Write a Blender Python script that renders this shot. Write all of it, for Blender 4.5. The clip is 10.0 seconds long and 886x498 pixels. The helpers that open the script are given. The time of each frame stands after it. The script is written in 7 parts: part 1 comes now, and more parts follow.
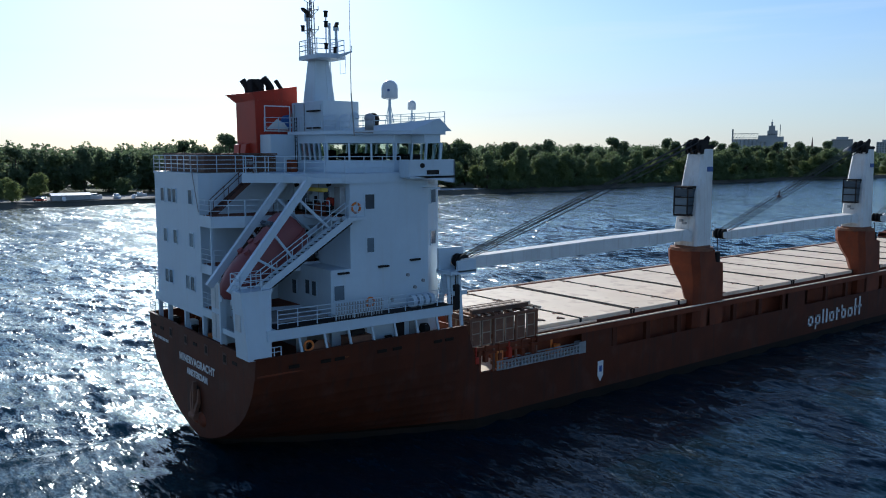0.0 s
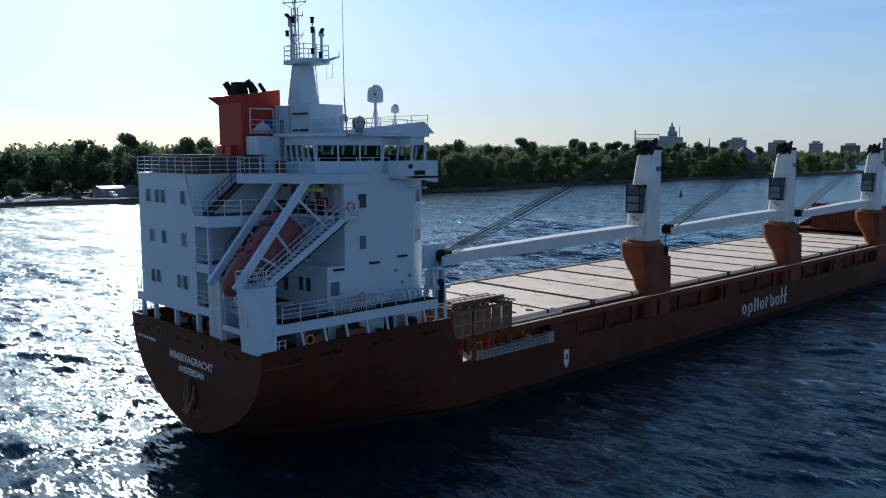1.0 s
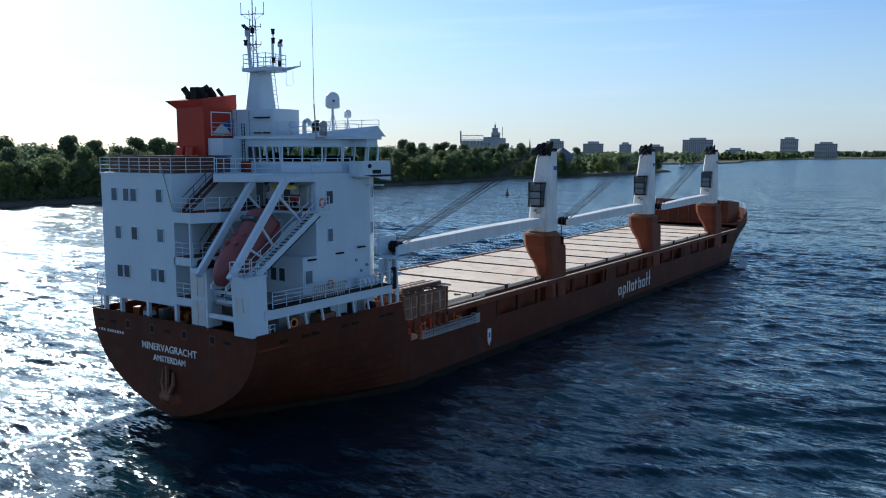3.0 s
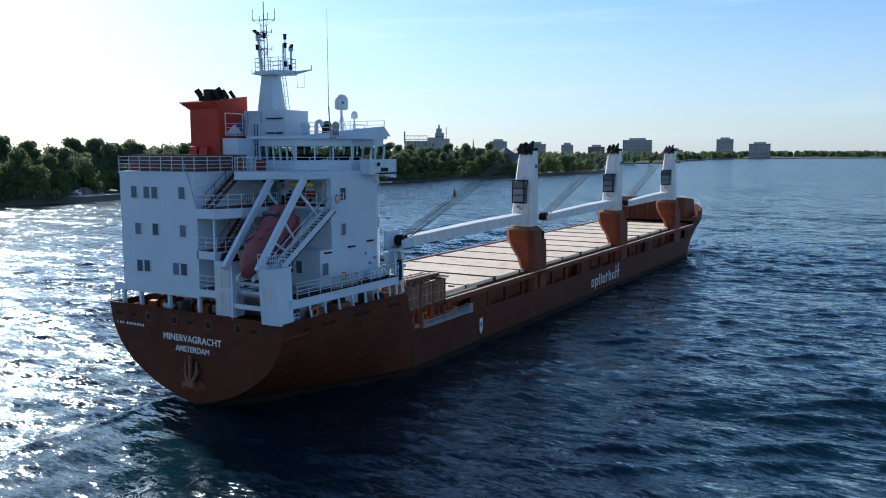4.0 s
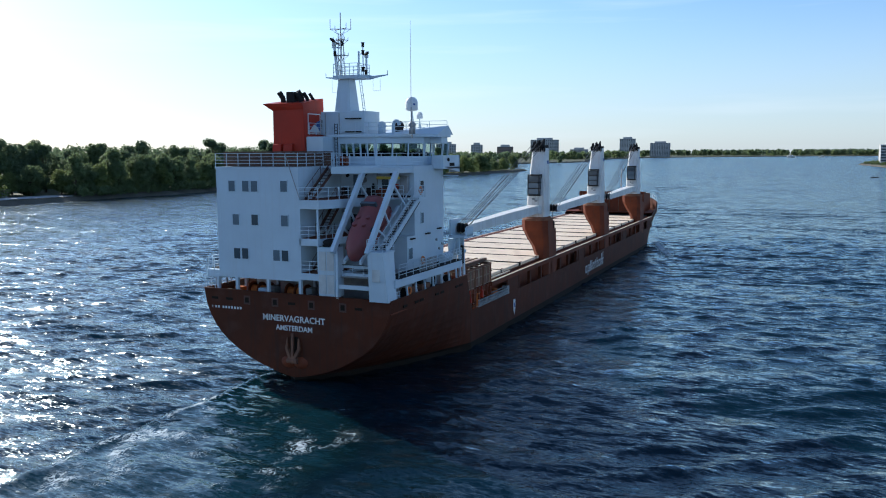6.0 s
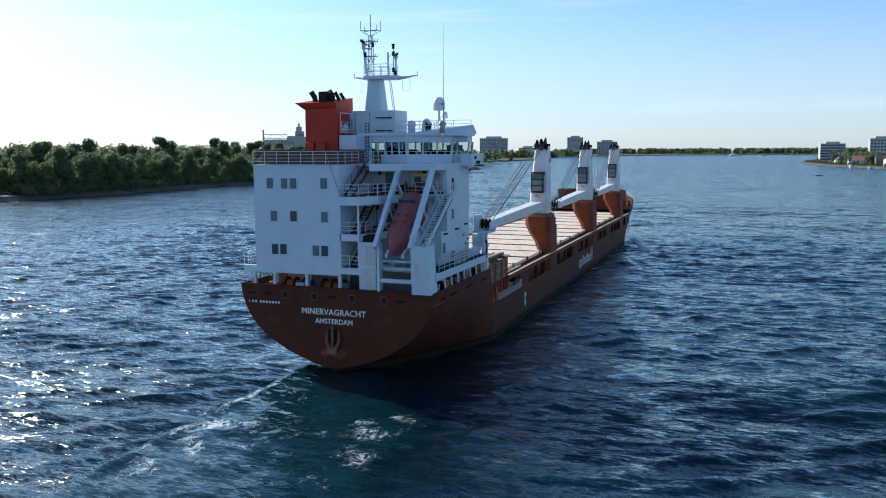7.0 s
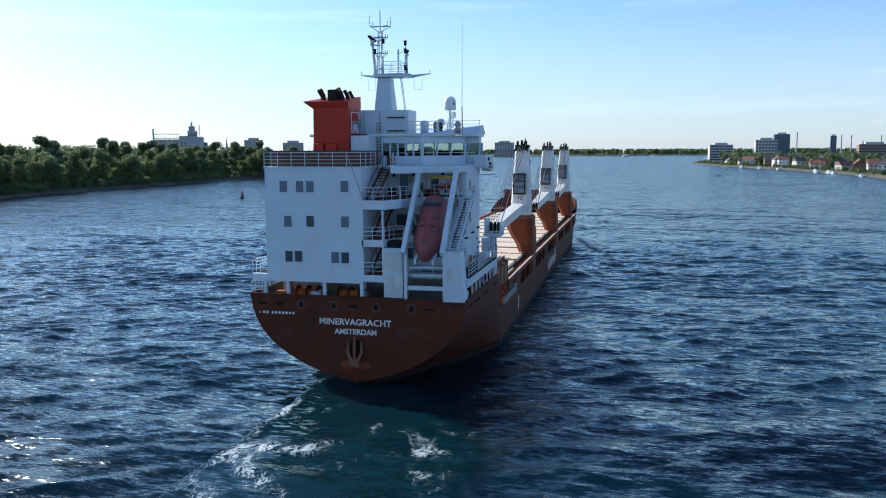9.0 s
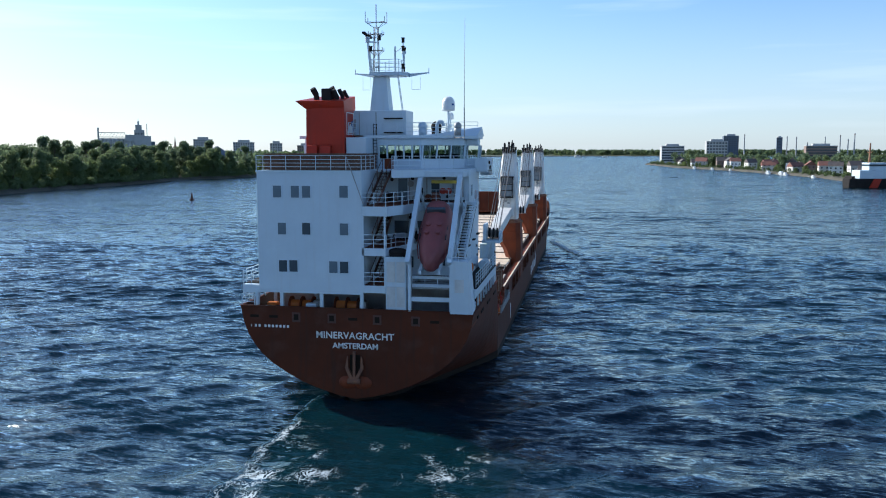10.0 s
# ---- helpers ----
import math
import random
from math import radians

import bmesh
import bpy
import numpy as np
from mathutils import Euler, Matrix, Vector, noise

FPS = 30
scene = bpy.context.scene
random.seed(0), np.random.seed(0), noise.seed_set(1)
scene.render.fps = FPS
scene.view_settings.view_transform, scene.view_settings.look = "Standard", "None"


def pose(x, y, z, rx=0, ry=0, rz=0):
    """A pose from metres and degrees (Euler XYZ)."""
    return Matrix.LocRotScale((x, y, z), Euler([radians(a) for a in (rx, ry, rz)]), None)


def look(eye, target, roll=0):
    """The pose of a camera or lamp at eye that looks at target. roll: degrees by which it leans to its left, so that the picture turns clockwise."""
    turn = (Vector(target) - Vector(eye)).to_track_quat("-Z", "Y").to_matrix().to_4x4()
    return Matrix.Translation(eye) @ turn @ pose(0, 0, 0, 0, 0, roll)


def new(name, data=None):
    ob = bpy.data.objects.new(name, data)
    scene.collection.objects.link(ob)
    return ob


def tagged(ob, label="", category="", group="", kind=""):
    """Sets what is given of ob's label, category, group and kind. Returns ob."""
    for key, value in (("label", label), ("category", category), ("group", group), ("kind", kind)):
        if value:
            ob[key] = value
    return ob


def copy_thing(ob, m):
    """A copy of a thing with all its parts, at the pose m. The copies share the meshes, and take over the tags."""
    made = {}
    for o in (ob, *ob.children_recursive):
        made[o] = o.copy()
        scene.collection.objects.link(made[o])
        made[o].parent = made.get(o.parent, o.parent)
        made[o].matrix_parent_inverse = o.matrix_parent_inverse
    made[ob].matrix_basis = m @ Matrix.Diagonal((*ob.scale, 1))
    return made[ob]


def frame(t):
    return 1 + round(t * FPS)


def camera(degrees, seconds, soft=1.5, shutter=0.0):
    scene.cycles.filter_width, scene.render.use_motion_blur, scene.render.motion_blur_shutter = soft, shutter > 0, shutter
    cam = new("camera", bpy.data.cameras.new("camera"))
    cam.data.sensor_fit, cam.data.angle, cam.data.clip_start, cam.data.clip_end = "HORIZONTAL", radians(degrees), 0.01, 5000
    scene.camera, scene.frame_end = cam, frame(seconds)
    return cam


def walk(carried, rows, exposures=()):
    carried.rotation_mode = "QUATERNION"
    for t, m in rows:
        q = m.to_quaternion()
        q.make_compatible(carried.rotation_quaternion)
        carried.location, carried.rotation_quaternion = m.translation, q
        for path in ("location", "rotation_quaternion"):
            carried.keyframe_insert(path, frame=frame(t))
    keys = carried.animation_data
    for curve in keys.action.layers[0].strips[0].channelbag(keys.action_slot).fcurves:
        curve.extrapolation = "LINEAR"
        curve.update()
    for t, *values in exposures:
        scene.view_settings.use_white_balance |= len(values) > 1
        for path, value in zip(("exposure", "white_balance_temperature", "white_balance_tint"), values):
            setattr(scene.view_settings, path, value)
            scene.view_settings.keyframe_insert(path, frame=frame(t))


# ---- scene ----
# ---- the camera's way, told from the moving ship, and the ship's speed ----
cam = camera(56.4, 10.0, soft=1.05)
SPEED = 6.3
PATH = [
    (0, (53.83, -20.594, 19.931), (52.257, -19.381, 19.695), 0.0),
    (0.5, (53.217, -23.481, 19.868), (51.711, -22.186, 19.635), -0.0),
    (1, (52.718, -26.558, 20.031), (51.285, -25.182, 19.795), 0.0),
    (1.5, (52.119, -29.448, 20.051), (50.762, -27.998, 19.816), 0.1),
    (2, (51.545, -32.354, 20.153), (50.267, -30.834, 19.916), 0.1),
    (2.5, (51.002, -35.241, 20.052), (49.805, -33.656, 19.818), -0.0),
    (3, (50.472, -38.259, 20.115), (49.352, -36.619, 19.88), 0.1),
    (4.5, (47.062, -47.859, 19.888), (46.103, -46.119, 19.655), -0.1),
    (5, (45.014, -51.616, 19.857), (44.104, -49.851, 19.623), -0.1),
    (5.5, (42.673, -55.217, 19.797), (41.811, -53.427, 19.563), -0.2),
    (6, (40.032, -58.49, 19.644), (39.222, -56.677, 19.411), -0.3),
    (7.5, (30.972, -65.655, 19.671), (30.339, -63.773, 19.433), -0.2),
    (8, (27.958, -66.296, 19.661), (27.385, -64.395, 19.425), -0.2),
    (8.5, (25.303, -65.856, 19.717), (24.787, -63.939, 19.48), -0.2),
    (9, (22.821, -64.599, 19.763), (22.363, -62.667, 19.526), -0.2),
    (9.5, (20.482, -63.045, 19.948), (20.082, -61.1, 19.711), -0.1),
    (10, (17.946, -61.847, 20.016), (17.6, -59.892, 19.779), 0.0),
]
walk(cam, [(t, look((e[0], e[1] + SPEED * t, e[2]), (g[0], g[1] + SPEED * t, g[2]), roll)) for t, e, g, roll in PATH],
     exposures=[(0.0, -0.18, 5850, 8), (1.0, -0.34, 5850, 8), (2.3, -0.31, 5850, 8), (3.0, 0.0, 5880, 8), (4.5, 0.2, 5900, 8), (6.0, 0.3, 5950, 8), (8.0, 0.41, 5950, 8), (10.0, 0.46, 5950, 8)])

# ---- light: a clear afternoon sky and a sun low over the far bank ----
SUN_BEARING, SUN_HEIGHT = -67.0, 27.0
world = bpy.data.worlds.new("sky")
scene.world = world
world.use_nodes = True
wn, wl = world.node_tree.nodes, world.node_tree.links
sky = wn.new("ShaderNodeTexSky")
sky.sky_type, sky.sun_disc = "NISHITA", False
sky.sun_elevation, sky.sun_rotation = radians(SUN_HEIGHT), radians(SUN_BEARING)
sky.air_density, sky.dust_density, sky.ozone_density = 0.9, 0.5, 4.6
wn["Background"].inputs["Strength"].default_value = 0.135
# thin high cloud in long streaks
wtc = wn.new("ShaderNodeTexCoord")
wmap = wn.new("ShaderNodeMapping")
wmap.inputs["Scale"].default_value = (1.1, 1.1, 16.0)
wl.new(wtc.outputs["Generated"], wmap.inputs["Vector"])
wnoise = wn.new("ShaderNodeTexNoise")
wnoise.inputs["Scale"].default_value, wnoise.inputs["Detail"].default_value = 2.2, 6.0
wl.new(wmap.outputs[0], wnoise.inputs["Vector"])
wramp = wn.new("ShaderNodeMapRange")
wramp.inputs["From Min"].default_value, wramp.inputs["From Max"].default_value, wramp.inputs["To Max"].default_value = 0.52, 0.78, 0.30
wl.new(wnoise.outputs["Fac"], wramp.inputs["Value"])
wmix = wn.new("ShaderNodeMix")
wmix.data_type = "RGBA"
wmix.inputs["B"].default_value = (7.5, 7.8, 8.0, 1)
wl.new(wramp.outputs["Result"], wmix.inputs["Factor"])
wl.new(sky.outputs[0], wmix.inputs["A"])
# pale summer haze that thickens evenly towards the horizon
wsep = wn.new("ShaderNodeSeparateXYZ")
wl.new(wtc.outputs["Generated"], wsep.inputs[0])
whaze = wn.new("ShaderNodeMapRange")
whaze.interpolation_type = "SMOOTHERSTEP"
whaze.inputs["From Min"].default_value, whaze.inputs["From Max"].default_value = -0.02, 0.22
whaze.inputs["To Min"].default_value, whaze.inputs["To Max"].default_value = 0.55, 0.0
wl.new(wsep.outputs["Z"], whaze.inputs["Value"])
wpale = wn.new("ShaderNodeMix")
wpale.data_type = "RGBA"
wpale.inputs["B"].default_value = (3.8, 4.2, 4.6, 1)
wl.new(whaze.outputs["Result"], wpale.inputs["Factor"])
wl.new(wmix.outputs["Result"], wpale.inputs["A"])
wl.new(wpale.outputs["Result"], wn["Background"].inputs["Color"])
sun_data = bpy.data.lights.new("sun", "SUN")
sun_data.energy, sun_data.angle, sun_data.color = 5.0, radians(0.6), (1.0, 0.93, 0.82)
sun = new("sun", sun_data)
sb, sh = radians(SUN_BEARING), radians(SUN_HEIGHT)
sun.matrix_world = look((0, 0, 0), (-math.sin(sb) * math.cos(sh), -math.cos(sb) * math.cos(sh), -math.sin(sh)))


# ---- materials ----
def material(name, base, second, scale=1.0, amount=0.5, rough=0.5, metal=0.0, bump=0.1, fine=18.0, streak=None, stain=None, per_object=0.0, bump_distance=0.02):
    """Two-scale variation between base and second; streak: (colour, amount) of vertical run marks; stain: (colour, scale, amount)."""
    m = bpy.data.materials.new(name)
    m.use_nodes = True
    n, l = m.node_tree.nodes, m.node_tree.links
    b = n["Principled BSDF"]
    tc = n.new("ShaderNodeTexCoord")

    def noise_of(s, detail, stretch=(1, 1, 1)):
        mp = n.new("ShaderNodeMapping")
        mp.inputs["Scale"].default_value = stretch
        l.new(tc.outputs["Object"], mp.inputs["Vector"])
        t = n.new("ShaderNodeTexNoise")
        t.inputs["Scale"].default_value, t.inputs["Detail"].default_value = s, detail
        l.new(mp.outputs[0], t.inputs["Vector"])
        return t.outputs["Fac"]

    def ramp(src, lo, hi):
        r = n.new("ShaderNodeMapRange")
        r.inputs["From Min"].default_value, r.inputs["From Max"].default_value = lo, hi
        l.new(src, r.inputs["Value"])
        return r.outputs["Result"]

    def times(src, k):
        a = n.new("ShaderNodeMath")
        a.operation = "MULTIPLY"
        l.new(src, a.inputs[0])
        a.inputs[1].default_value = k
        return a.outputs[0]

    def mix(fac, a, c):
        x = n.new("ShaderNodeMix")
        x.data_type = "RGBA"
        l.new(fac, x.inputs["Factor"])
        for s, v in ((x.inputs["A"], a), (x.inputs["B"], c)):
            if isinstance(v, tuple):
                s.default_value = (*v, 1)
            else:
                l.new(v, s)
        return x.outputs["Result"]

    col = mix(times(ramp(noise_of(scale, 5), 0.35, 0.65), amount), base, second)
    col = mix(times(ramp(noise_of(fine, 3), 0.4, 0.7), amount * 0.35), col, second)
    if stain:
        col = mix(times(ramp(noise_of(stain[1], 6), 0.55, 0.68), stain[2]), col, stain[0])
    if streak:
        col = mix(times(ramp(noise_of(1.0, 5, (2.6, 2.6, 0.16)), 0.54, 0.74), streak[1]), col, streak[0])
    if per_object:
        oi = n.new("ShaderNodeObjectInfo")
        col = mix(times(oi.outputs["Random"], per_object), col, second)
    l.new(col, b.inputs["Base Color"])
    b.inputs["Roughness"].default_value, b.inputs["Metallic"].default_value = rough, metal
    if bump:
        bp = n.new("ShaderNodeBump")
        bp.inputs["Strength"].default_value, bp.inputs["Distance"].default_value = bump, bump_distance
        l.new(noise_of(fine, 4), bp.inputs["Height"])
        l.new(bp.outputs[0], b.inputs["Normal"])
    return m


WHITE = material("white_ship_paint", (0.55, 0.64, 0.70), (0.47, 0.55, 0.61), 0.35, 0.5, 0.42, bump=0.12, fine=3.0, streak=((0.42, 0.32, 0.24), 0.10))
CREAM = material("crane_white_paint", (0.74, 0.73, 0.70), (0.58, 0.56, 0.52), 0.5, 0.6, 0.45, bump=0.1, fine=4.0, streak=((0.38, 0.25, 0.16), 0.4))
HULL = material("oxide_red_hull_paint", (0.098, 0.024, 0.009), (0.058, 0.017, 0.008), 0.25, 0.8, 0.62, bump=0.25, fine=1.2, streak=((0.045, 0.022, 0.016), 0.7), stain=((0.10, 0.046, 0.032), 0.55, 0.4), bump_distance=0.06)
RED = material("oxide_red_deck_paint", (0.20, 0.046, 0.017), (0.115, 0.030, 0.014), 0.6, 0.8, 0.6, bump=0.2, fine=5.0, streak=((0.12, 0.05, 0.03), 0.5))
FUNNEL = material("funnel_red_paint", (0.43, 0.040, 0.020), (0.29, 0.034, 0.020), 0.5, 0.5, 0.45, bump=0.1, fine=3.0, streak=((0.12, 0.04, 0.03), 0.4))
HATCH = material("worn_hatch_cover_paint", (0.80, 0.67, 0.50), (0.66, 0.52, 0.38), 0.22, 0.8, 0.6, bump=0.2, fine=2.2, stain=((0.34, 0.20, 0.13), 0.7, 0.5), per_object=0.35)
RUST = material("rusty_steel", (0.24, 0.10, 0.05), (0.12, 0.055, 0.035), 1.2, 0.9, 0.8, bump=0.5, fine=9.0)
BLACK = material("sooty_black_steel", (0.020, 0.019, 0.019), (0.036, 0.031, 0.028), 1.5, 0.7, 0.85, bump=0.2, fine=8.0)
BLACK.node_tree.nodes["Principled BSDF"].inputs["Specular IOR Level"].default_value = 0.12
# dark brown that puts shade into the colour, at the waterline and in openings
SHADE_BROWN = material("dark_brown_painted_shade", (0.022, 0.012, 0.007), (0.012, 0.010, 0.007), 0.6, 0.9, 0.7, bump=0.3, fine=4.0)
SHADE_BROWN.node_tree.nodes["Principled BSDF"].inputs["Specular IOR Level"].default_value = 0.15
STAIR_RED = material("dark_red_stair_paint", (0.10, 0.035, 0.022), (0.06, 0.03, 0.022), 1.5, 0.8, 0.7, bump=0.2, fine=9.0)
BUFF = material("weathered_buff_mast_paint", (0.30, 0.12, 0.05), (0.20, 0.09, 0.04), 1.0, 0.7, 0.6, bump=0.1)
BUFF_PANEL = material("weathered_buff_panel_paint", (0.40, 0.30, 0.20), (0.24, 0.15, 0.10), 1.2, 0.8, 0.7, bump=0.2, fine=8.0)
WIRE = material("greased_wire_rope", (0.035, 0.033, 0.03), (0.07, 0.06, 0.05), 2.0, 0.6, 0.5, metal=0.4, bump=0.0)
GREY = material("grey_steel", (0.36, 0.37, 0.37), (0.24, 0.23, 0.22), 1.0, 0.7, 0.5, metal=0.3, bump=0.2, fine=8.0)
ALU = material("aluminium", (0.62, 0.63, 0.64), (0.45, 0.45, 0.45), 1.2, 0.6, 0.4, metal=0.6, bump=0.1, fine=9.0)
TIMBER = material("dark_stained_timber", (0.15, 0.068, 0.036), (0.07, 0.036, 0.022), 1.4, 0.9, 0.75, bump=0.5, fine=14.0, per_object=0.6)
BOAT = material("faded_orange_red_glassfibre", (0.25, 0.062, 0.058), (0.19, 0.052, 0.050), 0.8, 0.7, 0.5, bump=0.05, fine=5.0)
ORANGE = material("orange_paint", (0.72, 0.20, 0.03), (0.52, 0.13, 0.03), 1.0, 0.6, 0.5, bump=0.1)
YELLOW = material("yellow_paint", (0.72, 0.52, 0.05), (0.5, 0.34, 0.05), 1.0, 0.6, 0.5, bump=0.1)
BLUE = material("blue_paint", (0.03, 0.10, 0.32), (0.03, 0.07, 0.2), 1.0, 0.6, 0.45, bump=0.1)
LETTER = material("white_lettering_paint", (0.78, 0.78, 0.76), (0.55, 0.52, 0.48), 0.8, 0.6, 0.5, bump=0.0)
for m in (HULL, RED, FUNNEL):
    m.node_tree.nodes["Principled BSDF"].inputs["Specular IOR Level"].default_value = 0.18
DOME = material("white_glassfibre_dome", (0.80, 0.80, 0.79), (0.70, 0.70, 0.68), 0.8, 0.5, 0.3, bump=0.03)


def glass_dark(name, tint):
    m = bpy.data.materials.new(name)
    m.use_nodes = True
    b = m.node_tree.nodes["Principled BSDF"]
    n, l = m.node_tree.nodes, m.node_tree.links
    t = n.new("ShaderNodeTexNoise")
    t.inputs["Scale"].default_value = 0.7
    r = n.new("ShaderNodeMix")
    r.data_type = "RGBA"
    r.inputs["A"].default_value, r.inputs["B"].default_value = (*tint, 1), (*[c * 2.0 for c in tint], 1)
    l.new(t.outputs["Fac"], r.inputs["Factor"])
    l.new(r.outputs["Result"], b.inputs["Base Color"])
    b.inputs["Roughness"].default_value = 0.06
    b.inputs["IOR"].default_value = 1.5
    return m


PANE = glass_dark("dark_window_glass", (0.035, 0.045, 0.055))
BLIND = glass_dark("window_glass_with_blind_behind", (0.085, 0.11, 0.13))


def clear_glass():
    m = bpy.data.materials.new("clear_bridge_glass")
    m.use_nodes = True
    b = m.node_tree.nodes["Principled BSDF"]
    b.inputs["Base Color"].default_value = (0.55, 0.66, 0.66, 1)
    b.inputs["Roughness"].default_value = 0.02
    b.inputs["Transmission Weight"].default_value = 1.0
    b.inputs["IOR"].default_value = 1.05
    return m


CLEAR = clear_glass()


RIPPLES = ((11.0, 2, 0.2, 0.45), (5.0, 2, 0.2, 0.75), (2.2, 3, 0.3, 1.00), (0.9, 3, 0.5, 1.05), (0.35, 3, 0.8, 0.95), (0.12, 4, 0.6, 0.85), (0.035, 4, 0.5, 0.48))


def water_material(name, dark, light, ripples, rough, wash=False):
    """Rough water: a dim body under a Fresnel gloss, its surface tilted by slopes of several sizes.
    wash: water churned by a screw, with lacy foam, as dense as the mesh's own wash attribute says."""
    m = bpy.data.materials.new(name)
    m.use_nodes = True
    n, l = m.node_tree.nodes, m.node_tree.links
    n.remove(n["Principled BSDF"])
    geo = n.new("ShaderNodeNewGeometry")

    def op(kind, a, b, vector=False):
        x = n.new("ShaderNodeVectorMath" if vector else "ShaderNodeMath")
        x.operation = kind
        for i, v in enumerate((a, b)):
            if v is None:
                continue
            if isinstance(v, (int, float, tuple)):
                x.inputs[i].default_value = v
            else:
                l.new(v, x.inputs[i])
        return x.outputs[0]

    def noise_of(scale, detail, dist, stretch=(0.5, 1.5, 1), turn=0.45):
        mp = n.new("ShaderNodeMapping")
        mp.inputs["Scale"].default_value = stretch
        mp.inputs["Rotation"].default_value = (0, 0, turn)
        l.new(geo.outputs["Position"], mp.inputs["Vector"])
        t = n.new("ShaderNodeTexNoise")
        t.inputs["Scale"].default_value, t.inputs["Detail"].default_value, t.inputs["Distortion"].default_value = scale, detail, dist
        l.new(mp.outputs[0], t.inputs["Vector"])
        return t

    body = n.new("ShaderNodeBsdfDiffuse")
    gloss = n.new("ShaderNodeBsdfGlossy")
    gloss.inputs["Roughness"].default_value = rough
    gloss.inputs["Color"].default_value = (0.86, 0.97, 1.0, 1)
    fres = n.new("ShaderNodeFresnel")
    fres.inputs["IOR"].default_value = 1.333
    c = n.new("ShaderNodeMix")
    c.data_type = "RGBA"
    c.inputs["A"].default_value, c.inputs["B"].default_value = (*dark, 1), (*light, 1)
    l.new(noise_of(0.2 if wash else 0.012, 3, 0.3, (1, 1, 1)).outputs["Fac"], c.inputs["Factor"])
    l.new(c.outputs["Result"], body.inputs["Color"])
    total = geo.outputs["Normal"]
    for scale, detail, dist, slope in ripples:
        tilt = op("SUBTRACT", noise_of(scale, detail, dist).outputs["Color"], (0.5, 0.5, 0.5), True)
        total = op("ADD", total, op("MULTIPLY", tilt, (slope * 0.68, slope, 0), True), True)
    total = op("NORMALIZE", total, None, True)
    for socket in (gloss.inputs["Normal"], fres.inputs["Normal"]):
        l.new(total, socket)
    blend = n.new("ShaderNodeMixShader")
    l.new(op("MULTIPLY", fres.outputs[0], 0.94), blend.inputs[0])
    l.new(body.outputs[0], blend.inputs[1])
    l.new(gloss.outputs[0], blend.inputs[2])
    out = blend.outputs[0]
    if wash:
        at = n.new("ShaderNodeAttribute")
        at.attribute_name = "wash"
        sep = n.new("ShaderNodeSeparateXYZ")
        l.new(at.outputs["Vector"], sep.inputs[0])
        # lace: thin ridges of a twisted noise, broken by a broader one
        lace = None
        for scale, dist, turn in ((0.9, 1.6, 0.2), (2.4, 1.2, 1.1)):
            fold = op("ABSOLUTE", op("SUBTRACT", noise_of(scale, 4, dist, (1, 0.7, 1), turn).outputs["Fac"], 0.5), None)
            ridge = op("SUBTRACT", 1.0, op("MULTIPLY", fold, 13.0))
            lace = ridge if lace is None else op("MAXIMUM", lace, ridge)
        patch = noise_of(0.85, 5, 0.8, (1, 0.8, 1), 0.7).outputs["Fac"]
        level = op("ADD", op("MAXIMUM", op("MULTIPLY", lace, 0.75), -0.1), op("ADD", op("MULTIPLY", patch, 1.3), op("SUBTRACT", op("MULTIPLY", sep.outputs[1], 1.5), 1.71)))
        r = n.new("ShaderNodeMapRange")
        r.inputs["From Min"].default_value, r.inputs["From Max"].default_value, r.inputs["To Max"].default_value = 0.0, 0.36, 0.80
        l.new(level, r.inputs["Value"])
        foam = n.new("ShaderNodeBsdfDiffuse")
        foam.inputs["Color"].default_value = (0.70, 0.77, 0.78, 1)
        mixed = n.new("ShaderNodeMixShader")
        l.new(r.outputs["Result"], mixed.inputs[0])
        l.new(out, mixed.inputs[1])
        l.new(foam.outputs[0], mixed.inputs[2])
        clear = n.new("ShaderNodeBsdfTransparent")
        edge = n.new("ShaderNodeMixShader")
        l.new(sep.outputs[0], edge.inputs[0])
        l.new(clear.outputs[0], edge.inputs[1])
        l.new(mixed.outputs[0], edge.inputs[2])
        out = edge.outputs[0]
    l.new(out, n["Material Output"].inputs["Surface"])
    return m


WATER = water_material("river_water", (0.0010, 0.010, 0.018), (0.0014, 0.014, 0.023), RIPPLES, 0.16)
WASH = water_material("screw_washed_water", (0.0015, 0.015, 0.022), (0.003, 0.026, 0.034), tuple((a, b, c, d * 0.6) for a, b, c, d in RIPPLES[:5]), 0.10, True)
FOAM = material("white_foam", (0.75, 0.80, 0.80), (0.45, 0.55, 0.56), 1.5, 0.8, 0.8, bump=0.3, fine=9.0)
BANK = material("muddy_grassy_bank", (0.055, 0.075, 0.025), (0.09, 0.085, 0.045), 0.03, 0.9, 0.9, bump=0.6, fine=0.6, stain=((0.06, 0.09, 0.03), 0.05, 0.8), bump_distance=0.4)
SANDY = material("pale_stony_shore", (0.115, 0.10, 0.072), (0.06, 0.058, 0.04), 0.12, 0.9, 0.9, bump=0.7, fine=1.2, bump_distance=0.3)
ASPHALT = material("pale_gravel_yard", (0.26, 0.25, 0.23), (0.16, 0.15, 0.14), 0.06, 0.8, 0.9, bump=0.3, fine=1.0)
BARK = material("bark", (0.10, 0.075, 0.05), (0.05, 0.04, 0.03), 1.0, 0.8, 0.9, bump=0.5, fine=5.0)


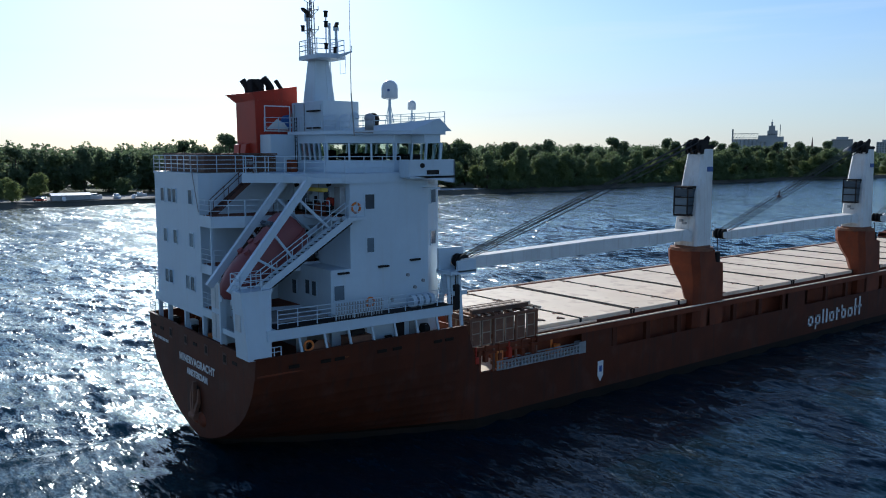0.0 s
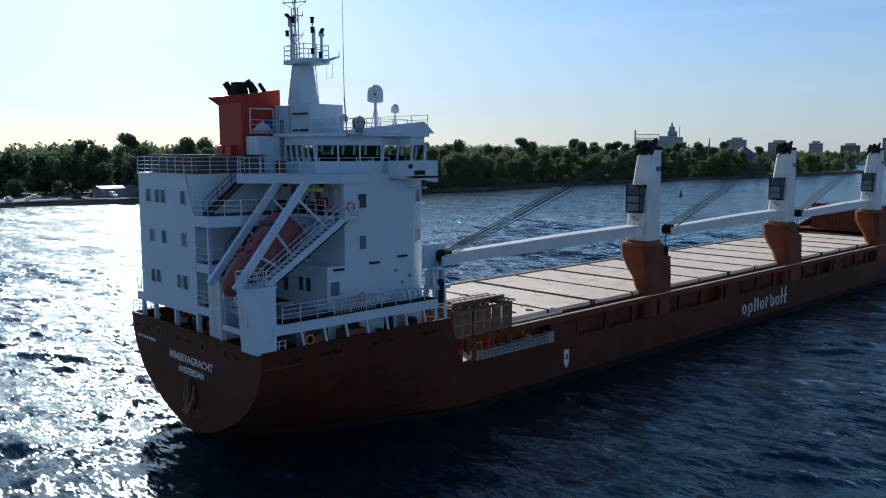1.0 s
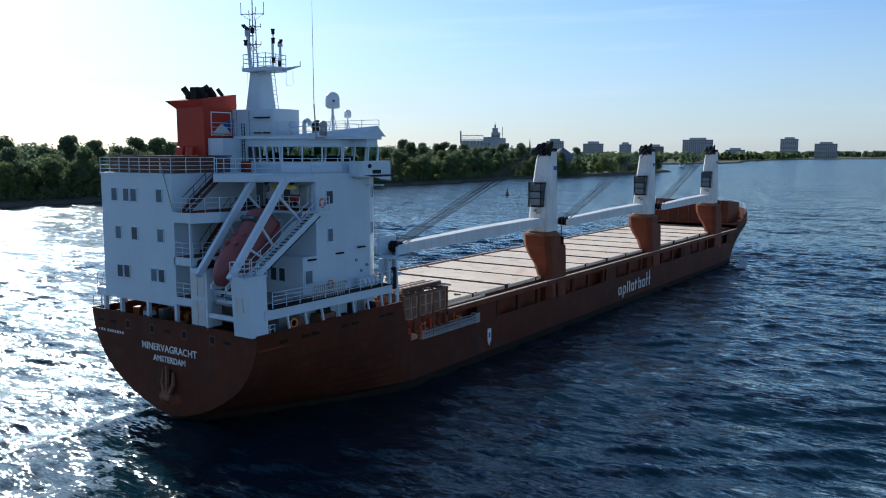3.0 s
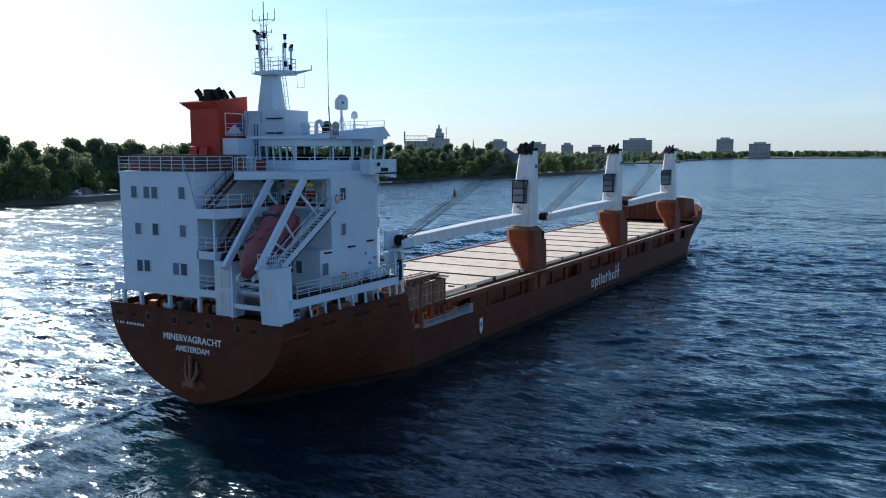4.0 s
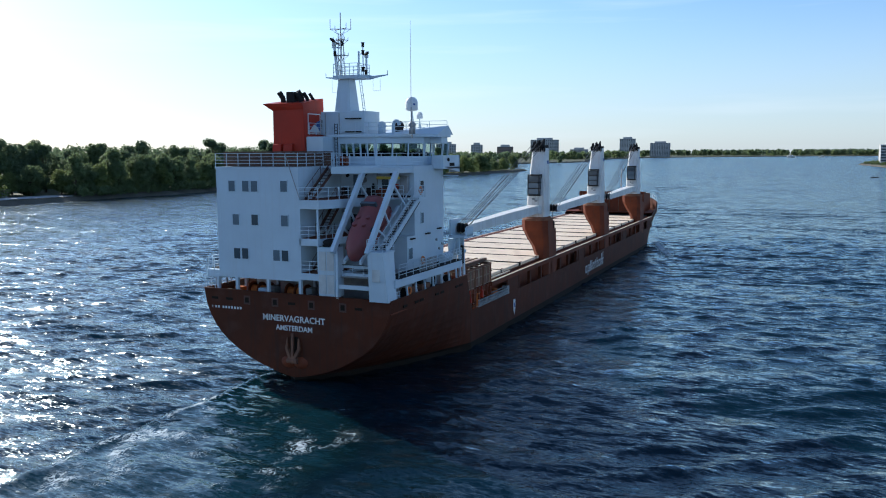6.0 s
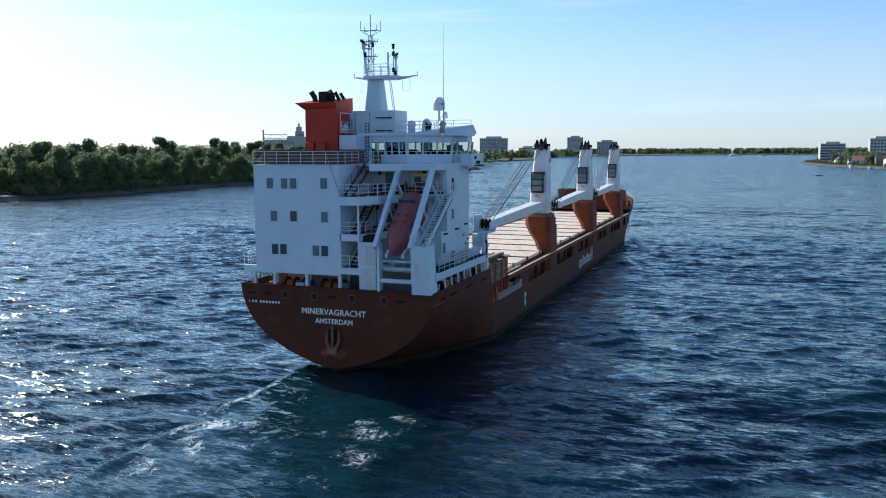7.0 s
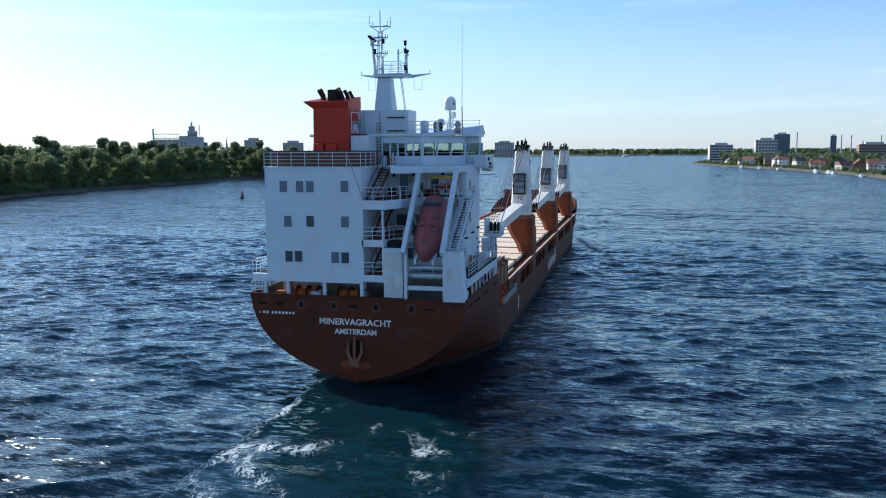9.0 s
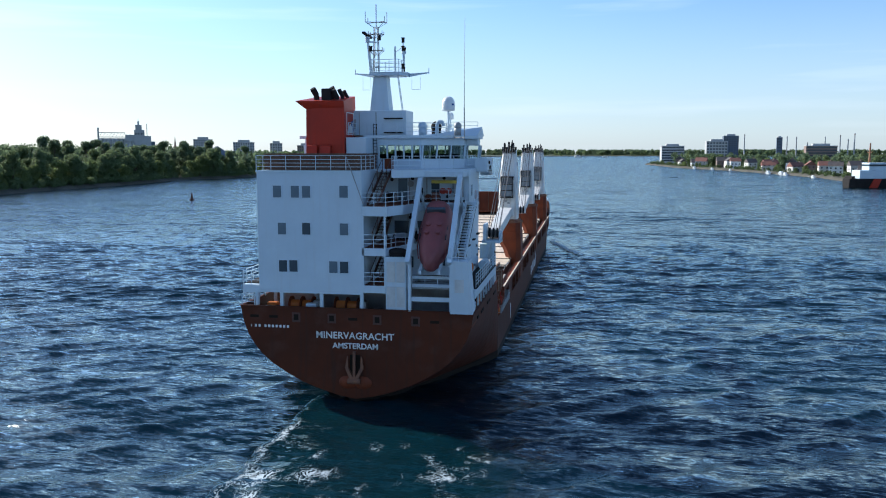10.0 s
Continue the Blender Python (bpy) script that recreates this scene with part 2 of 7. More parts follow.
def leaf(name, a, b_):
    m = material(name, a, b_, 0.18, 0.9, 0.6, bump=0.0, fine=1.5, per_object=0.45)
    n, l = m.node_tree.nodes, m.node_tree.links
    p = n["Principled BSDF"]
    p.inputs["Specular IOR Level"].default_value = 0.12
    through_leaf = n.new("ShaderNodeBsdfTranslucent")
    mixed = n.new("ShaderNodeMixShader")
    mixed.inputs[0].default_value = 0.6
    l.new(p.inputs["Base Color"].links[0].from_socket, through_leaf.inputs["Color"])
    l.new(p.outputs[0], mixed.inputs[1])
    l.new(through_leaf.outputs[0], mixed.inputs[2])
    l.new(mixed.outputs[0], n["Material Output"].inputs["Surface"])
    return m


LEAF = leaf("mid_green_leaves", (0.205, 0.260, 0.115), (0.145, 0.190, 0.090))
LEAF_PALE = leaf("pale_willow_leaves", (0.225, 0.270, 0.100), (0.165, 0.205, 0.075))
# greyed green: some distance haze of the far woods is in this colour
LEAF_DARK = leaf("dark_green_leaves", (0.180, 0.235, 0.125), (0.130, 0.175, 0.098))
CONCRETE = material("weathered_concrete", (0.46, 0.46, 0.45), (0.34, 0.34, 0.34), 0.05, 0.7, 0.8, bump=0.2, fine=0.6, streak=((0.18, 0.18, 0.17), 0.4))
BROWN_WALL = material("brown_brick_cladding", (0.24, 0.17, 0.14), (0.18, 0.13, 0.11), 0.05, 0.7, 0.8, bump=0.2, fine=0.7)
PALE_WALL = material("pale_wall_render", (0.66, 0.63, 0.58), (0.52, 0.48, 0.43), 0.08, 0.6, 0.8, bump=0.1, fine=0.7)
ROOF = material("dark_roof_shingle", (0.12, 0.10, 0.09), (0.07, 0.06, 0.06), 0.2, 0.8, 0.85, bump=0.4, fine=1.5)
ROOF_RED = material("red_brown_roof_shingle", (0.26, 0.11, 0.08), (0.17, 0.08, 0.06), 0.2, 0.8, 0.85, bump=0.4, fine=1.5)
BLUE_ROOF = material("slate_blue_sheet_cladding", (0.10, 0.13, 0.17), (0.07, 0.09, 0.12), 0.1, 0.7, 0.6, bump=0.2, fine=0.8)


# ---- mesh helpers ----
def box(bm, x0, x1, y0, y1, z0, z1, bevel=0.0):
    r = bmesh.ops.create_cube(bm, size=1.0, matrix=Matrix.Translation(((x0 + x1) / 2, (y0 + y1) / 2, (z0 + z1) / 2)) @ Matrix.Diagonal((abs(x1 - x0), abs(y1 - y0), abs(z1 - z0), 1)))
    if bevel:
        es = list({e for v in r["verts"] for e in v.link_edges})
        bmesh.ops.bevel(bm, geom=es, offset=bevel, segments=2, affect="EDGES", profile=0.5)
    return bm


def rod(bm, a, b, r, sides=6, r2=None):
    a, b = Vector(a), Vector(b)
    d = b - a
    m = Matrix.Translation((a + b) / 2) @ d.to_track_quat("Z", "Y").to_matrix().to_4x4()
    bmesh.ops.create_cone(bm, cap_ends=True, segments=sides, radius1=r, radius2=r if r2 is None else r2, depth=d.length, matrix=m)
    return bm


def beam(bm, a, b, w, h, w2=None, h2=None, up=(0, 0, 1)):
    """A square-section beam from a to b, w across, h deep."""
    a, b = Vector(a), Vector(b)
    d = (b - a).normalized()
    side = d.cross(Vector(up)).normalized()
    top = side.cross(d).normalized()
    w2, h2 = w2 or w, h2 or h
    vs = []
    for p, ww, hh in ((a, w, h), (b, w2, h2)):
        vs.append([bm.verts.new(p + side * sx * ww / 2 + top * sz * hh / 2) for sx, sz in ((-1, -1), (1, -1), (1, 1), (-1, 1))])
    for i in range(4):
        bm.faces.new((vs[0][i], vs[0][(i + 1) % 4], vs[1][(i + 1) % 4], vs[1][i]))
    bm.faces.new(vs[0][::-1])
    bm.faces.new(vs[1])
    return bm


def prism(bm, pts, z0, z1):
    """A plan outline raised from z0 to z1."""
    lo = [bm.verts.new((x, y, z0)) for x, y in pts]
    hi = [bm.verts.new((x, y, z1)) for x, y in pts]
    k = len(pts)
    for i in range(k):
        bm.faces.new((lo[i], lo[(i + 1) % k], hi[(i + 1) % k], hi[i]))
    bm.faces.new(lo[::-1])
    bm.faces.new(hi)
    return bm


def slab(bm, pts, x0, x1):
    """A side outline in (y, z), as thick as from x0 to x1."""
    lo = [bm.verts.new((x0, y, z)) for y, z in pts]
    hi = [bm.verts.new((x1, y, z)) for y, z in pts]
    k = len(pts)
    for i in range(k):
        bm.faces.new((lo[i], lo[(i + 1) % k], hi[(i + 1) % k], hi[i]))
    bm.faces.new(lo[::-1])
    bm.faces.new(hi)
    return bm


def ball(bm, c, r, stretch=(1, 1, 1), u=16, v=10):
    bmesh.ops.create_uvsphere(bm, u_segments=u, v_segments=v, radius=r, matrix=Matrix.Translation(c) @ Matrix.Diagonal((*stretch, 1)))
    return bm


def finish(bm, name, mat_, smooth=False):
    bmesh.ops.recalc_face_normals(bm, faces=bm.faces)
    me = bpy.data.meshes.new(name)
    bm.to_mesh(me)
    bm.free()
    me.materials.append(mat_)
    if smooth:
        for p in me.polygons:
            p.use_smooth = True
    return me


def part(name, bm, mat_, parent, label="", smooth=False):
    ob = new(name, finish(bm, name, mat_, smooth))
    ob.parent = parent
    return tagged(ob, label) if label else ob


def shared(name, me, parent, m):
    ob = new(name, me)
    ob.parent = parent
    ob.matrix_basis = m
    return ob


def thing(name, label, category, group="", at=(0, 0, 0), kind=""):
    ob = new(name)
    ob.empty_display_size = 0.5
    ob.location = at
    return tagged(ob, label, category, group, kind)


def B():
    return bmesh.new()


UNIT_POST = finish(box(B(), -0.5, 0.5, -0.5, 0.5, 0, 1), "post", WHITE)


def sweep(bm, pts, w):
    """A square bar along a line of points, mitred at its corners."""
    pts = [Vector(p) for p in pts]
    rings = []
    for i, p in enumerate(pts):
        d = (pts[min(i + 1, len(pts) - 1)] - pts[max(i - 1, 0)]).normalized()
        side = d.cross(Vector((0, 0, 1)))
        side = side.normalized() if side.length > 0.01 else Vector((1, 0, 0))
        up = side.cross(d).normalized()
        rings.append([bm.verts.new(p + side * a * w / 2 + up * b * w / 2) for a, b in ((-1, -1), (1, -1), (1, 1), (-1, 1))])
    for r0, r1 in zip(rings, rings[1:]):
        for i in range(4):
            bm.faces.new((r0[i], r0[(i + 1) % 4], r1[(i + 1) % 4], r1[i]))
    bm.faces.new(rings[0][::-1])
    bm.faces.new(rings[-1])
    return bm


def railing(parent, pts, height=1.05, rails=3, gap=1.5, mat_=WHITE, r=0.021, label=""):
    """A top rail, the lower rails and the posts as pieces of their own."""
    ob = None
    for k in range(rails, 0, -1):
        bar = sweep(B(), [(p[0], p[1], p[2] + height * k / rails) for p in pts], r * 2)
        if ob is None:
            ob = part("railing", bar, mat_, parent, label)
        else:
            part("rail", bar, mat_, ob)
    for a, b in zip(pts, pts[1:]):
        k = max(1, round((Vector(b) - Vector(a)).length / gap))
        for i in range(k + 1):
            p = Vector(a).lerp(Vector(b), i / k)
            shared("post", UNIT_POST, ob, Matrix.Translation(p) @ Matrix.Diagonal((r * 2.2, r * 2.2, height, 1)))
    return ob


def stair(parent, a, b, width, mat_=WHITE, across=(1, 0, 0), steps=None, rails=True):
    """A steep ladder stair from foot a to head b: two strings, steps, handrails."""
    a, b, w = Vector(a), Vector(b), Vector(across).normalized()
    bm = B()
    for s in (-0.5, 0.5):
        beam(bm, a + w * width * s, b + w * width * s, 0.06, 0.24)
    ob = part("stair", bm, mat_, parent)
    k = steps or max(3, round(abs(b.z - a.z) / 0.24))
    d = b - a
    run = Vector((d.x, d.y, 0)).normalized()
    tread = finish(box(B(), -width / 2, width / 2, -0.11, 0.11, -0.02, 0.02), "step", BLACK)
    ang = math.atan2(w.y, w.x)
    for i in range(1, k):
        shared("step", tread, ob, Matrix.Translation(a.lerp(b, i / k)) @ Matrix.Rotation(ang, 4, "Z"))
    if rails:
        for s in (-0.5, 0.5):
            bm = B()
            up = Vector((0, 0, 0.95))
            rod(bm, a + w * width * s + up, b + w * width * s + up, 0.03, 5)
            for i in range(4):
                p = a.lerp(b, i / 3) + w * width * s
                rod(bm, p, p + up, 0.025, 5)
            part("handrail", bm, mat_, ob)
    return ob


# ---- the ship: x to starboard, y ahead from the transom, z up from the waterline ----
LOOSE = []
ship = thing("cargo_ship", "red-hulled general cargo ship with white aft house under way", "ship")
BEAM = 9.45


def table(pts, v):
    return float(np.interp(v, [p[0] for p in pts], [p[1] for p in pts]))


TRANSOM = [(-3, 0.0), (0.42, 0.0), (0.7, 1.55), (1.2, 3.2), (1.7, 4.5), (2.4, 5.8), (3.1, 6.9), (3.8, 7.7), (4.5, 8.3), (5.4, 8.85), (6.4, 9.22), (7.65, 9.45)]
DECK_OUT = [(-1, 9.45), (118, 9.45), (123, 9.35), (127.5, 8.9), (131, 7.4), (134, 5.0), (136, 2.6), (137.2, 0.05)]
KEEL_OUT = [(-1, 9.45), (108, 9.45), (114, 9.0), (118, 8.2), (123, 6.0), (128, 3.2), (132, 0.9), (133.5, 0.05), (138, 0.05)]


def hull_top(y):
    return table([(-1, 7.65), (15.7, 7.65), (15.75, 7.55), (17.0, 3.95), (17.2, 3.9), (117.9, 3.9), (118.2, 6.4), (121, 7.0), (128, 8.6), (137.2, 9.6)], y)


def half_breadth(y, z):
    s = min(1.0, max(0.0, (y + 0.3) / 17.0)) ** 0.75
    aft = (1 - s) * table(TRANSOM, z) + s * BEAM
    k = min(1.0, max(0.0, (z + 1.0) / 7.4)) ** 0.75
    fore = table(KEEL_OUT, y) * (1 - k) + table(DECK_OUT, y) * k
    return min(aft, fore)


def hull():
    ys = [-0.3, 0.4, 1.2, 2.2, 3.5, 5, 7, 9, 11, 13, 15, 15.7, 15.9, 16.3, 16.7, 17.0, 20, 26, 32, 44, 60, 80, 96, 101, 106, 110, 114, 117.9, 118.2, 121, 123, 125, 127.5, 129, 131, 132.5, 134, 135, 136, 136.7, 137.2]
    levels = [-2.5, -1.2, 0.0, 0.42, 0.7, 1.2, 1.7, 2.4, 3.1, 3.8, 4.5, 5.4, 6.4, 7.65, 8.6, 9.6]
    bm = B()
    rings = []
    for y in ys:
        top = hull_top(y)
        zs = [min(z, top) for z in levels]
        star = [bm.verts.new((half_breadth(y, z), y, z)) for z in zs]
        port = [bm.verts.new((-half_breadth(y, z), y, z)) for z in zs]
        rings.append((star, port))
    for (s0, p0), (s1, p1) in zip(rings, rings[1:]):
        for i in range(len(levels) - 1):
            for q in ((s0[i], s1[i], s1[i + 1], s0[i + 1]), (p0[i], p0[i + 1], p1[i + 1], p1[i])):
                try:
                    bm.faces.new(q)
                except ValueError:
                    pass
        bm.faces.new((s0[0], p0[0], p1[0], s1[0]))
    s, p = rings[0]
    for i in range(len(levels) - 1):
        bm.faces.new((s[i], s[i + 1], p[i + 1], p[i]))
    bmesh.ops.remove_doubles(bm, verts=bm.verts, dist=0.004)
    bmesh.ops.dissolve_degenerate(bm, edges=bm.edges, dist=0.003)
    ob = part("hull", bm, HULL, ship, "oxide-red steel hull, scraped and rust-streaked")
    # lowest hull faces darkened to imitate the shade near the water
    ob.data.materials.append(SHADE_BROWN)
    for face in ob.data.polygons:
        if face.center.z < 0.6:
            face.material_index = 1
    sol = ob.modifiers.new("plate", "SOLIDIFY")
    sol.thickness, sol.offset = 0.12, -1.0
    return ob


hull_ob = hull()
part("poop_deck", box(B(), -9.3, 9.3, -0.15, 15.6, 6.5, 6.6), RED, ship)
part("main_deck", box(B(), -9.3, 9.3, 15.6, 118, 3.3, 3.42), RED, ship)
bm = B()
prism(bm, [(-9.2, 118), (9.2, 118), (8.7, 127), (7.0, 131), (4.6, 134), (1.5, 136), (-1.5, 136), (-4.6, 134), (-7, 131), (-8.7, 127)], 6.6, 6.75)
part("forecastle_deck", bm, RED, ship)
# rubbing rail round the bulwark's top, and the two crosswise bulkheads that close the well
bm = B()
for s in (-1, 1):
    beam(bm, (s * 9.45, -0.25, 7.68), (s * 9.45, 15.7, 7.68), 0.22, 0.07)
beam(bm, (-9.45, -0.3, 7.68), (9.45, -0.3, 7.68), 0.22, 0.07)
part("bulwark_rail", bm, HULL, ship)
bm = box(B(), -9.3, 9.3, 15.55, 15.7, 3.4, 7.5)
part("poop_front", bm, RED, ship)
# chocks in the transom and quarter bulwark
bm = B()
# the dark boxes paint the shade inside the fairlead openings
slot = finish(box(B(), -0.36, 0.36, -0.03, 0.03, -0.11, 0.11, 0.02), "fairlead", SHADE_BROWN)
chock = finish(box(B(), -0.34, 0.34, -0.03, 0.03, -0.38, 0.38, 0.03), "chock_frame", STAIR_RED)
hole = finish(box(B(), -0.2, 0.2, -0.045, 0.03, -0.22, 0.24, 0.02), "fairlead", SHADE_BROWN)
for x in (-8.3, -6.7, -0.15, 6.4):
    shared("fairlead", slot, ship, pose(x, -0.30, 6.85))
for x in (-4.8, -1.86, 1.83, 4.9):
    shared("chock_frame", chock, ship, pose(x, -0.30, 6.85))
    shared("fairlead", hole, ship, pose(x, -0.30, 6.85))
for y in (2.2, 4.4, 5.4, 8.6, 9.8, 13.2, 14.2):
    shared("fairlead", slot, ship, pose(9.45, y, 6.9, 0, 0, 90))
bm.free()
# scraped stern anchor gear: its recess, a dark box of painted shade, and anchor
bm = B()
box(bm, -0.42, 0.42, -0.34, -0.3, 2.2, 4.0, 0.02)
part("anchor_pocket", bm, SHADE_BROWN, ship, "dark box painted as the shade in the stern anchor pocket")
bm = B()
beam(bm, (0, -0.5, 4.3), (0, -0.6, 2.1), 0.20, 0.24, up=(0, 1, 0))
for side in (-1, 1):
    beam(bm, (side * 0.12, -0.62, 2.0), (side * 0.62, -0.5, 3.0), 0.30, 0.28, 0.24, 0.22, up=(0, 1, 0))
    beam(bm, (side * 0.62, -0.5, 2.95), (side * 0.56, -0.45, 3.9), 0.24, 0.22, 0.08, 0.10, up=(0, 1, 0))
rod(bm, (-0.5, -0.62, 1.95), (0.5, -0.62, 1.95), 0.24, 10)
part("stern_anchor", bm, RUST, ship, "rusty stockless stern anchor")
bm = B()
for side in (-1, 1):
    ball(bm, (side * 0.62, -0.12, 1.75), 0.8, (1.05, 0.5, 0.75))
part("anchor_bolster", bm, RED, ship, "scraped red bolster plates under the stern anchor", smooth=True)


def lettering(body, size, m, name, parent, mat_=LETTER, spacing=1.0):
    cu = bpy.data.curves.new(name, "FONT")
    cu.body, cu.size, cu.align_x, cu.align_y = body, size, "CENTER", "CENTER"
    cu.extrude, cu.space_character, cu.offset = 0.012, spacing, 0.013
    tmp = bpy.data.objects.new(name, cu)
    scene.collection.objects.link(tmp)
    bpy.context.view_layer.update()
    me = bpy.data.meshes.new_from_object(tmp.evaluated_get(bpy.context.evaluated_depsgraph_get()))
    bpy.data.objects.remove(tmp)
    me.materials.clear()
    me.materials.append(mat_)
    ob = new(name, me)
    ob.parent, ob.matrix_basis = parent, m
    return ob


lettering("MINERVAGRACHT", 0.75, pose(0, -0.325, 5.5, 90), "ship_name", ship, spacing=1.04)
lettering("AMSTERDAM", 0.64, pose(0.05, -0.325, 4.68, 90), "home_port", ship, spacing=1.0)
# registration line as plain bars
for i in range(10):
    x0 = -8.6 + i * 0.315 + (0.18 if i > 2 else 0)
    part("registration_bar", box(B(), x0, x0 + (0.07 if i == 0 else 0.18), -0.335, -0.32, 5.97, 6.18), LETTER, ship)
# the owner's word on the side, as plain bars of the letters' heights
LETTERS = [(1.05, 0, 1.1), (1.05, -0.45, 1.1), (0.35, 0, 1.55), (0.3, 0, 1.5), (1.05, 0, 1.1), (0.7, 0, 1.4), (1.05, 0, 1.55), (1.1, 0, 1.1), (0.6, 0, 1.95), (0.6, 0, 2.1)]
y = 62.3
for w, lo, hi in LETTERS:
    bm = B()
    if w > 0.9:
        for a, b, c, d in ((y, y + 0.28, min(lo, 0), hi), (y + w - 0.28, y + w, 0, min(hi, 1.1)), (y, y + w, 0, 0.25), (y, y + w, 0.85, 1.1)):
            box(bm, 9.44, 9.475, a, b, 1.45 + c, 1.45 + d)
    else:
        box(bm, 9.44, 9.475, y, y + 0.3, 1.45 + lo, 1.45 + hi)
        if w > 0.5:
            box(bm, 9.44, 9.475, y - 0.1, y + w, 1.45 + 0.85, 1.45 + 1.1)
    part("marking_bar", bm, LETTER, ship)
    y += w + 0.42
# pilot mark
bm = B()
slab(bm, [(29.55, 2.9), (30.2, 2.9), (30.2, 1.7), (29.87, 1.2), (29.55, 1.7)], 9.44, 9.475)
part("side_mark", bm, LETTER, ship)
bm = box(B(), 9.47, 9.49, 29.72, 30.03, 2.0, 2.5)
part("side_mark_sign", bm, BLUE, ship)

# side openings: posts, plates and the rail above them
for s in (-1, 1):
    part("side_rail", box(B(), s * 8.75, s * 9.44, 22.7, 118.1, 5.45, 5.95, 0.04), RED, ship)
    # pale strip that paints a highlight along the rail's upper edge
    part("side_rail_edge", box(B(), s * 9.30, s * 9.46, 22.7, 118.1, 5.95, 6.03), HATCH, ship)
    part("coaming", box(B(), s * 8.15, s * 8.27, 22.0, 118.5, 3.4, 6.05), RED, ship)
    post_me = finish(box(B(), -0.35, 0.0, -0.28, 0.28, 3.8, 5.5, 0.03), "frame_post", HULL)
    y = 31.6
    while y < 118:
        shared("frame_post", post_me, ship, pose(9.44 if s > 0 else -9.09, y, 0))
        y += 4.3
    for a, b in ((27.6, 31.2), (58.2, 62.0), (88.5, 92.0), (112, 118.1)):
        part("side_plate", box(B(), s * 9.36, s * 9.44, a, b, 3.8, 5.5), HULL, ship)
part("coaming", box(B(), -8.2, 8.2, 22.0, 22.15, 3.4, 5.9), RED, ship)
part("hatch_coaming_edge", box(B(), -7.1, -6.95, 22.0, 118.5, 5.8, 6.45), RED, ship)

# hatch covers: separate panels with drains, cleats and dark joints
STEP = 6.46
cleat_me = finish(box(B(), -0.1, 0.1, -0.18, 0.18, -0.025, 0.025), "cleat", RUST)
eye_me = finish(box(B(), -0.3, 0.3, -0.06, 0.06, -0.02, 0.02), "lifting_eye", RUST)
y0 = 22.25
for k in range(15):
    a, b = y0 + k * STEP, y0 + (k + 1) * STEP
    if b > 118.6:
        break
    bm = B()
    gap = 0.16 if k % 2 else 0.09
    box(bm, -6.9, 8.25, a + gap, b - 0.08, 5.75, 6.38, 0.05)
    panel = part("hatch_cover", bm, HATCH, ship, "pale worn hatch cover panel" if k == 0 else "")
    for x in (-5.8, -2.0, 1.8, 5.6):
        shared("cleat", cleat_me, panel, pose(x, b - 0.32, 6.395))
        shared("lifting_eye", eye_me, panel, pose(x, a + 0.36, 6.39))
    shared("cleat", cleat_me, panel, pose(8.1, a + 0.75, 6.40))
for k in range(1, 15):
    y = y0 + k * STEP
    for dy in ((-0.2, 0.2) if k % 2 == 0 else (0.0,)):
        part("joint_seal", box(B(), -6.95, 8.3, y + dy - 0.1, y + dy + 0.1, 6.0, 6.44), BLACK, ship)
part("joint_strip", box(B(), -6.85, 8.2, 22.1, 118.6, 5.7, 6.2), BLACK, ship)
# spots of dunnage on the aft cover
for x, y in ((6.4, 23.3), (6.9, 25.6), (4.6, 24.3), (-4.6, 23.2), (7.3, 27.4), (5.6, 23.0)):
    bm = B()
    box(bm, -0.35, 0.35, -0.1, 0.1, 0, 0.09)
    box(bm, -0.1, 0.1, -0.4, 0.2, 0, 0.07)
    ob = tagged(new("dunnage", finish(bm, "dunnage", TIMBER)), "small dark timber offcut lying on the hatch", "timber", "dunnage on the hatch")
    ob.location = (x, y, 6.385)
    LOOSE.append(ob)

# breakwater and gear on the forecastle
bm = B()
slab(bm, [(119.6, 6.6), (127.4, 6.9), (127.4, 10.3), (119.9, 11.0)], -6.7, 7.3)
part("breakwater", bm, RED, ship, "red steel breakwater box across the forecastle")
for x in range(-6, 8, 2):
    part("stiffener", box(B(), x - 0.06, x + 0.06, 119.3, 119.7, 6.6, 10.9), RUST, ship)
bm = B()
for x in (-5.5, 5.5):
    rod(bm, (x - 1.0, 130.5, 7.9), (x + 1.0, 130.5, 7.9), 0.75, 14)
    box(bm, x - 1.2, x + 1.2, 129.8, 131.2, 6.7, 7.4)
part("windlass", bm, GREY, ship, "grey anchor windlass on the forecastle")
railing(ship, [(8.7, 127.5, 8.5), (7.2, 131, 9.0), (4.8, 134, 9.3), (0, 136.8, 9.6)], 1.0, 3, 2.0)
railing(ship, [(-8.7, 127.5, 8.5), (-7.2, 131, 9.0), (-4.8, 134, 9.3), (0, 136.8, 9.6)], 1.0, 3, 2.0)
bm = B()
rod(bm, (0, 131.5, 6.7), (0, 131.5, 15.5), 0.18, 8, 0.1)
part("foremast", bm, CREAM, ship)


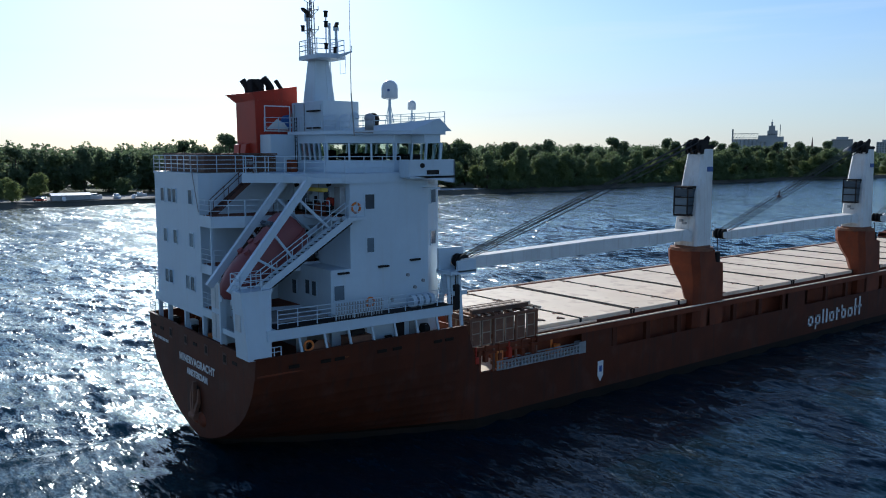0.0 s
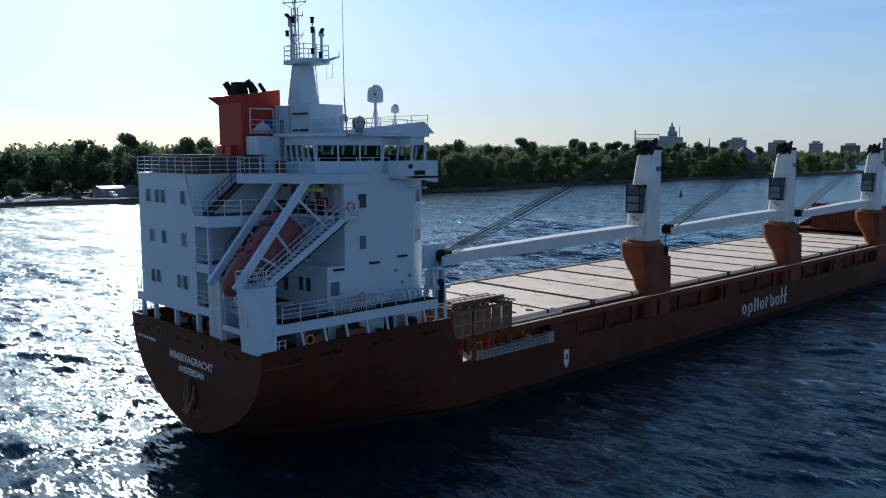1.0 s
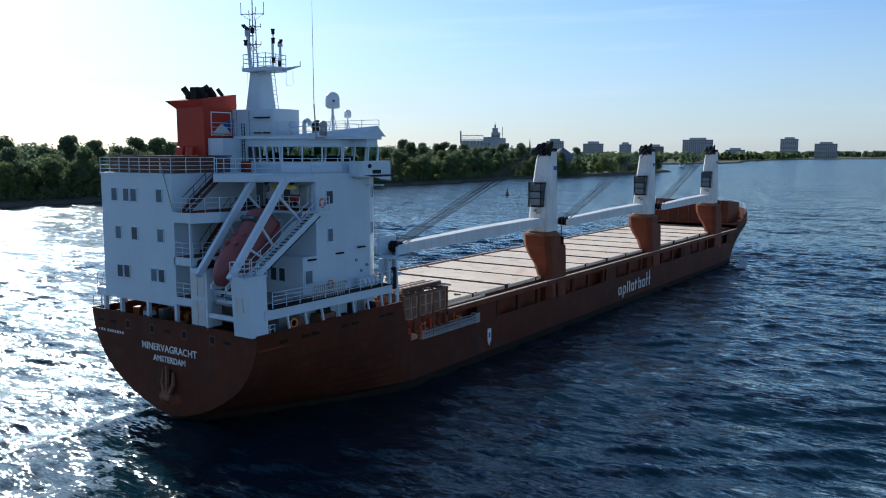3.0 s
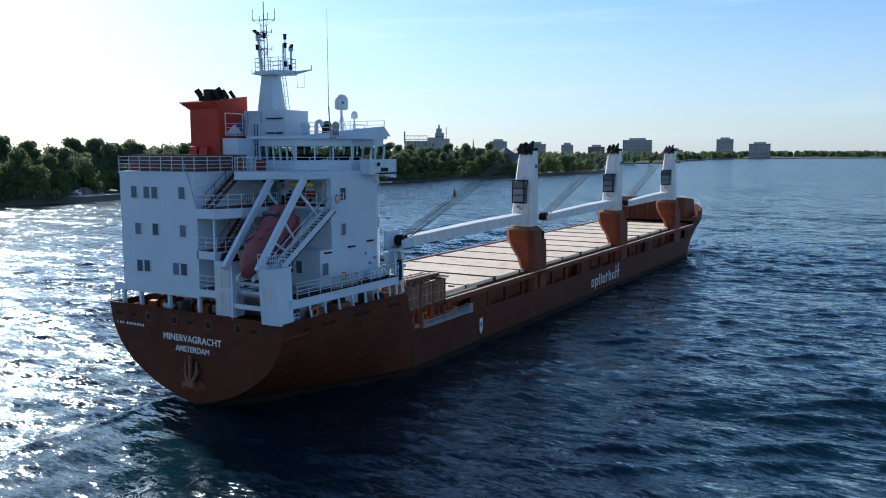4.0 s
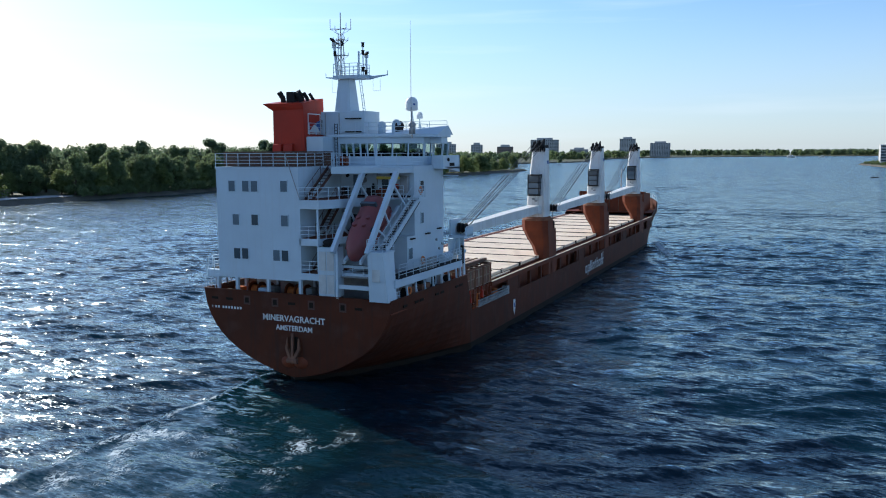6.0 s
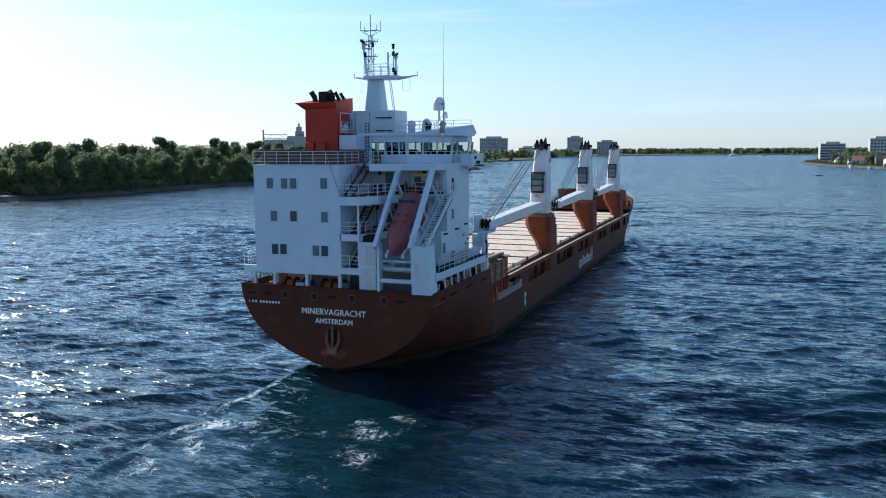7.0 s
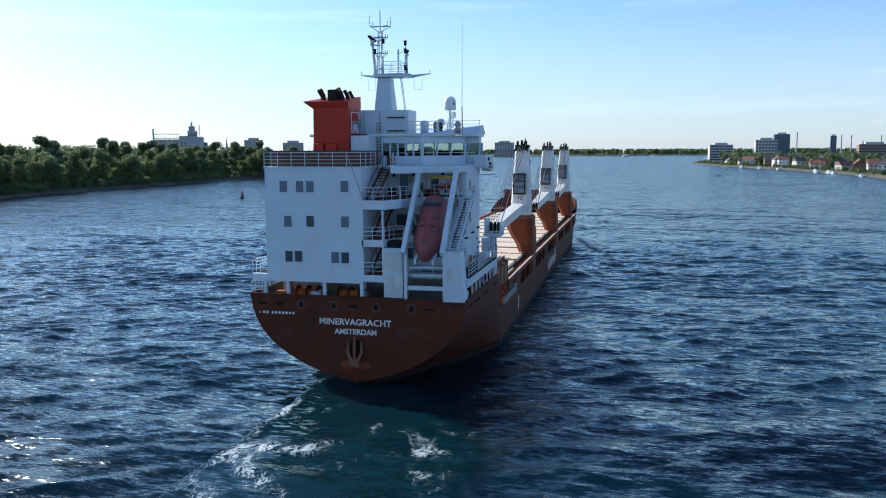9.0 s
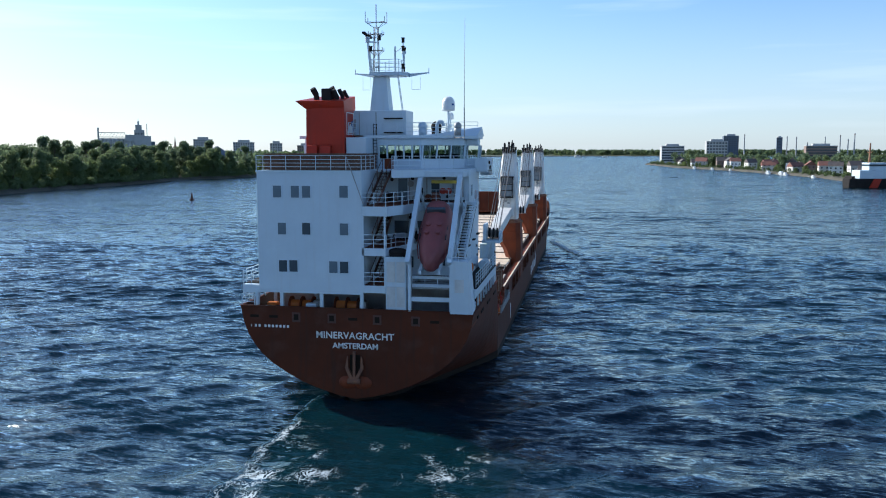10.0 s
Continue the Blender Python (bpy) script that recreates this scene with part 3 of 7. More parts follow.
# ---- deck cranes ----
def crane(y):
    """A crane on a red pedestal that leans inboard, its boom stowed aft."""
    cx, cy = 7.75, y
    bm = B()
    sections = [(3.4, 7.75, 9.44, -1.5, 2.9), (6.2, 7.6, 9.44, -1.5, 2.9), (7.6, 7.1, 9.44, -1.5, 2.9), (8.6, 6.45, 9.42, -1.6, 2.85), (9.6, 6.0, 9.40, -1.75, 2.8), (9.75, 5.95, 9.38, -1.8, 1.7), (10.6, 5.9, 9.38, -1.85, 1.5), (10.9, 5.9, 9.38, -1.85, 1.5)]
    rings = []
    for z, xa, xb, ya, yb in sections:
        c = 0.55
        rings.append([bm.verts.new((px, cy + py, z)) for px, py in ((xa + c, ya), (xb - c, ya), (xb, ya + c), (xb, yb - c), (xb - c, yb), (xa + c, yb), (xa, yb - c), (xa, ya + c))])
    for r0, r1 in zip(rings, rings[1:]):
        for i in range(8):
            bm.faces.new((r0[i], r0[(i + 1) % 8], r1[(i + 1) % 8], r1[i]))
    bm.faces.new(rings[-1])
    bm.faces.new(rings[0][::-1])
    base = part("crane", bm, RED, ship, "white deck crane on a red leaning pedestal, boom stowed aft")
    bm = B()
    rod(bm, (cx - 0.1, cy - 0.2, 10.85), (cx - 0.1, cy - 0.2, 11.12), 1.95, 24)
    rod(bm, (cx, cy - 0.2, 11.12), (cx, cy - 0.2, 11.32), 1.6, 24)
    part("slewing_ring", bm, RUST, base)
    # the housing: upright forward face, sloping aft face, cut corners
    bm = B()
    secs = [(11.32, 1.25, -1.45, 0.95), (13.2, 1.22, -1.4, 1.0), (16.0, 1.10, -1.05, 1.15), (18.6, 0.95, -0.6, 1.35), (20.1, 0.85, -0.3, 1.45)]
    rings = []
    for z, hx, ya, yb in secs:
        c = 0.22
        rings.append([bm.verts.new((cx + px, cy + py, z)) for px, py in ((-hx + c, ya), (hx - c, ya), (hx, ya + c), (hx, yb - c), (hx - c, yb), (-hx + c, yb), (-hx, yb - c), (-hx, ya + c))])
    for r0, r1 in zip(rings, rings[1:]):
        for i in range(8):
            bm.faces.new((r0[i], r0[(i + 1) % 8], r1[(i + 1) % 8], r1[i]))
    bm.faces.new(rings[-1])
    bm.faces.new(rings[0][::-1])
    part("housing", bm, CREAM, base, "white crane housing")
    # sheave block at the head
    for dx in (-0.55, 0.0, 0.55):
        bm = B()
        rod(bm, (cx + dx - 0.09, cy - 0.25, 20.35), (cx + dx + 0.09, cy - 0.25, 20.35), 0.62 if dx else 0.75, 16)
        part("sheave", bm, BLACK, base)
    bm = B()
    for dx in (-0.8, -0.28, 0.28, 0.8):
        slab(bm, [(cy - 0.6, 19.6), (cy + 1.0, 19.9), (cy + 1.45, 21.15 if dx == 0.28 else 20.35), (cy + 1.1, 21.3 if dx == 0.28 else 20.45), (cy - 0.6, 20.45)], cx + dx - 0.05, cx + dx + 0.05)
    part("head_plate", bm, BLACK, base)
    # driver's cab on the aft face
    bm = B()
    box(bm, cx - 0.88, cx + 0.68, cy - 2.1, cy - 0.9, 16.6, 16.75)
    cab = part("cab_roof", bm, BLACK, base, "dark roof of the driver's cab")
    part("cab_floor", box(B(), cx - 0.88, cx + 0.68, cy - 2.1, cy - 0.9, 14.05, 14.2), BLACK, base)
    for x in (-0.82, 0.62):
        for yy in (-2.05, -0.95):
            part("cab_post", box(B(), cx + x - 0.05, cx + x + 0.05, cy + yy - 0.05, cy + yy + 0.05, 14.2, 16.6), BLACK, base)
    for z in (15.0, 15.75):
        part("guard_bar", box(B(), cx - 0.77, cx + 0.57, cy - 2.12, cy - 2.04, z - 0.05, z + 0.05), BLACK, base)
        part("guard_bar", box(B(), cx - 0.87, cx - 0.79, cy - 2.0, cy - 1.0, z - 0.05, z + 0.05), BLACK, base)
        part("guard_bar", box(B(), cx + 0.59, cx + 0.67, cy - 2.0, cy - 1.0, z - 0.05, z + 0.05), BLACK, base)
    for x0, x1, z0, z1 in ((-0.78, 0.58, 14.25, 15.7), (-0.78, 0.58, 15.82, 16.55)):
        part("pane", box(B(), cx + x0, cx + x1, cy - 2.03, cy - 2.0, z0, z1), BLIND if z0 < 15 else PANE, base)
    part("pane", box(B(), cx + 0.6, cx + 0.63, cy - 1.95, cy - 1.0, 14.25, 16.5), PANE, base)
    part("pane", box(B(), cx - 0.83, cx - 0.80, cy - 1.95, cy - 1.0, 14.25, 16.5), PANE, base)
    bm = B()
    box(bm, cx - 0.35, cx - 0.1, cy - 1.85, cy - 1.55, 13.5, 13.75)
    box(bm, cx + 0.0, cx + 0.3, cy - 1.9, cy - 1.6, 13.3, 13.5)
    part("lamp_box", bm, GREY, base)
    bm = box(B(), cx + 0.9, cx + 1.03, cy + 0.25, cy + 1.05, 18.05, 18.5)
    part("maker_plate", bm, BLUE, base)
    # boom
    heel, tip = Vector((cx - 0.2, cy - 1.6, 12.35)), Vector((9.1, cy - 28.4, 12.15))
    bm = B()
    mid = heel.lerp(tip, 0.45)
    beam(bm, heel, mid, 1.5, 0.95, 1.3, 1.05)
    beam(bm, mid, tip, 1.3, 1.05, 0.9, 0.8)
    boom = part("boom", bm, CREAM, base, "white box-section boom")
    for dx in (-0.75, 0.75):
        part("heel_bracket", beam(B(), heel + Vector((dx * 1.2, 0.9, -0.3)), heel + Vector((dx, -1.0, 0)), 0.22, 0.9), CREAM, base)
    for dx in (-0.38, 0.0, 0.38):
        part("tip_sheave", rod(B(), tip + Vector((dx - 0.06, -0.45, 0.15)), tip + Vector((dx + 0.06, -0.45, 0.15)), 0.48, 14), BLACK, base)
    for dx in (-0.55, 0.6):
        part("tip_cheek", slab(B(), [(tip.y + 0.6, tip.z + 0.4), (tip.y - 0.9, tip.z + 0.35), (tip.y - 0.9, tip.z - 0.2), (tip.y + 0.6, tip.z - 0.4)], tip.x + dx - 0.04, tip.x + dx + 0.04), CREAM, base)
    bm = B()
    rod(bm, tip + Vector((0, -0.9, -0.2)), tip + Vector((0, -0.9, -1.6)), 0.04, 5)
    box(bm, tip.x - 0.25, tip.x + 0.25, tip.y - 1.15, tip.y - 0.65, tip.z - 3.3, tip.z - 1.5, 0.1)
    part("hook_block", bm, BLACK, base)
    head = Vector((cx, cy - 0.5, 20.6))
    for dx, dz, back in ((-0.6, 0.1, 0), (-0.35, -0.25, 0), (0.0, 0.3, 0), (0.2, -0.1, 0), (0.45, -0.45, 0.6), (0.6, 0.15, 0)):
        bm = B()
        rod(bm, head + Vector((dx, 0, dz)), tip + Vector((dx * 0.9, back, 0.45)), 0.035, 5)
        part("cable", bm, WIRE, base)
    return base


for y in (44.3, 75.3, 106.0):
    crane(y)
# cradle for the aftmost boom beside the house
cradle = part("boom_cradle", box(B(), 8.2, 9.9, 14.0, 16.2, 11.45, 11.7), WHITE, ship, "white steel boom cradle beside the house")
for yy in (14.3, 15.3):
    part("leg", beam(B(), (8.3, yy, 9.3), (8.9, yy - 0.1, 11.6), 0.3, 0.3), WHITE, cradle)
    part("leg", beam(B(), (9.25, yy + 0.15, 7.6), (9.2, yy - 0.1, 11.6), 0.2, 0.2), WHITE, cradle)
part("cheek", box(B(), 8.3, 8.5, 14.0, 16.2, 11.6, 13.2), WHITE, cradle)
part("cheek", box(B(), 9.7, 9.9, 14.6, 16.2, 11.6, 12.4), WHITE, cradle)
part("foot_plate", box(B(), 7.9, 9.3, 14.7, 15.9, 9.9, 10.2), WHITE, cradle)
part("locker", box(B(), 7.9, 9.1, 14.6, 15.2, 10.2, 11.3, 0.05), WHITE, cradle)


# ---- the aft house ----
bm = B()
box(bm, -7.95, 0.6, 0.0, 7.0, 8.93, 18.36, 0.03)
aft_block = part("aft_block", bm, WHITE, ship, "white steel aft block of the house")
bm = B()
prism(bm, [(0.6, 7.0), (7.94, 7.2), (7.94, 13.45), (7.2, 14.9), (-7.2, 14.9), (-7.94, 13.45), (-7.94, 7.0)], 12.3, 18.36)
house_ob = part("house", bm, WHITE, ship, "white steel accommodation house")
bm = B()
prism(bm, [(0.6, 5.6), (7.94, 5.7), (7.94, 13.45), (7.2, 14.9), (-7.2, 14.9), (-7.94, 13.45), (-7.94, 5.6)], 6.6, 12.3)
lower = part("lower_house", bm, WHITE, ship, "white lower tier of the house")
bm = B()
box(bm, -8.3, 0.6, 0.02, 7.0, 8.75, 8.95)
part("deck_edge", bm, WHITE, ship)


def window(parent, c, w, h, facing, pane=PANE, deep=0.05, rounded=True):
    """A framed window on a wall; facing is the way it looks out, in degrees round z from the aft (-y) face."""
    fr = B()
    t = 0.07
    box(fr, -w / 2 - t, w / 2 + t, -deep, 0.02, h / 2, h / 2 + t)
    box(fr, -w / 2 - t, w / 2 + t, -deep, 0.02, -h / 2 - t, -h / 2)
    box(fr, -w / 2 - t, -w / 2, -deep, 0.02, -h / 2, h / 2)
    box(fr, w / 2, w / 2 + t, -deep, 0.02, -h / 2, h / 2)
    ob = part("window", fr, WHITE, ship)
    ob.matrix_basis = pose(*c, 0, 0, facing)
    g = part("pane", box(B(), -w / 2, w / 2, -0.018, 0.0, -h / 2, h / 2), pane, ob)
    return g


AFT_WINDOWS = [(-6.25, 16.8, 0), (-4.78, 16.8, 0), (-3.87, 16.8, 0), (-0.82, 16.83, 0), (-5.92, 13.88, 0), (-3.91, 13.9, 1), (-0.83, 13.9, 0), (-5.89, 10.9, 1), (-5.03, 10.92, 1), (-1.74, 10.9, 0), (-0.86, 10.9, 1)]
for x, z, dark in AFT_WINDOWS:
    window(aft_block, (x, -0.01, z), 0.68, 0.92, 0, PANE if dark else BLIND)
for y, z, w, dark in ((8.7, 16.62, 0.72, 1), (8.73, 13.75, 0.55, 0), (6.3, 10.78, 0.75, 0)):
    window(house_ob if z > 12 else lower, (7.95, y, z), w, 0.95, 90, PANE if dark else BLIND)
for z in (16.8, 13.9):
    window(house_ob, (7.58, 14.18, z), 0.75, 0.9, 117, BLIND)
for y in (1.6, 4.2, 9.2, 11.6):
    for z in (16.8, 13.9, 10.9):
        window(aft_block if y < 7 else house_ob, (-7.96, y, z), 0.7, 0.92, -90, BLIND)
# grab rails, brackets and lamps on the starboard wall
for y, z in ((6.6, 12.05), (9.7, 12.25), (12.3, 12.5)):
    part("lamp_bracket", box(B(), 7.9, 8.15, y - 0.4, y + 0.4, z - 0.05, z + 0.07), BLACK, ship)
bm = B()
for y, z in ((11.7, 11.5), (12.3, 10.6), (10.4, 9.9), (13.0, 11.0)):
    rod(bm, (7.9, y, z), (8.1, y, z), 0.12, 8)
part("pipe_end", bm, GREY, ship)
# plate seams
for z in (12.4, 15.3):
    part("plate_seam", box(B(), -7.95, 0.6, -0.012, 0.0, z - 0.02, z + 0.02), WHITE, ship)
part("plate_seam", box(B(), 7.93, 7.952, 7.2, 13.4, 15.28, 15.32), WHITE, ship)

# recess beside the aft block: balcony slabs, back walls, posts, stairs
for z0, z1 in ((14.95, 15.7), (11.85, 12.45), (8.93, 9.5)):
    part("balcony_slab", prism(B(), [(0.6, 0.0), (2.45, 0.0), (3.2, 2.2), (4.3, 7.0), (0.6, 7.0)] if z0 < 14 else [(0.6, 0.0), (2.6, 0.0), (3.4, 2.0), (4.3, 7.0), (0.6, 7.0)], z0, z1), WHITE, ship)
part("balcony_slab", prism(B(), [(4.1, 5.9), (7.9, 5.9), (7.9, 7.2), (4.3, 7.0)], 15.5, 15.7), WHITE, ship)
bm = B()
for x, y, z0, z1 in ((2.4, 0.08, 8.9, 14.9), (0.66, 0.06, 9.5, 15.0)):
    box(bm, x - 0.07, x + 0.07, y - 0.06, y + 0.08, z0, z1)
part("balcony_post", bm, WHITE, ship)
for z in (15.7, 12.45, 9.5):
    railing(ship, [(0.62, 0.06, z), (2.5, 0.06, z), (3.3, 2.1, z)] if z > 13 else [(0.62, 0.06, z), (2.4, 0.06, z)], 1.05, 3, 0.95)
railing(ship, [(3.4, 2.0, 15.7), (4.1, 5.2, 15.7)], 1.05, 3, 1.2)
railing(ship, [(2.5, 0.2, 12.45), (2.9, 1.6, 12.45), (3.6, 2.0, 12.45)], 1.05, 3, 0.8)
stair(ship, (1.25, 0.6, 15.7), (1.75, 3.6, 18.4), 0.75, STAIR_RED)
stair(ship, (1.2, 2.2, 12.45), (1.9, 4.6, 15.7), 0.75, STAIR_RED)
stair(ship, (1.2, 1.6, 9.5), (1.9, 4.2, 12.45), 0.75, STAIR_RED)
# deck coating, dark to dim the recess; black strips and small fittings behind it
part("deck_coating", prism(B(), [(0.7, 0.12), (2.35, 0.12), (3.1, 2.2), (4.2, 6.85), (0.7, 6.85)], 12.45, 12.456), RED, ship)
part("deck_coating", prism(B(), [(0.7, 0.12), (2.35, 0.12), (3.1, 2.2), (4.2, 6.85), (0.7, 6.85)], 9.5, 9.506), RED, ship)
part("deck_coating", prism(B(), [(0.7, 0.12), (2.5, 0.12), (3.3, 2.1), (4.2, 6.0), (7.8, 6.0), (7.8, 7.0), (0.7, 6.85)], 15.7, 15.706), RED, ship)
for x0, x1, z in ((0.7, 4.2, 12.46), (0.7, 7.7, 15.71), (0.7, 4.2, 9.51)):
    part("deck_seam", box(B(), x0, x1, 6.86, 6.95, z, z + 0.14), BLACK, ship)
for x, z in ((1.4, 17.6), (3.2, 17.7), (4.0, 16.6), (5.9, 17.75), (6.2, 16.2), (1.1, 14.3), (3.0, 14.4), (1.2, 11.4)):
    bm = B()
    rod(bm, (x, 6.98, z), (x, 6.72, z - 0.05), 0.10, 10, 0.15)
    box(bm, x - 0.05, x + 0.05, 6.8, 6.98, z, z + 0.28)
    part("floodlight", bm, BLACK, ship)
for x, z0, z1 in ((2.9, 15.8, 18.2), (4.4, 15.8, 18.2), (0.95, 12.5, 14.8), (2.75, 12.5, 14.8), (0.95, 9.6, 11.8)):
    part("pipe", rod(B(), (x, 6.9, z0), (x, 6.9, z1), 0.045, 6), GREY, ship)
for x, z in ((3.6, 15.75), (4.9, 15.75), (1.0, 15.75), (3.3, 12.5)):
    part("gear_box", box(B(), x, x + 0.6, 6.3, 6.85, z, z + 0.75, 0.03), RED if x > 4 else BLACK, ship)
# doors and panels in the recess
for c, w, h, p in (((2.3, 6.98, 16.7), 0.8, 1.9, BLIND), ((5.1, 7.12, 16.9), 0.7, 0.9, PANE), ((6.9, 7.15, 16.9), 0.7, 0.9, BLIND), ((2.2, 6.98, 13.5), 1.3, 1.1, PANE), ((3.6, 6.98, 13.5), 1.0, 1.1, PANE), ((3.2, 5.58, 10.7), 0.6, 0.95, PANE), ((5.0, 5.62, 10.9), 0.6, 0.95, PANE), ((5.9, 5.62, 10.9), 0.6, 0.95, PANE)):
    window(house_ob if c[2] > 12 else lower, c, w, h, 0, p)
for x, z, m in ((4.5, 16.1, RED), (5.3, 16.0, BLACK), (5.75, 16.6, FUNNEL), (6.25, 16.6, FUNNEL), (3.0, 17.2, GREY), (3.4, 16.0, GREY)):
    bm = B()
    rod(bm, (x, 7.16, z), (x, 6.85, z), 0.27, 12)
    part("wall_fitting", bm, m, ship)
part("winch", box(B(), 5.0, 7.1, 5.6, 6.1, 17.3, 17.55, 0.05), YELLOW, ship, "yellow davit winch beam")
bm = box(B(), 6.7, 7.5, 6.75, 7.15, 16.1, 17.6, 0.05)
part("electric_cabinet", bm, GREY, ship)

# lifeboat davit: two sloping beams, cross-heads, legs
davit = part("davit", beam(B(), (4.2, 4.35, 18.1), (7.9, 4.35, 18.1), 0.4, 0.42), WHITE, ship, "white sloping lifeboat davit frame")
for x in (4.42, 7.66):
    part("davit_arm", beam(B(), (x, 4.4, 18.05), (x, -1.0, 11.5), 0.36, 0.44), WHITE, davit)
    part("davit_tie", beam(B(), (x, 4.4, 18.05), (x, 6.9, 18.05), 0.35, 0.35), WHITE, davit)
for x in (4.42, 7.66):
    bm = B()
    beam(bm, (x, 3.6, 17.0), (x + 0.1, 6.2, 14.6), 0.16, 0.16)
    beam(bm, (x, 1.9, 14.9), (x, 3.1, 13.4), 0.14, 0.14)
    beam(bm, (x, 0.8, 13.4), (x, 2.0, 12.7), 0.14, 0.14)
    part("brace", bm, WHITE, davit)
    bm = B()
    box(bm, x - 0.11, x + 0.11, -0.35, 0.05, 7.6, 11.8)
    part("leg", bm, WHITE, davit)
for z in (8.6, 9.55, 10.2):
    part("crossbar", box(B(), 4.5, 7.6, -0.25, -0.08, z - 0.17, z + 0.17) if z < 9 else box(B(), 4.5, 7.6, 0.5, 0.7, z - 0.12, z + 0.12), WHITE, davit)
part("boat_platform", box(B(), 4.3, 7.7, 0.4, 5.6, 9.3, 9.42), GREY, ship)
railing(ship, [(4.5, 0.42, 9.42), (7.5, 0.42, 9.42)], 0.95, 2, 1.0, mat_=BLACK)
# ladder locker
bm = B()
box(bm, 2.5, 4.12, -0.12, 1.3, 7.6, 11.8, 0.03)
locker = part("ladder_locker", bm, WHITE, ship, "white locker with pale louvred doors")
for x0 in (2.58, 3.36):
    for z0 in (7.9, 9.85):
        part("locker_door", box(B(), x0, x0 + 0.68, -0.16, -0.12, z0, z0 + 1.6, 0.02), ALU, locker)
bm = B()
ball(bm, (3.3, 0.7, 12.15), 0.55, (1.4, 1.0, 0.55))
box(bm, 2.7, 3.9, 0.3, 1.1, 11.8, 12.0)
part("covered_winch", bm, BLACK, ship, "dark canvas-covered winch", smooth=True)
# starboard quarter leg: a tapering box
bm = B()
lo = [(7.67, -0.72), (9.42, -0.72), (9.42, 0.75), (7.67, 0.75)]
hi = [(7.67, -0.95), (9.05, -0.95), (9.05, 1.0), (7.67, 1.0)]
v0 = [bm.verts.new((x, y, 7.62)) for x, y in lo]
v1 = [bm.verts.new((x, y, 11.6)) for x, y in hi]
for i in range(4):
    bm.faces.new((v0[i], v0[(i + 1) % 4], v1[(i + 1) % 4], v1[i]))
bm.faces.new(v1)
bm.faces.new(v0[::-1])
leg = part("quarter_leg", bm, WHITE, ship, "white tapering box leg on the quarter")
part("access_panel", box(B(), 8.05, 8.75, -0.90, -0.82, 9.3, 10.3), ALU, leg)
bm = B()
box(bm, 7.6, 9.1, -1.0, 1.1, 11.58, 11.7)
part("leg_platform", bm, WHITE, ship)
railing(ship, [(7.65, 1.0, 11.7), (7.65, -0.95, 11.7), (9.05, -0.95, 11.7), (9.05, 1.0, 11.7)], 1.0, 3, 0.7)
# inclined walkway beside the boat
bm = B()
for x in (7.85, 8.55):
    beam(bm, (x, 0.6, 11.6), (x, 6.9, 15.6), 0.1, 0.42)
for x in (7.85, 8.55):
    part("stair_edge", beam(B(), (x, 0.66, 11.33), (x, 6.96, 15.33), 0.13, 0.07), BLACK, ship)
walkway = part("boarding_stair", bm, WHITE, ship, "white inclined boarding stair to the lifeboat")
tread = finish(box(B(), -0.36, 0.36, -0.14, 0.14, -0.02, 0.02), "step", BLACK)
for i in range(1, 20):
    shared("step", tread, walkway, pose(8.2, 0.6 + 6.3 * i / 20, 11.65 + 4.0 * i / 20))
for x in (7.85, 8.55):
    bm = B()
    rod(bm, (x, 0.6, 12.6), (x, 6.9, 16.6), 0.03, 5)
    for i in range(7):
        p = Vector((x, 0.6, 11.65)).lerp(Vector((x, 6.9, 15.65)), i / 6)
        rod(bm, p, p + Vector((0, 0, 0.98)), 0.025, 5)
    part("handrail", bm, WHITE, walkway)
part("stair_landing", box(B(), 7.3, 8.7, 6.6, 8.0, 15.5, 15.7), WHITE, ship)
railing(ship, [(8.65, 6.7, 15.7), (8.65, 7.9, 15.7)], 1.05, 3, 0.6)
railing(ship, [(7.5, 5.95, 15.7), (4.3, 5.95, 15.7)], 1.05, 3, 1.1)


def lifebuoy(x, y, z, rz):
    bm = B()
    k, m_ = 20, 8
    vs = [[bm.verts.new(((0.3 + 0.075 * math.cos(b)) * math.cos(a), 0.075 * math.sin(b), (0.3 + 0.075 * math.cos(b)) * math.sin(a))) for b in [2 * math.pi * j / m_ for j in range(m_)]] for a in [2 * math.pi * i / k for i in range(k)]]
    for i in range(k):
        for j in range(m_):
            bm.faces.new((vs[i][j], vs[(i + 1) % k][j], vs[(i + 1) % k][(j + 1) % m_], vs[i][(j + 1) % m_]))
    ob = tagged(new("lifebuoy", finish(bm, "lifebuoy", ORANGE, True)), "orange ring lifebuoy hung on the ship's rail", "lifebuoy", "lifebuoys on the ship")
    ob.matrix_basis = pose(x, y, z, 0, 0, rz)
    return ob


LOOSE += [lifebuoy(8.52, 7.3, 16.3, 90), lifebuoy(8.06, 8.6, 9.95, 90), lifebuoy(9.30, 6.0, 7.2, 90)]

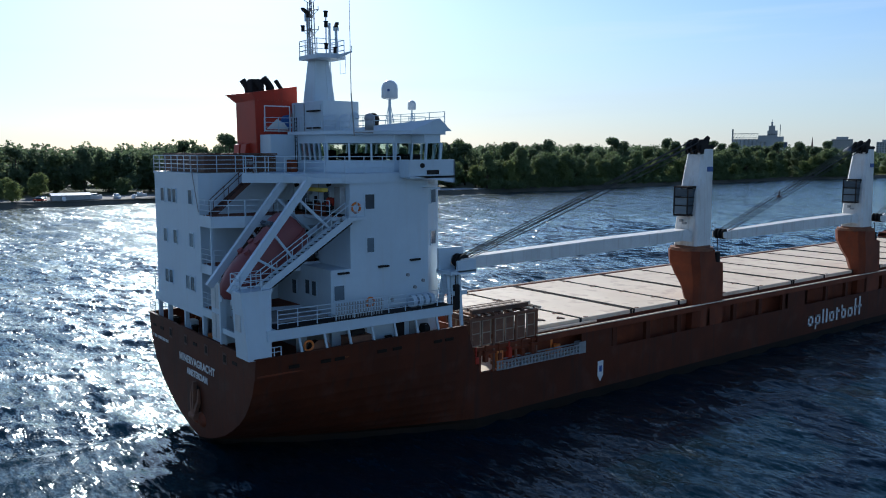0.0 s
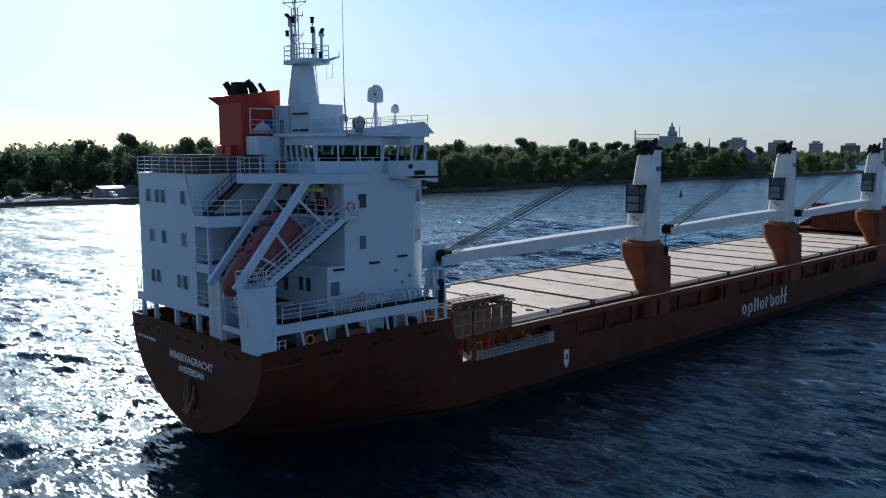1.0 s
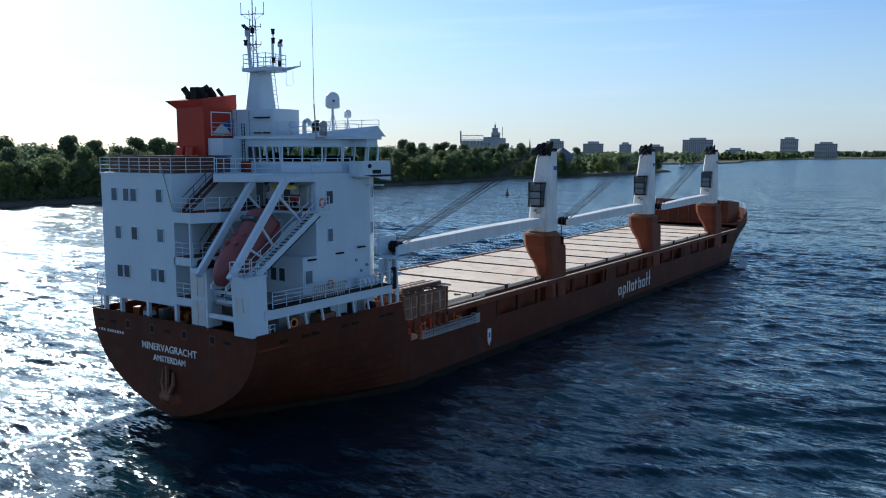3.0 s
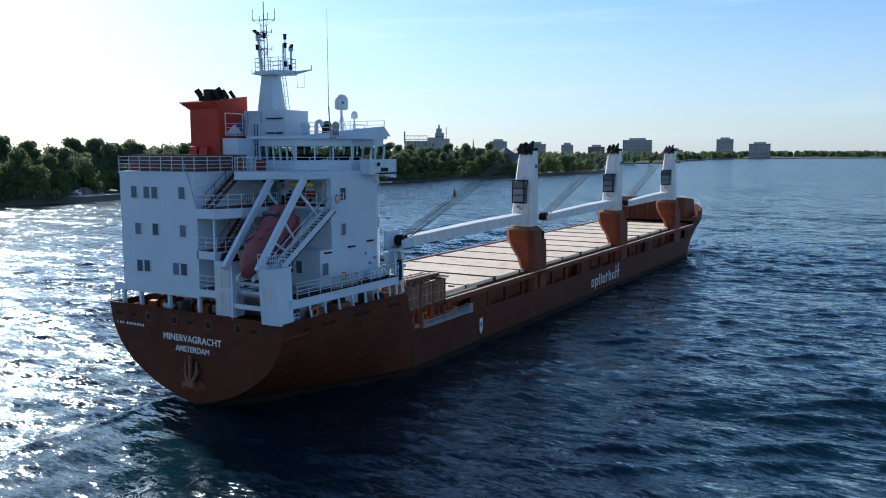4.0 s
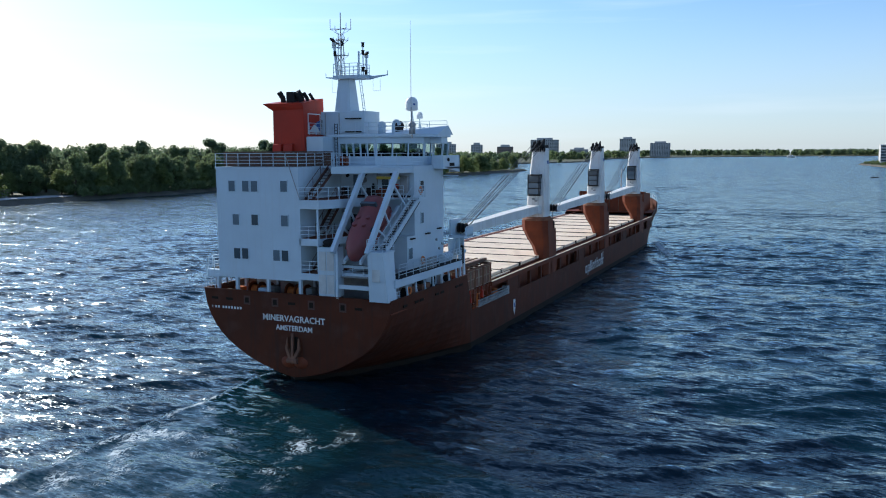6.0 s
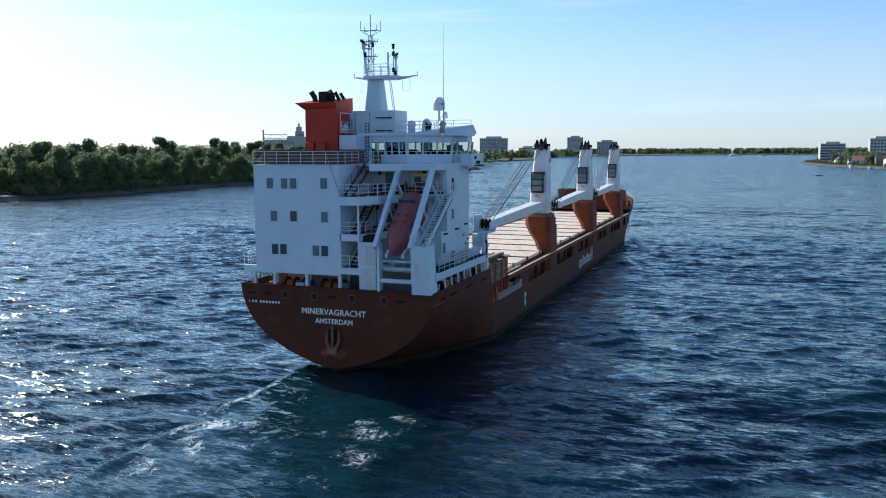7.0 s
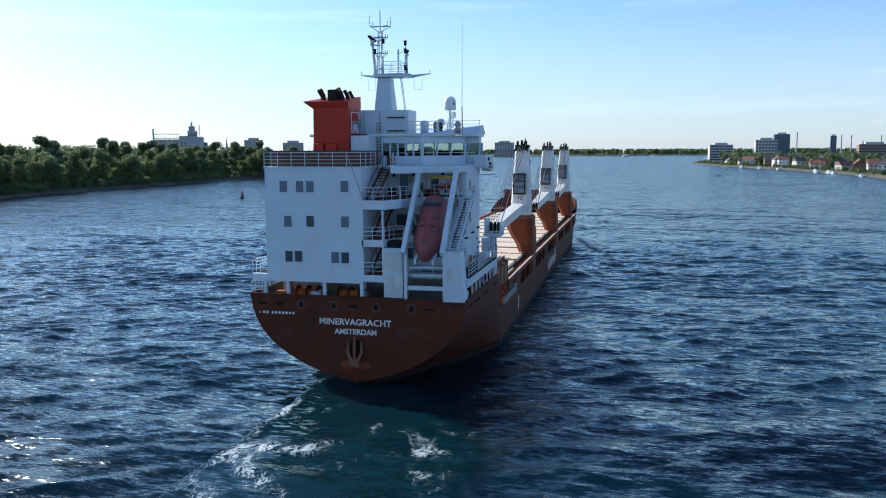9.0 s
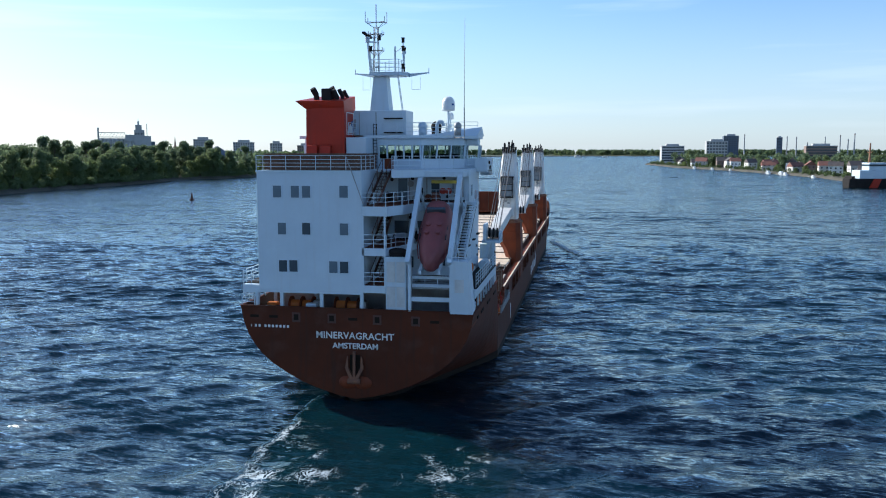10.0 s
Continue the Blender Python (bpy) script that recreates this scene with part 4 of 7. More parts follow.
# side gallery at the first tier, with slanted stays to the bulwark
for s in (1, -1):
    a = 0.5 if s > 0 else 0.2
    b = 14.5 if s > 0 else 14.0
    part("gallery_deck", box(B(), s * 7.9, s * 9.45, a, b, 8.62, 9.3, 0.03), WHITE, ship)
    part("gallery_coating", box(B(), s * 7.95, s * 9.47, a + 0.6, b - 0.1, 9.3, 9.36), BLACK, ship)
    railing(ship, [(s * 9.4, a + 0.7, 9.36), (s * 9.4, b, 9.36)], 1.1, 4, 1.35)
    if s < 0:
        railing(ship, [(-9.4, 0.25, 9.3), (-8.0, 0.25, 9.3)], 1.1, 3, 0.7)
    stay = B()
    beam(stay, (0, 0, 0), (0, 0.22, -1.05), 0.14, 0.14, up=(1, 0, 0))
    me = finish(stay, "stay", WHITE)
    for i in range(7):
        shared("stay", me, ship, pose(s * 9.36, 2.6 + i * 1.75, 8.66))
# mesh screens on the gallery rail
bm = B()
for i in range(18):
    y = 5.2 + i * 0.2
    box(bm, 9.36, 9.39, y, y + 0.07, 9.4, 10.4)
for z in (9.6, 9.9, 10.2):
    box(bm, 9.35, 9.37, 5.2, 8.8, z, z + 0.05)
part("mesh_screen", bm, GREY, ship)
bm = B()
for y in (11.5, 12.0, 12.5, 13.0):
    rod(bm, (8.6, y, 9.75), (8.6, y + 0.32, 9.75), 0.42, 14)
part("hose_reel", bm, WHITE, ship)
door_me = finish(box(B(), -0.02, 0.02, -0.38, 0.38, 0, 1.75), "door", GREY)
for y in (3.5, 8.0, 12.2):
    shared("door", door_me, lower, pose(7.97, y, 6.7))
railing(ship, [(9.35, 0.5, 7.65), (9.35, 1.4, 7.65)], 0.6, 2, 0.5)

# pillars under the aft block, port wing of the poop
bm = B()
for i, x in enumerate((-8.2, -6.12, -2.8, 0.5)):
    part("pillar", box(B(), x - 0.13, x + 0.13, 0.05, 0.32, 6.6, 8.95), WHITE, ship)
for i, x in enumerate((-8.2, -4.6, -0.6)):
    part("pillar", box(B(), x - 0.13, x + 0.13, 4.0, 4.26, 6.6, 8.95), WHITE, ship)
bm.free()
railing(ship, [(-9.35, 3.4, 7.65), (-9.35, -0.2, 7.65), (-8.3, -0.2, 7.65)], 0.95, 3, 0.8)
# mooring gear seen beneath the house
def mooring_winch(x, y):
    ob = thing("mooring_winch", "rust-red mooring winch with rope drum on the poop", "winch", "mooring winches", (x, y, 6.6))
    bm = B()
    rod(bm, (-0.9, 0, 0.75), (0.9, 0, 0.75), 0.42, 16)
    part("drum", bm, ORANGE, ob)
    for s in (-0.95, 0.0, 0.95):
        bm = B()
        rod(bm, (s - 0.05, 0, 0.75), (s + 0.05, 0, 0.75), 0.72, 18)
        part("flange", bm, RED, ob)
    part("bed", box(B(), -1.2, 1.2, -0.6, 0.6, 0, 0.35), RUST, ob)
    part("gearbox", box(B(), 1.05, 1.7, -0.45, 0.45, 0.1, 1.2, 0.08), GREY, ob)
    return ob


LOOSE += [mooring_winch(-5.2, 2.4), mooring_winch(-1.4, 2.6)]


def bollard(x, y):
    ob = thing("bollard", "dark steel twin mooring bollard on the poop", "bollard", "bollards", (x, y, 6.6))
    for s in (-0.4, 0.4):
        bm = B()
        rod(bm, (s, 0, 0), (s, 0, 0.8), 0.2, 12)
        rod(bm, (s, 0, 0.8), (s, 0, 0.9), 0.27, 12)
        part("post", bm, BLACK, ob)
    part("base_plate", box(B(), -0.8, 0.8, -0.3, 0.3, 0, 0.06), RUST, ob)
    return ob


LOOSE += [bollard(-7.2, 0.9), bollard(-3.6, 0.9), bollard(1.4, 0.9), bollard(8.5, 4.2), bollard(8.5, 10.0)]
for x, y, m in ((-3.9, 1.0, WHITE), (-8.0, 3.0, ORANGE), (-0.2, 1.0, ORANGE)):
    bm = box(B(), -0.45, 0.45, -0.3, 0.3, 0, 1.2 if m is WHITE else 0.8, 0.06)
    ob = tagged(new("deck_box", finish(bm, "deck_box", m)), "white deck locker on the poop" if m is WHITE else "orange deck box on the poop", "box", "deck boxes")
    ob.location = (x, y, 6.6)
    LOOSE.append(ob)
part("inner_bulkhead", box(B(), -7.9, 7.9, 5.3, 5.55, 6.6, 8.95), GREY, ship)

# top deck with its rim and rails
bm = B()
prism(bm, [(-8.0, -0.05), (0.65, -0.05), (0.65, 4.0), (2.43, 4.0), (2.43, 2.3), (7.98, 6.9), (7.98, 14.95), (-8.0, 14.95)], 18.3, 18.46)
part("top_deck", bm, WHITE, ship)
bm = B()
for a, b in (((2.43, 2.3), (7.98, 6.9)), ((7.98, 6.9), (7.98, 11.2))):
    beam(bm, (a[0], a[1], 18.15), (b[0], b[1], 18.15), 0.08, 0.62)
part("deck_rim", bm, WHITE, ship)
railing(ship, [(0.6, 4.0, 18.46), (0.6, 0.0, 18.46), (-7.95, 0.0, 18.46), (-7.95, 6.8, 18.46)], 1.15, 4, 1.3)
railing(ship, [(2.45, 2.4, 18.46), (2.45, 4.2, 18.46)], 1.1, 3, 0.8)
railing(ship, [(2.6, 2.5, 18.46), (7.9, 6.9, 18.46), (7.9, 11.2, 18.46)], 1.1, 3, 1.4)
# spare timber stacked on the top deck
def timber_stack():
    ob = thing("timber_stack", "dark brown timber stack covered with worn planks on the top deck", "timber", at=(-3.6, 3.2, 18.46))
    for side in (-1, 1):
        for k in range(5):
            part("board", box(B(), -3.9, 3.9, side * 2.55 - 0.06, side * 2.55 + 0.06, 0.03 + k * 0.23, 0.24 + k * 0.23), TIMBER, ob)
    for side in (-1, 1):
        for k in range(5):
            part("board", box(B(), side * 3.85 - 0.06, side * 3.85 + 0.06, -2.5, 2.5, 0.03 + k * 0.23, 0.24 + k * 0.23), TIMBER, ob)
    random.seed(5)
    for k in range(13):
        y = -2.6 + k * 0.41
        part("plank", box(B(), -3.95 + random.uniform(-0.1, 0.1), 3.95 + random.uniform(-0.2, 0.1), y, y + 0.36, 1.2, 1.26 + random.uniform(0, 0.06)), TIMBER, ob)
    return ob


LOOSE.append(timber_stack())
# bridge
BR = [(-1.0, 7.9), (3.7, 7.9), (6.9, 11.4), (6.9, 12.8), (7.9, 13.2), (7.9, 14.6), (6.0, 15.4), (-6.0, 15.4), (-7.4, 14.6), (-7.4, 10.0), (-1.0, 10.0)]
bm = B()
prism(bm, BR, 18.46, 19.28)
bridge = part("bridge", bm, WHITE, ship, "white wheelhouse with raked windows")
bm = B()
prism(bm, [(x * 1.0, y) for x, y in BR], 20.45, 21.25)
part("bridge_top", bm, WHITE, ship)
bm = B()
prism(bm, [(-1.3, 7.6), (3.9, 7.6), (8.1, 12.0), (8.1, 14.9), (6.2, 15.8), (-6.2, 15.8), (-7.8, 14.9), (-7.8, 9.7), (-1.3, 9.7)], 21.05, 21.3)
part("bridge_roof", bm, WHITE, ship)
# raised visor at the roof's front edge
bm = B()
vs = [bm.verts.new(p) for p in ((3.9, 8.2, 21.3), (7.9, 12.2, 21.3), (8.1, 14.4, 22.15), (8.15, 15.4, 21.3), (-4.0, 15.9, 21.3), (-4.0, 15.4, 21.6), (3.2, 11.5, 21.35))]
bm.faces.new((vs[0], vs[1], vs[2], vs[6]))
bm.faces.new((vs[1], vs[3], vs[2]))
bm.faces.new((vs[2], vs[3], vs[4], vs[5]))
bm.faces.new((vs[2], vs[5], vs[6]))
bm.faces.new((vs[0], vs[6], vs[5], vs[4], vs[3], vs[1]))
part("visor", bm, WHITE, ship, "white sloping visor on the wheelhouse roof")
# window mullions and panes along the wheelhouse
def glaze(a, b, n, z0=19.28, z1=20.45, pane=None, lean=0.12):
    a, b = Vector((*a, 0)), Vector((*b, 0))
    d = (b - a).normalized()
    out = Vector((d.y, -d.x, 0))
    for i in range(n + 1):
        p = a.lerp(b, i / n)
        bm = B()
        beam(bm, (p.x, p.y, z0 - 0.02), (p.x + out.x * lean, p.y + out.y * lean, z1 + 0.02), 0.16, 0.12, up=tuple(d))
        part("mullion", bm, WHITE, bridge)
    for i in range(n):
        p, q = a.lerp(b, (i + 0.04) / n), a.lerp(b, (i + 0.96) / n)
        bm = B()
        v = [bm.verts.new(c) for c in ((p.x, p.y, z0), (q.x, q.y, z0), (q.x + out.x * lean, q.y + out.y * lean, z1), (p.x + out.x * lean, p.y + out.y * lean, z1))]
        w = [bm.verts.new(x.co - out * 0.02) for x in v]
        bm.faces.new(v)
        bm.faces.new(w[::-1])
        for k in range(4):
            bm.faces.new((v[k], w[k], w[(k + 1) % 4], v[(k + 1) % 4]))
        g = part("pane", bm, pane or CLEAR, bridge)
        g.visible_shadow = False


glaze((0.0, 7.95), (3.65, 7.95), 5)
glaze((3.75, 8.0), (6.85, 11.4), 3)
glaze((6.9, 11.45), (6.9, 12.8), 1)
glaze((7.9, 13.3), (7.9, 14.5), 1)
glaze((-7.38, 14.5), (-7.38, 10.1), 3)
glaze((6.0, 15.35), (-6.0, 15.35), 8)
glaze((7.85, 14.6), (6.05, 15.38), 1)
part("bridge_wall", box(B(), -1.0, -0.1, 7.92, 8.1, 19.28, 20.45), WHITE, bridge)
part("bridge_wall", box(B(), -7.4, -1.0, 9.9, 10.0, 19.28, 20.45), WHITE, bridge)
bm = B()
box(bm, 0.5, 3.0, 11.0, 12.0, 18.5, 19.75, 0.08)
box(bm, 3.6, 6.0, 13.2, 14.3, 18.5, 19.7, 0.08)
box(bm, -4.5, 1.5, 13.6, 14.4, 18.5, 19.7, 0.08)
box(bm, 1.0, 1.6, 9.4, 10.0, 18.5, 20.0, 0.1)
part("console", bm, BLACK, bridge, "dark wheelhouse consoles and chairs")
# bridge wing: bulwark and end box
for s in (1, -1):
    bm = B()
    slab(bm, [(11.2, 18.3), (15.0, 17.75), (15.0, 19.35), (11.2, 19.35)], s * 8.9, s * 9.0)
    box(bm, s * 7.9, s * 9.0, 11.1, 11.22, 18.2, 19.35)
    box(bm, s * 7.9, s * 9.0, 14.9, 15.02, 17.75, 19.35)
    box(bm, s * 7.9, s * 9.0, 11.2, 15.0, 18.1, 18.25)
    part("bridge_wing", bm, WHITE, ship, "white bridge wing with solid bulwark")
bm = B()
box(bm, 9.0, 9.06, 12.6, 13.6, 18.35, 18.65)
part("wing_slot", bm, BLACK, ship)
bm = B()
rod(bm, (8.95, 12.2, 18.95), (9.12, 12.2, 18.95), 0.16, 10)
part("wing_lamp", bm, BLACK, ship)
bm = B()
box(bm, 6.9, 9.6, 13.0, 13.3, 17.4, 17.5)
part("wing_bracket", bm, WHITE, ship)

# roof deck over the bridge
railing(ship, [(2.9, 8.2, 21.3), (4.2, 8.4, 21.3), (5.4, 10.8, 21.3), (5.6, 15.0, 21.3)], 1.05, 3, 1.3)
railing(ship, [(-1.2, 7.8, 21.3), (2.9, 8.2, 21.3)], 1.05, 3, 1.3)
railing(ship, [(7.6, 15.2, 21.6), (-5.5, 15.6, 21.6)], 1.05, 3, 1.8)
bm = B()
box(bm, -4.2, 2.25, 8.55, 11.5, 21.3, 23.45, 0.04)
upper = part("upper_house", bm, WHITE, ship, "white upper deckhouse below the mast")
for z in (22.75, 21.55):
    part("shelf_bracket", box(B(), 0.35, 1.95, 8.25, 8.55, z - 0.05, z + 0.05), BLACK, upper)
    part("shelf_back", box(B(), 0.35, 1.95, 8.49, 8.55, z + 0.05, z + 0.45, 0.01), WHITE, upper)
for x in (-3.2, -1.9, -0.4):
    part("pipe", rod(B(), (x, 8.5, 21.35), (x, 8.5, 23.3), 0.04, 6), GREY, upper)
part("vent_grille", box(B(), -3.0, -2.2, 8.50, 8.55, 21.9, 22.7, 0.01), GREY, upper)
for x, y, m, r in ((4.4, 11.3, BLACK, 0.42), (6.6, 9.6, GREY, 0.3), (3.5, 9.6, WHITE, 0.35)):
    bm = B()
    rod(bm, (x, y, 21.3), (x, y, 22.1), r, 14)
    ball(bm, (x, y, 22.1), r * 1.15)
    part("compass_housing", bm, m, ship, smooth=True)
# bent vent pipe
bm = B()
pts = [Vector((4.8, 9.4, 21.3)), Vector((4.8, 9.4, 22.2)), Vector((4.9, 9.4, 22.45)), Vector((5.15, 9.4, 22.5)), Vector((5.35, 9.4, 22.35)), Vector((5.4, 9.4, 22.1))]
for a, b in zip(pts, pts[1:]):
    rod(bm, a, b, 0.16, 10)
part("vent_pipe", bm, WHITE, ship)
# satellite domes
def satdome(x, y, z, r, stand):
    """A radome: straight skirt, rounded top, on a stayed post."""
    bm = B()
    rod(bm, (x, y, stand), (x, y, z), r * 0.17, 8)
    for k in range(3):
        a = 2 * math.pi * k / 3 + 0.4
        rod(bm, (x + r * 0.8 * math.cos(a), y + r * 0.8 * math.sin(a), stand), (x, y, z - r * 0.3), 0.03, 5)
    ob = part("satellite_mast", bm, WHITE, ship)
    bm = B()
    outline = [(0.55, -0.1), (0.92, 0.0), (1.0, 0.15), (1.0, 1.15), (0.94, 1.5), (0.8, 1.78), (0.55, 2.02), (0.25, 2.14), (0.02, 2.17)]
    rings = [[bm.verts.new((x + r * q * math.cos(2 * math.pi * i / 22), y + r * q * math.sin(2 * math.pi * i / 22), z + r * h)) for i in range(22)] for q, h in outline]
    for r0, r1 in zip(rings, rings[1:]):
        for i in range(22):
            bm.faces.new((r0[i], r0[(i + 1) % 22], r1[(i + 1) % 22], r1[i]))
    bm.faces.new(rings[0][::-1])
    bm.faces.new(rings[-1])
    part("dome", bm, DOME, ob, "white satellite dome", smooth=True)
    return ob


d1 = satdome(5.35, 12.1, 23.55, 0.58, 21.35)
satdome(5.2, 14.1, 22.85, 0.30, 21.5)
bm = B()
box(bm, 5.62, 5.92, 11.66, 11.72, 24.0, 24.16)
part("dome_marking", bm, BLUE, d1)
bm = B()
rod(bm, (7.45, 7.9, 20.9), (7.45, 7.7, 23.6), 0.05, 6)
beam(bm, (7.45, 7.9, 21.1), (6.2, 10.2, 21.15), 0.1, 0.1)
rod(bm, (7.45, 7.7, 23.6), (7.5, 7.6, 31.0), 0.03, 5, 0.012)
part("whip_antenna", bm, GREY, ship)

# main mast
bm = B()
rings = []
for z, hx, hy in ((23.4, 0.84, 0.85), (26.4, 0.58, 0.55)):
    rings.append([bm.verts.new((-0.15 + sx * hx, 9.6 + sy * hy, z)) for sx, sy in ((-1, -1), (1, -1), (1, 1), (-1, 1))])
for i in range(4):
    bm.faces.new((rings[0][i], rings[0][(i + 1) % 4], rings[1][(i + 1) % 4], rings[1][i]))
bm.faces.new(rings[1])
bm.faces.new(rings[0][::-1])
mast = part("mast", bm, WHITE, ship, "white mast with radar platform and lattice top")
bm = B()
prism(bm, [(-0.95, 8.45), (1.7, 8.45), (2.3, 9.2), (2.3, 10.0), (1.7, 10.75), (-0.95, 10.75)], 26.42, 26.72)
part("platform", bm, WHITE, mast)
railing(ship, [(-0.9, 8.5, 26.72), (1.65, 8.5, 26.72), (1.65, 10.7, 26.72), (-0.9, 10.7, 26.72), (-0.9, 8.5, 26.72)], 1.05, 3, 0.9)
for x0, x1, x2 in ((-0.9, -1.2, -2.6), (2.2, 2.5, 4.0)):
    bm = B()
    beam(bm, (x0, 9.8, 26.5), (x2, 9.9, 26.72), 0.10, 0.30, 0.06, 0.08)
    rod(bm, (x2, 9.9, 26.65), (x2, 9.9, 27.1), 0.035, 6)
    for x in (x1, (x1 + x2) / 2):
        rod(bm, (x, 9.85, 26.45), (x, 9.85, 25.3), 0.014, 5)
    rod(bm, (x1, 9.85, 25.3), ((x1 + x2) / 2, 9.85, 25.3), 0.014, 5)
    part("yardarm", bm, WHITE, mast)
TOP_X = -0.5
bm = B()
legs = [(-0.22, 9.0), (0.22, 9.0), (-0.22, 9.45), (0.22, 9.45)]
for x, y in legs:
    rod(bm, (x, y, 26.7), (x * 0.7, 9.22 + (y - 9.22) * 0.7, 30.6), 0.04, 6)
for k in range(5):
    z = 27.2 + k * 0.72
    for (a, b) in ((0, 1), (1, 3), (3, 2), (2, 0)):
        pa, pb = legs[a], legs[b]
        rod(bm, (pa[0] * 0.85, pa[1], z), (pb[0] * 0.85, pb[1], z + (0.65 if k % 2 else 0.0)), 0.02, 5)
part("lattice", bm, GREY, mast).location.x = TOP_X
part("topmast", rod(B(), (0, 9.22, 30.4), (0, 9.22, 32.5), 0.045, 6), GREY, mast).location.x = TOP_X
for z, w in ((31.0, 0.85), (30.0, 0.6), (28.6, 0.6)):
    bm = B()
    rod(bm, (-w, 9.22 - w * 0.5, z), (w, 9.22 + w * 0.5, z), 0.035, 5)
    rod(bm, (-w, 9.22 + w * 0.5, z), (w, 9.22 - w * 0.5, z), 0.035, 5)
    part("crosstree", bm, GREY, mast).location.x = TOP_X
    for s in (-1, 1):
        for q in (-0.5, 0.5):
            part("aerial", rod(B(), (s * w, 9.22 + w * q, z - 0.05), (s * w, 9.22 + w * q, z + ((0.9 if s * q > 0 else 0.45) if z > 30.5 else 0.25)), 0.03, 6), GREY, mast).location.x = TOP_X
            part("strut", rod(B(), (s * w * 0.2, 9.22, z - 0.5), (s * w, 9.22 + w * q, z), 0.02, 5), GREY, mast).location.x = TOP_X
# navigation lamps
for x, y, z in ((1.9, 9.1, 29.4), (1.9, 9.1, 28.7), (1.9, 9.1, 27.2), (1.75, 9.9, 27.0), (-0.1, 8.8, 29.6), (-0.9, 8.8, 28.7)):
    bm = B()
    rod(bm, (x, y, z - 0.18), (x, y, z + 0.18), 0.13, 10)
    rod(bm, (x, y, z + 0.18), (x, y, z + 0.24), 0.17, 10)
    part("navigation_lamp", bm, BLACK, mast)
bm = B()
rod(bm, (1.9, 9.1, 26.7), (1.9, 9.1, 29.2), 0.05, 6)
rod(bm, (1.75, 10.0, 26.7), (1.75, 10.0, 28.4), 0.10, 8)
rod(bm, (1.0, 9.9, 26.7), (1.0, 9.9, 29.0), 0.09, 8)
rod(bm, (1.0, 9.9, 28.5), (1.9, 9.1, 28.9), 0.04, 6)
part("lamp_post", bm, WHITE, mast)
bm = B()
rod(bm, (1.75, 10.0, 28.37), (1.75, 10.0, 28.60), 0.20, 10)
part("radar_motor", bm, WHITE, mast)
SCANNERS = []
for x, y, z, half in ((1.75, 10.0, 28.72, 1.2), (-1.35, 9.4, 29.95, 1.75)):
    bm = B()
    beam(bm, (-half, 0, 0), (half, 0, 0), 0.24, 0.16)
    box(bm, -0.15, 0.15, -0.15, 0.15, -0.14, 0.0)
    sc = part("radar_scanner", bm, BLACK, mast, "dark turning bar radar scanner")
    sc.location = (x, y, z)
    SCANNERS.append(sc)
bm = B()
rod(bm, (-1.35, 9.4, 29.35), (-1.35, 9.4, 29.84), 0.20, 10)
beam(bm, (-1.35, 9.4, 29.4), (-0.5, 9.25, 29.3), 0.12, 0.12)
beam(bm, (-1.0, 9.4, 26.7), (-1.3, 9.4, 29.4), 0.24, 0.24, 0.16, 0.16)
part("radar_motor", bm, WHITE, mast)
bm = B()
for s in (-0.2, 0.2):
    rod(bm, (1.75, 9.5 + s, 23.4), (1.35, 9.5 + s, 26.4), 0.03, 5)
for k in range(9):
    z = 23.7 + k * 0.3
    rod(bm, (1.72 - k * 0.04, 9.3, z), (1.72 - k * 0.04, 9.7, z), 0.02, 5)
part("ladder", bm, WHITE, mast)

# funnel
bm = B()
rings = []
for z, xa, xb, ya, yb in ((18.46, -5.8, -2.45, 5.7, 9.0), (23.65, -5.7, -2.4, 5.6, 9.0)):
    rings.append([bm.verts.new((x, y, z + (0.5 * (y - 5.6) / 3.4 if z > 23.7 else 0))) for x, y in ((xa, ya), (xb, ya), (xb, yb), (xa, yb))])
for r0, r1 in zip(rings, rings[1:]):
    for i in range(4):
        bm.faces.new((r0[i], r0[(i + 1) % 4], r1[(i + 1) % 4], r1[i]))
bm.faces.new(rings[-1])
bm.faces.new(rings[0][::-1])
funnel = part("funnel", bm, FUNNEL, ship, "orange-red funnel casing with black exhaust pipes")
bm = B()
vs = [bm.verts.new(p) for p in ((-6.5, 5.1, 24.12), (-2.4, 5.45, 24.12), (-2.4, 9.0, 24.7), (-5.7, 9.0, 24.7), (-5.75, 5.6, 23.5), (-2.38, 5.6, 23.6), (-2.38, 9.0, 23.6), (-5.7, 9.0, 23.5))]
for q in ((0, 1, 2, 3), (4, 7, 6, 5), (0, 4, 5, 1), (1, 5, 6, 2), (2, 6, 7, 3), (3, 7, 4, 0)):
    bm.faces.new([vs[i] for i in q])
part("funnel_cap", bm, FUNNEL, funnel)
for x, y, h, r in ((-5.0, 6.3, 25.2, 0.24), (-3.3, 6.6, 25.1, 0.2), (-3.0, 7.3, 25.15, 0.17), (-2.75, 7.9, 25.1, 0.15), (-3.7, 7.4, 25.35, 0.24)):
    bm = B()
    rod(bm, (x, y, 24.1), (x, y - 0.05, h - 0.5), r, 12)
    rod(bm, (x, y - 0.05, h - 0.55), (x - 0.22, y - 0.35, h), r * 1.02, 12)
    part("exhaust_pipe", bm, BLACK, funnel)
part("exhaust_box", box(B(), -4.5, -3.7, 6.0, 7.0, 24.2, 25.2, 0.06), BLACK, funnel)
bm = B()
for x in (-5.2, -4.0):
    slab(bm, [(5.68, 18.5), (5.1, 18.5), (5.35, 20.4), (5.68, 20.5)], x - 0.45, x + 0.45)
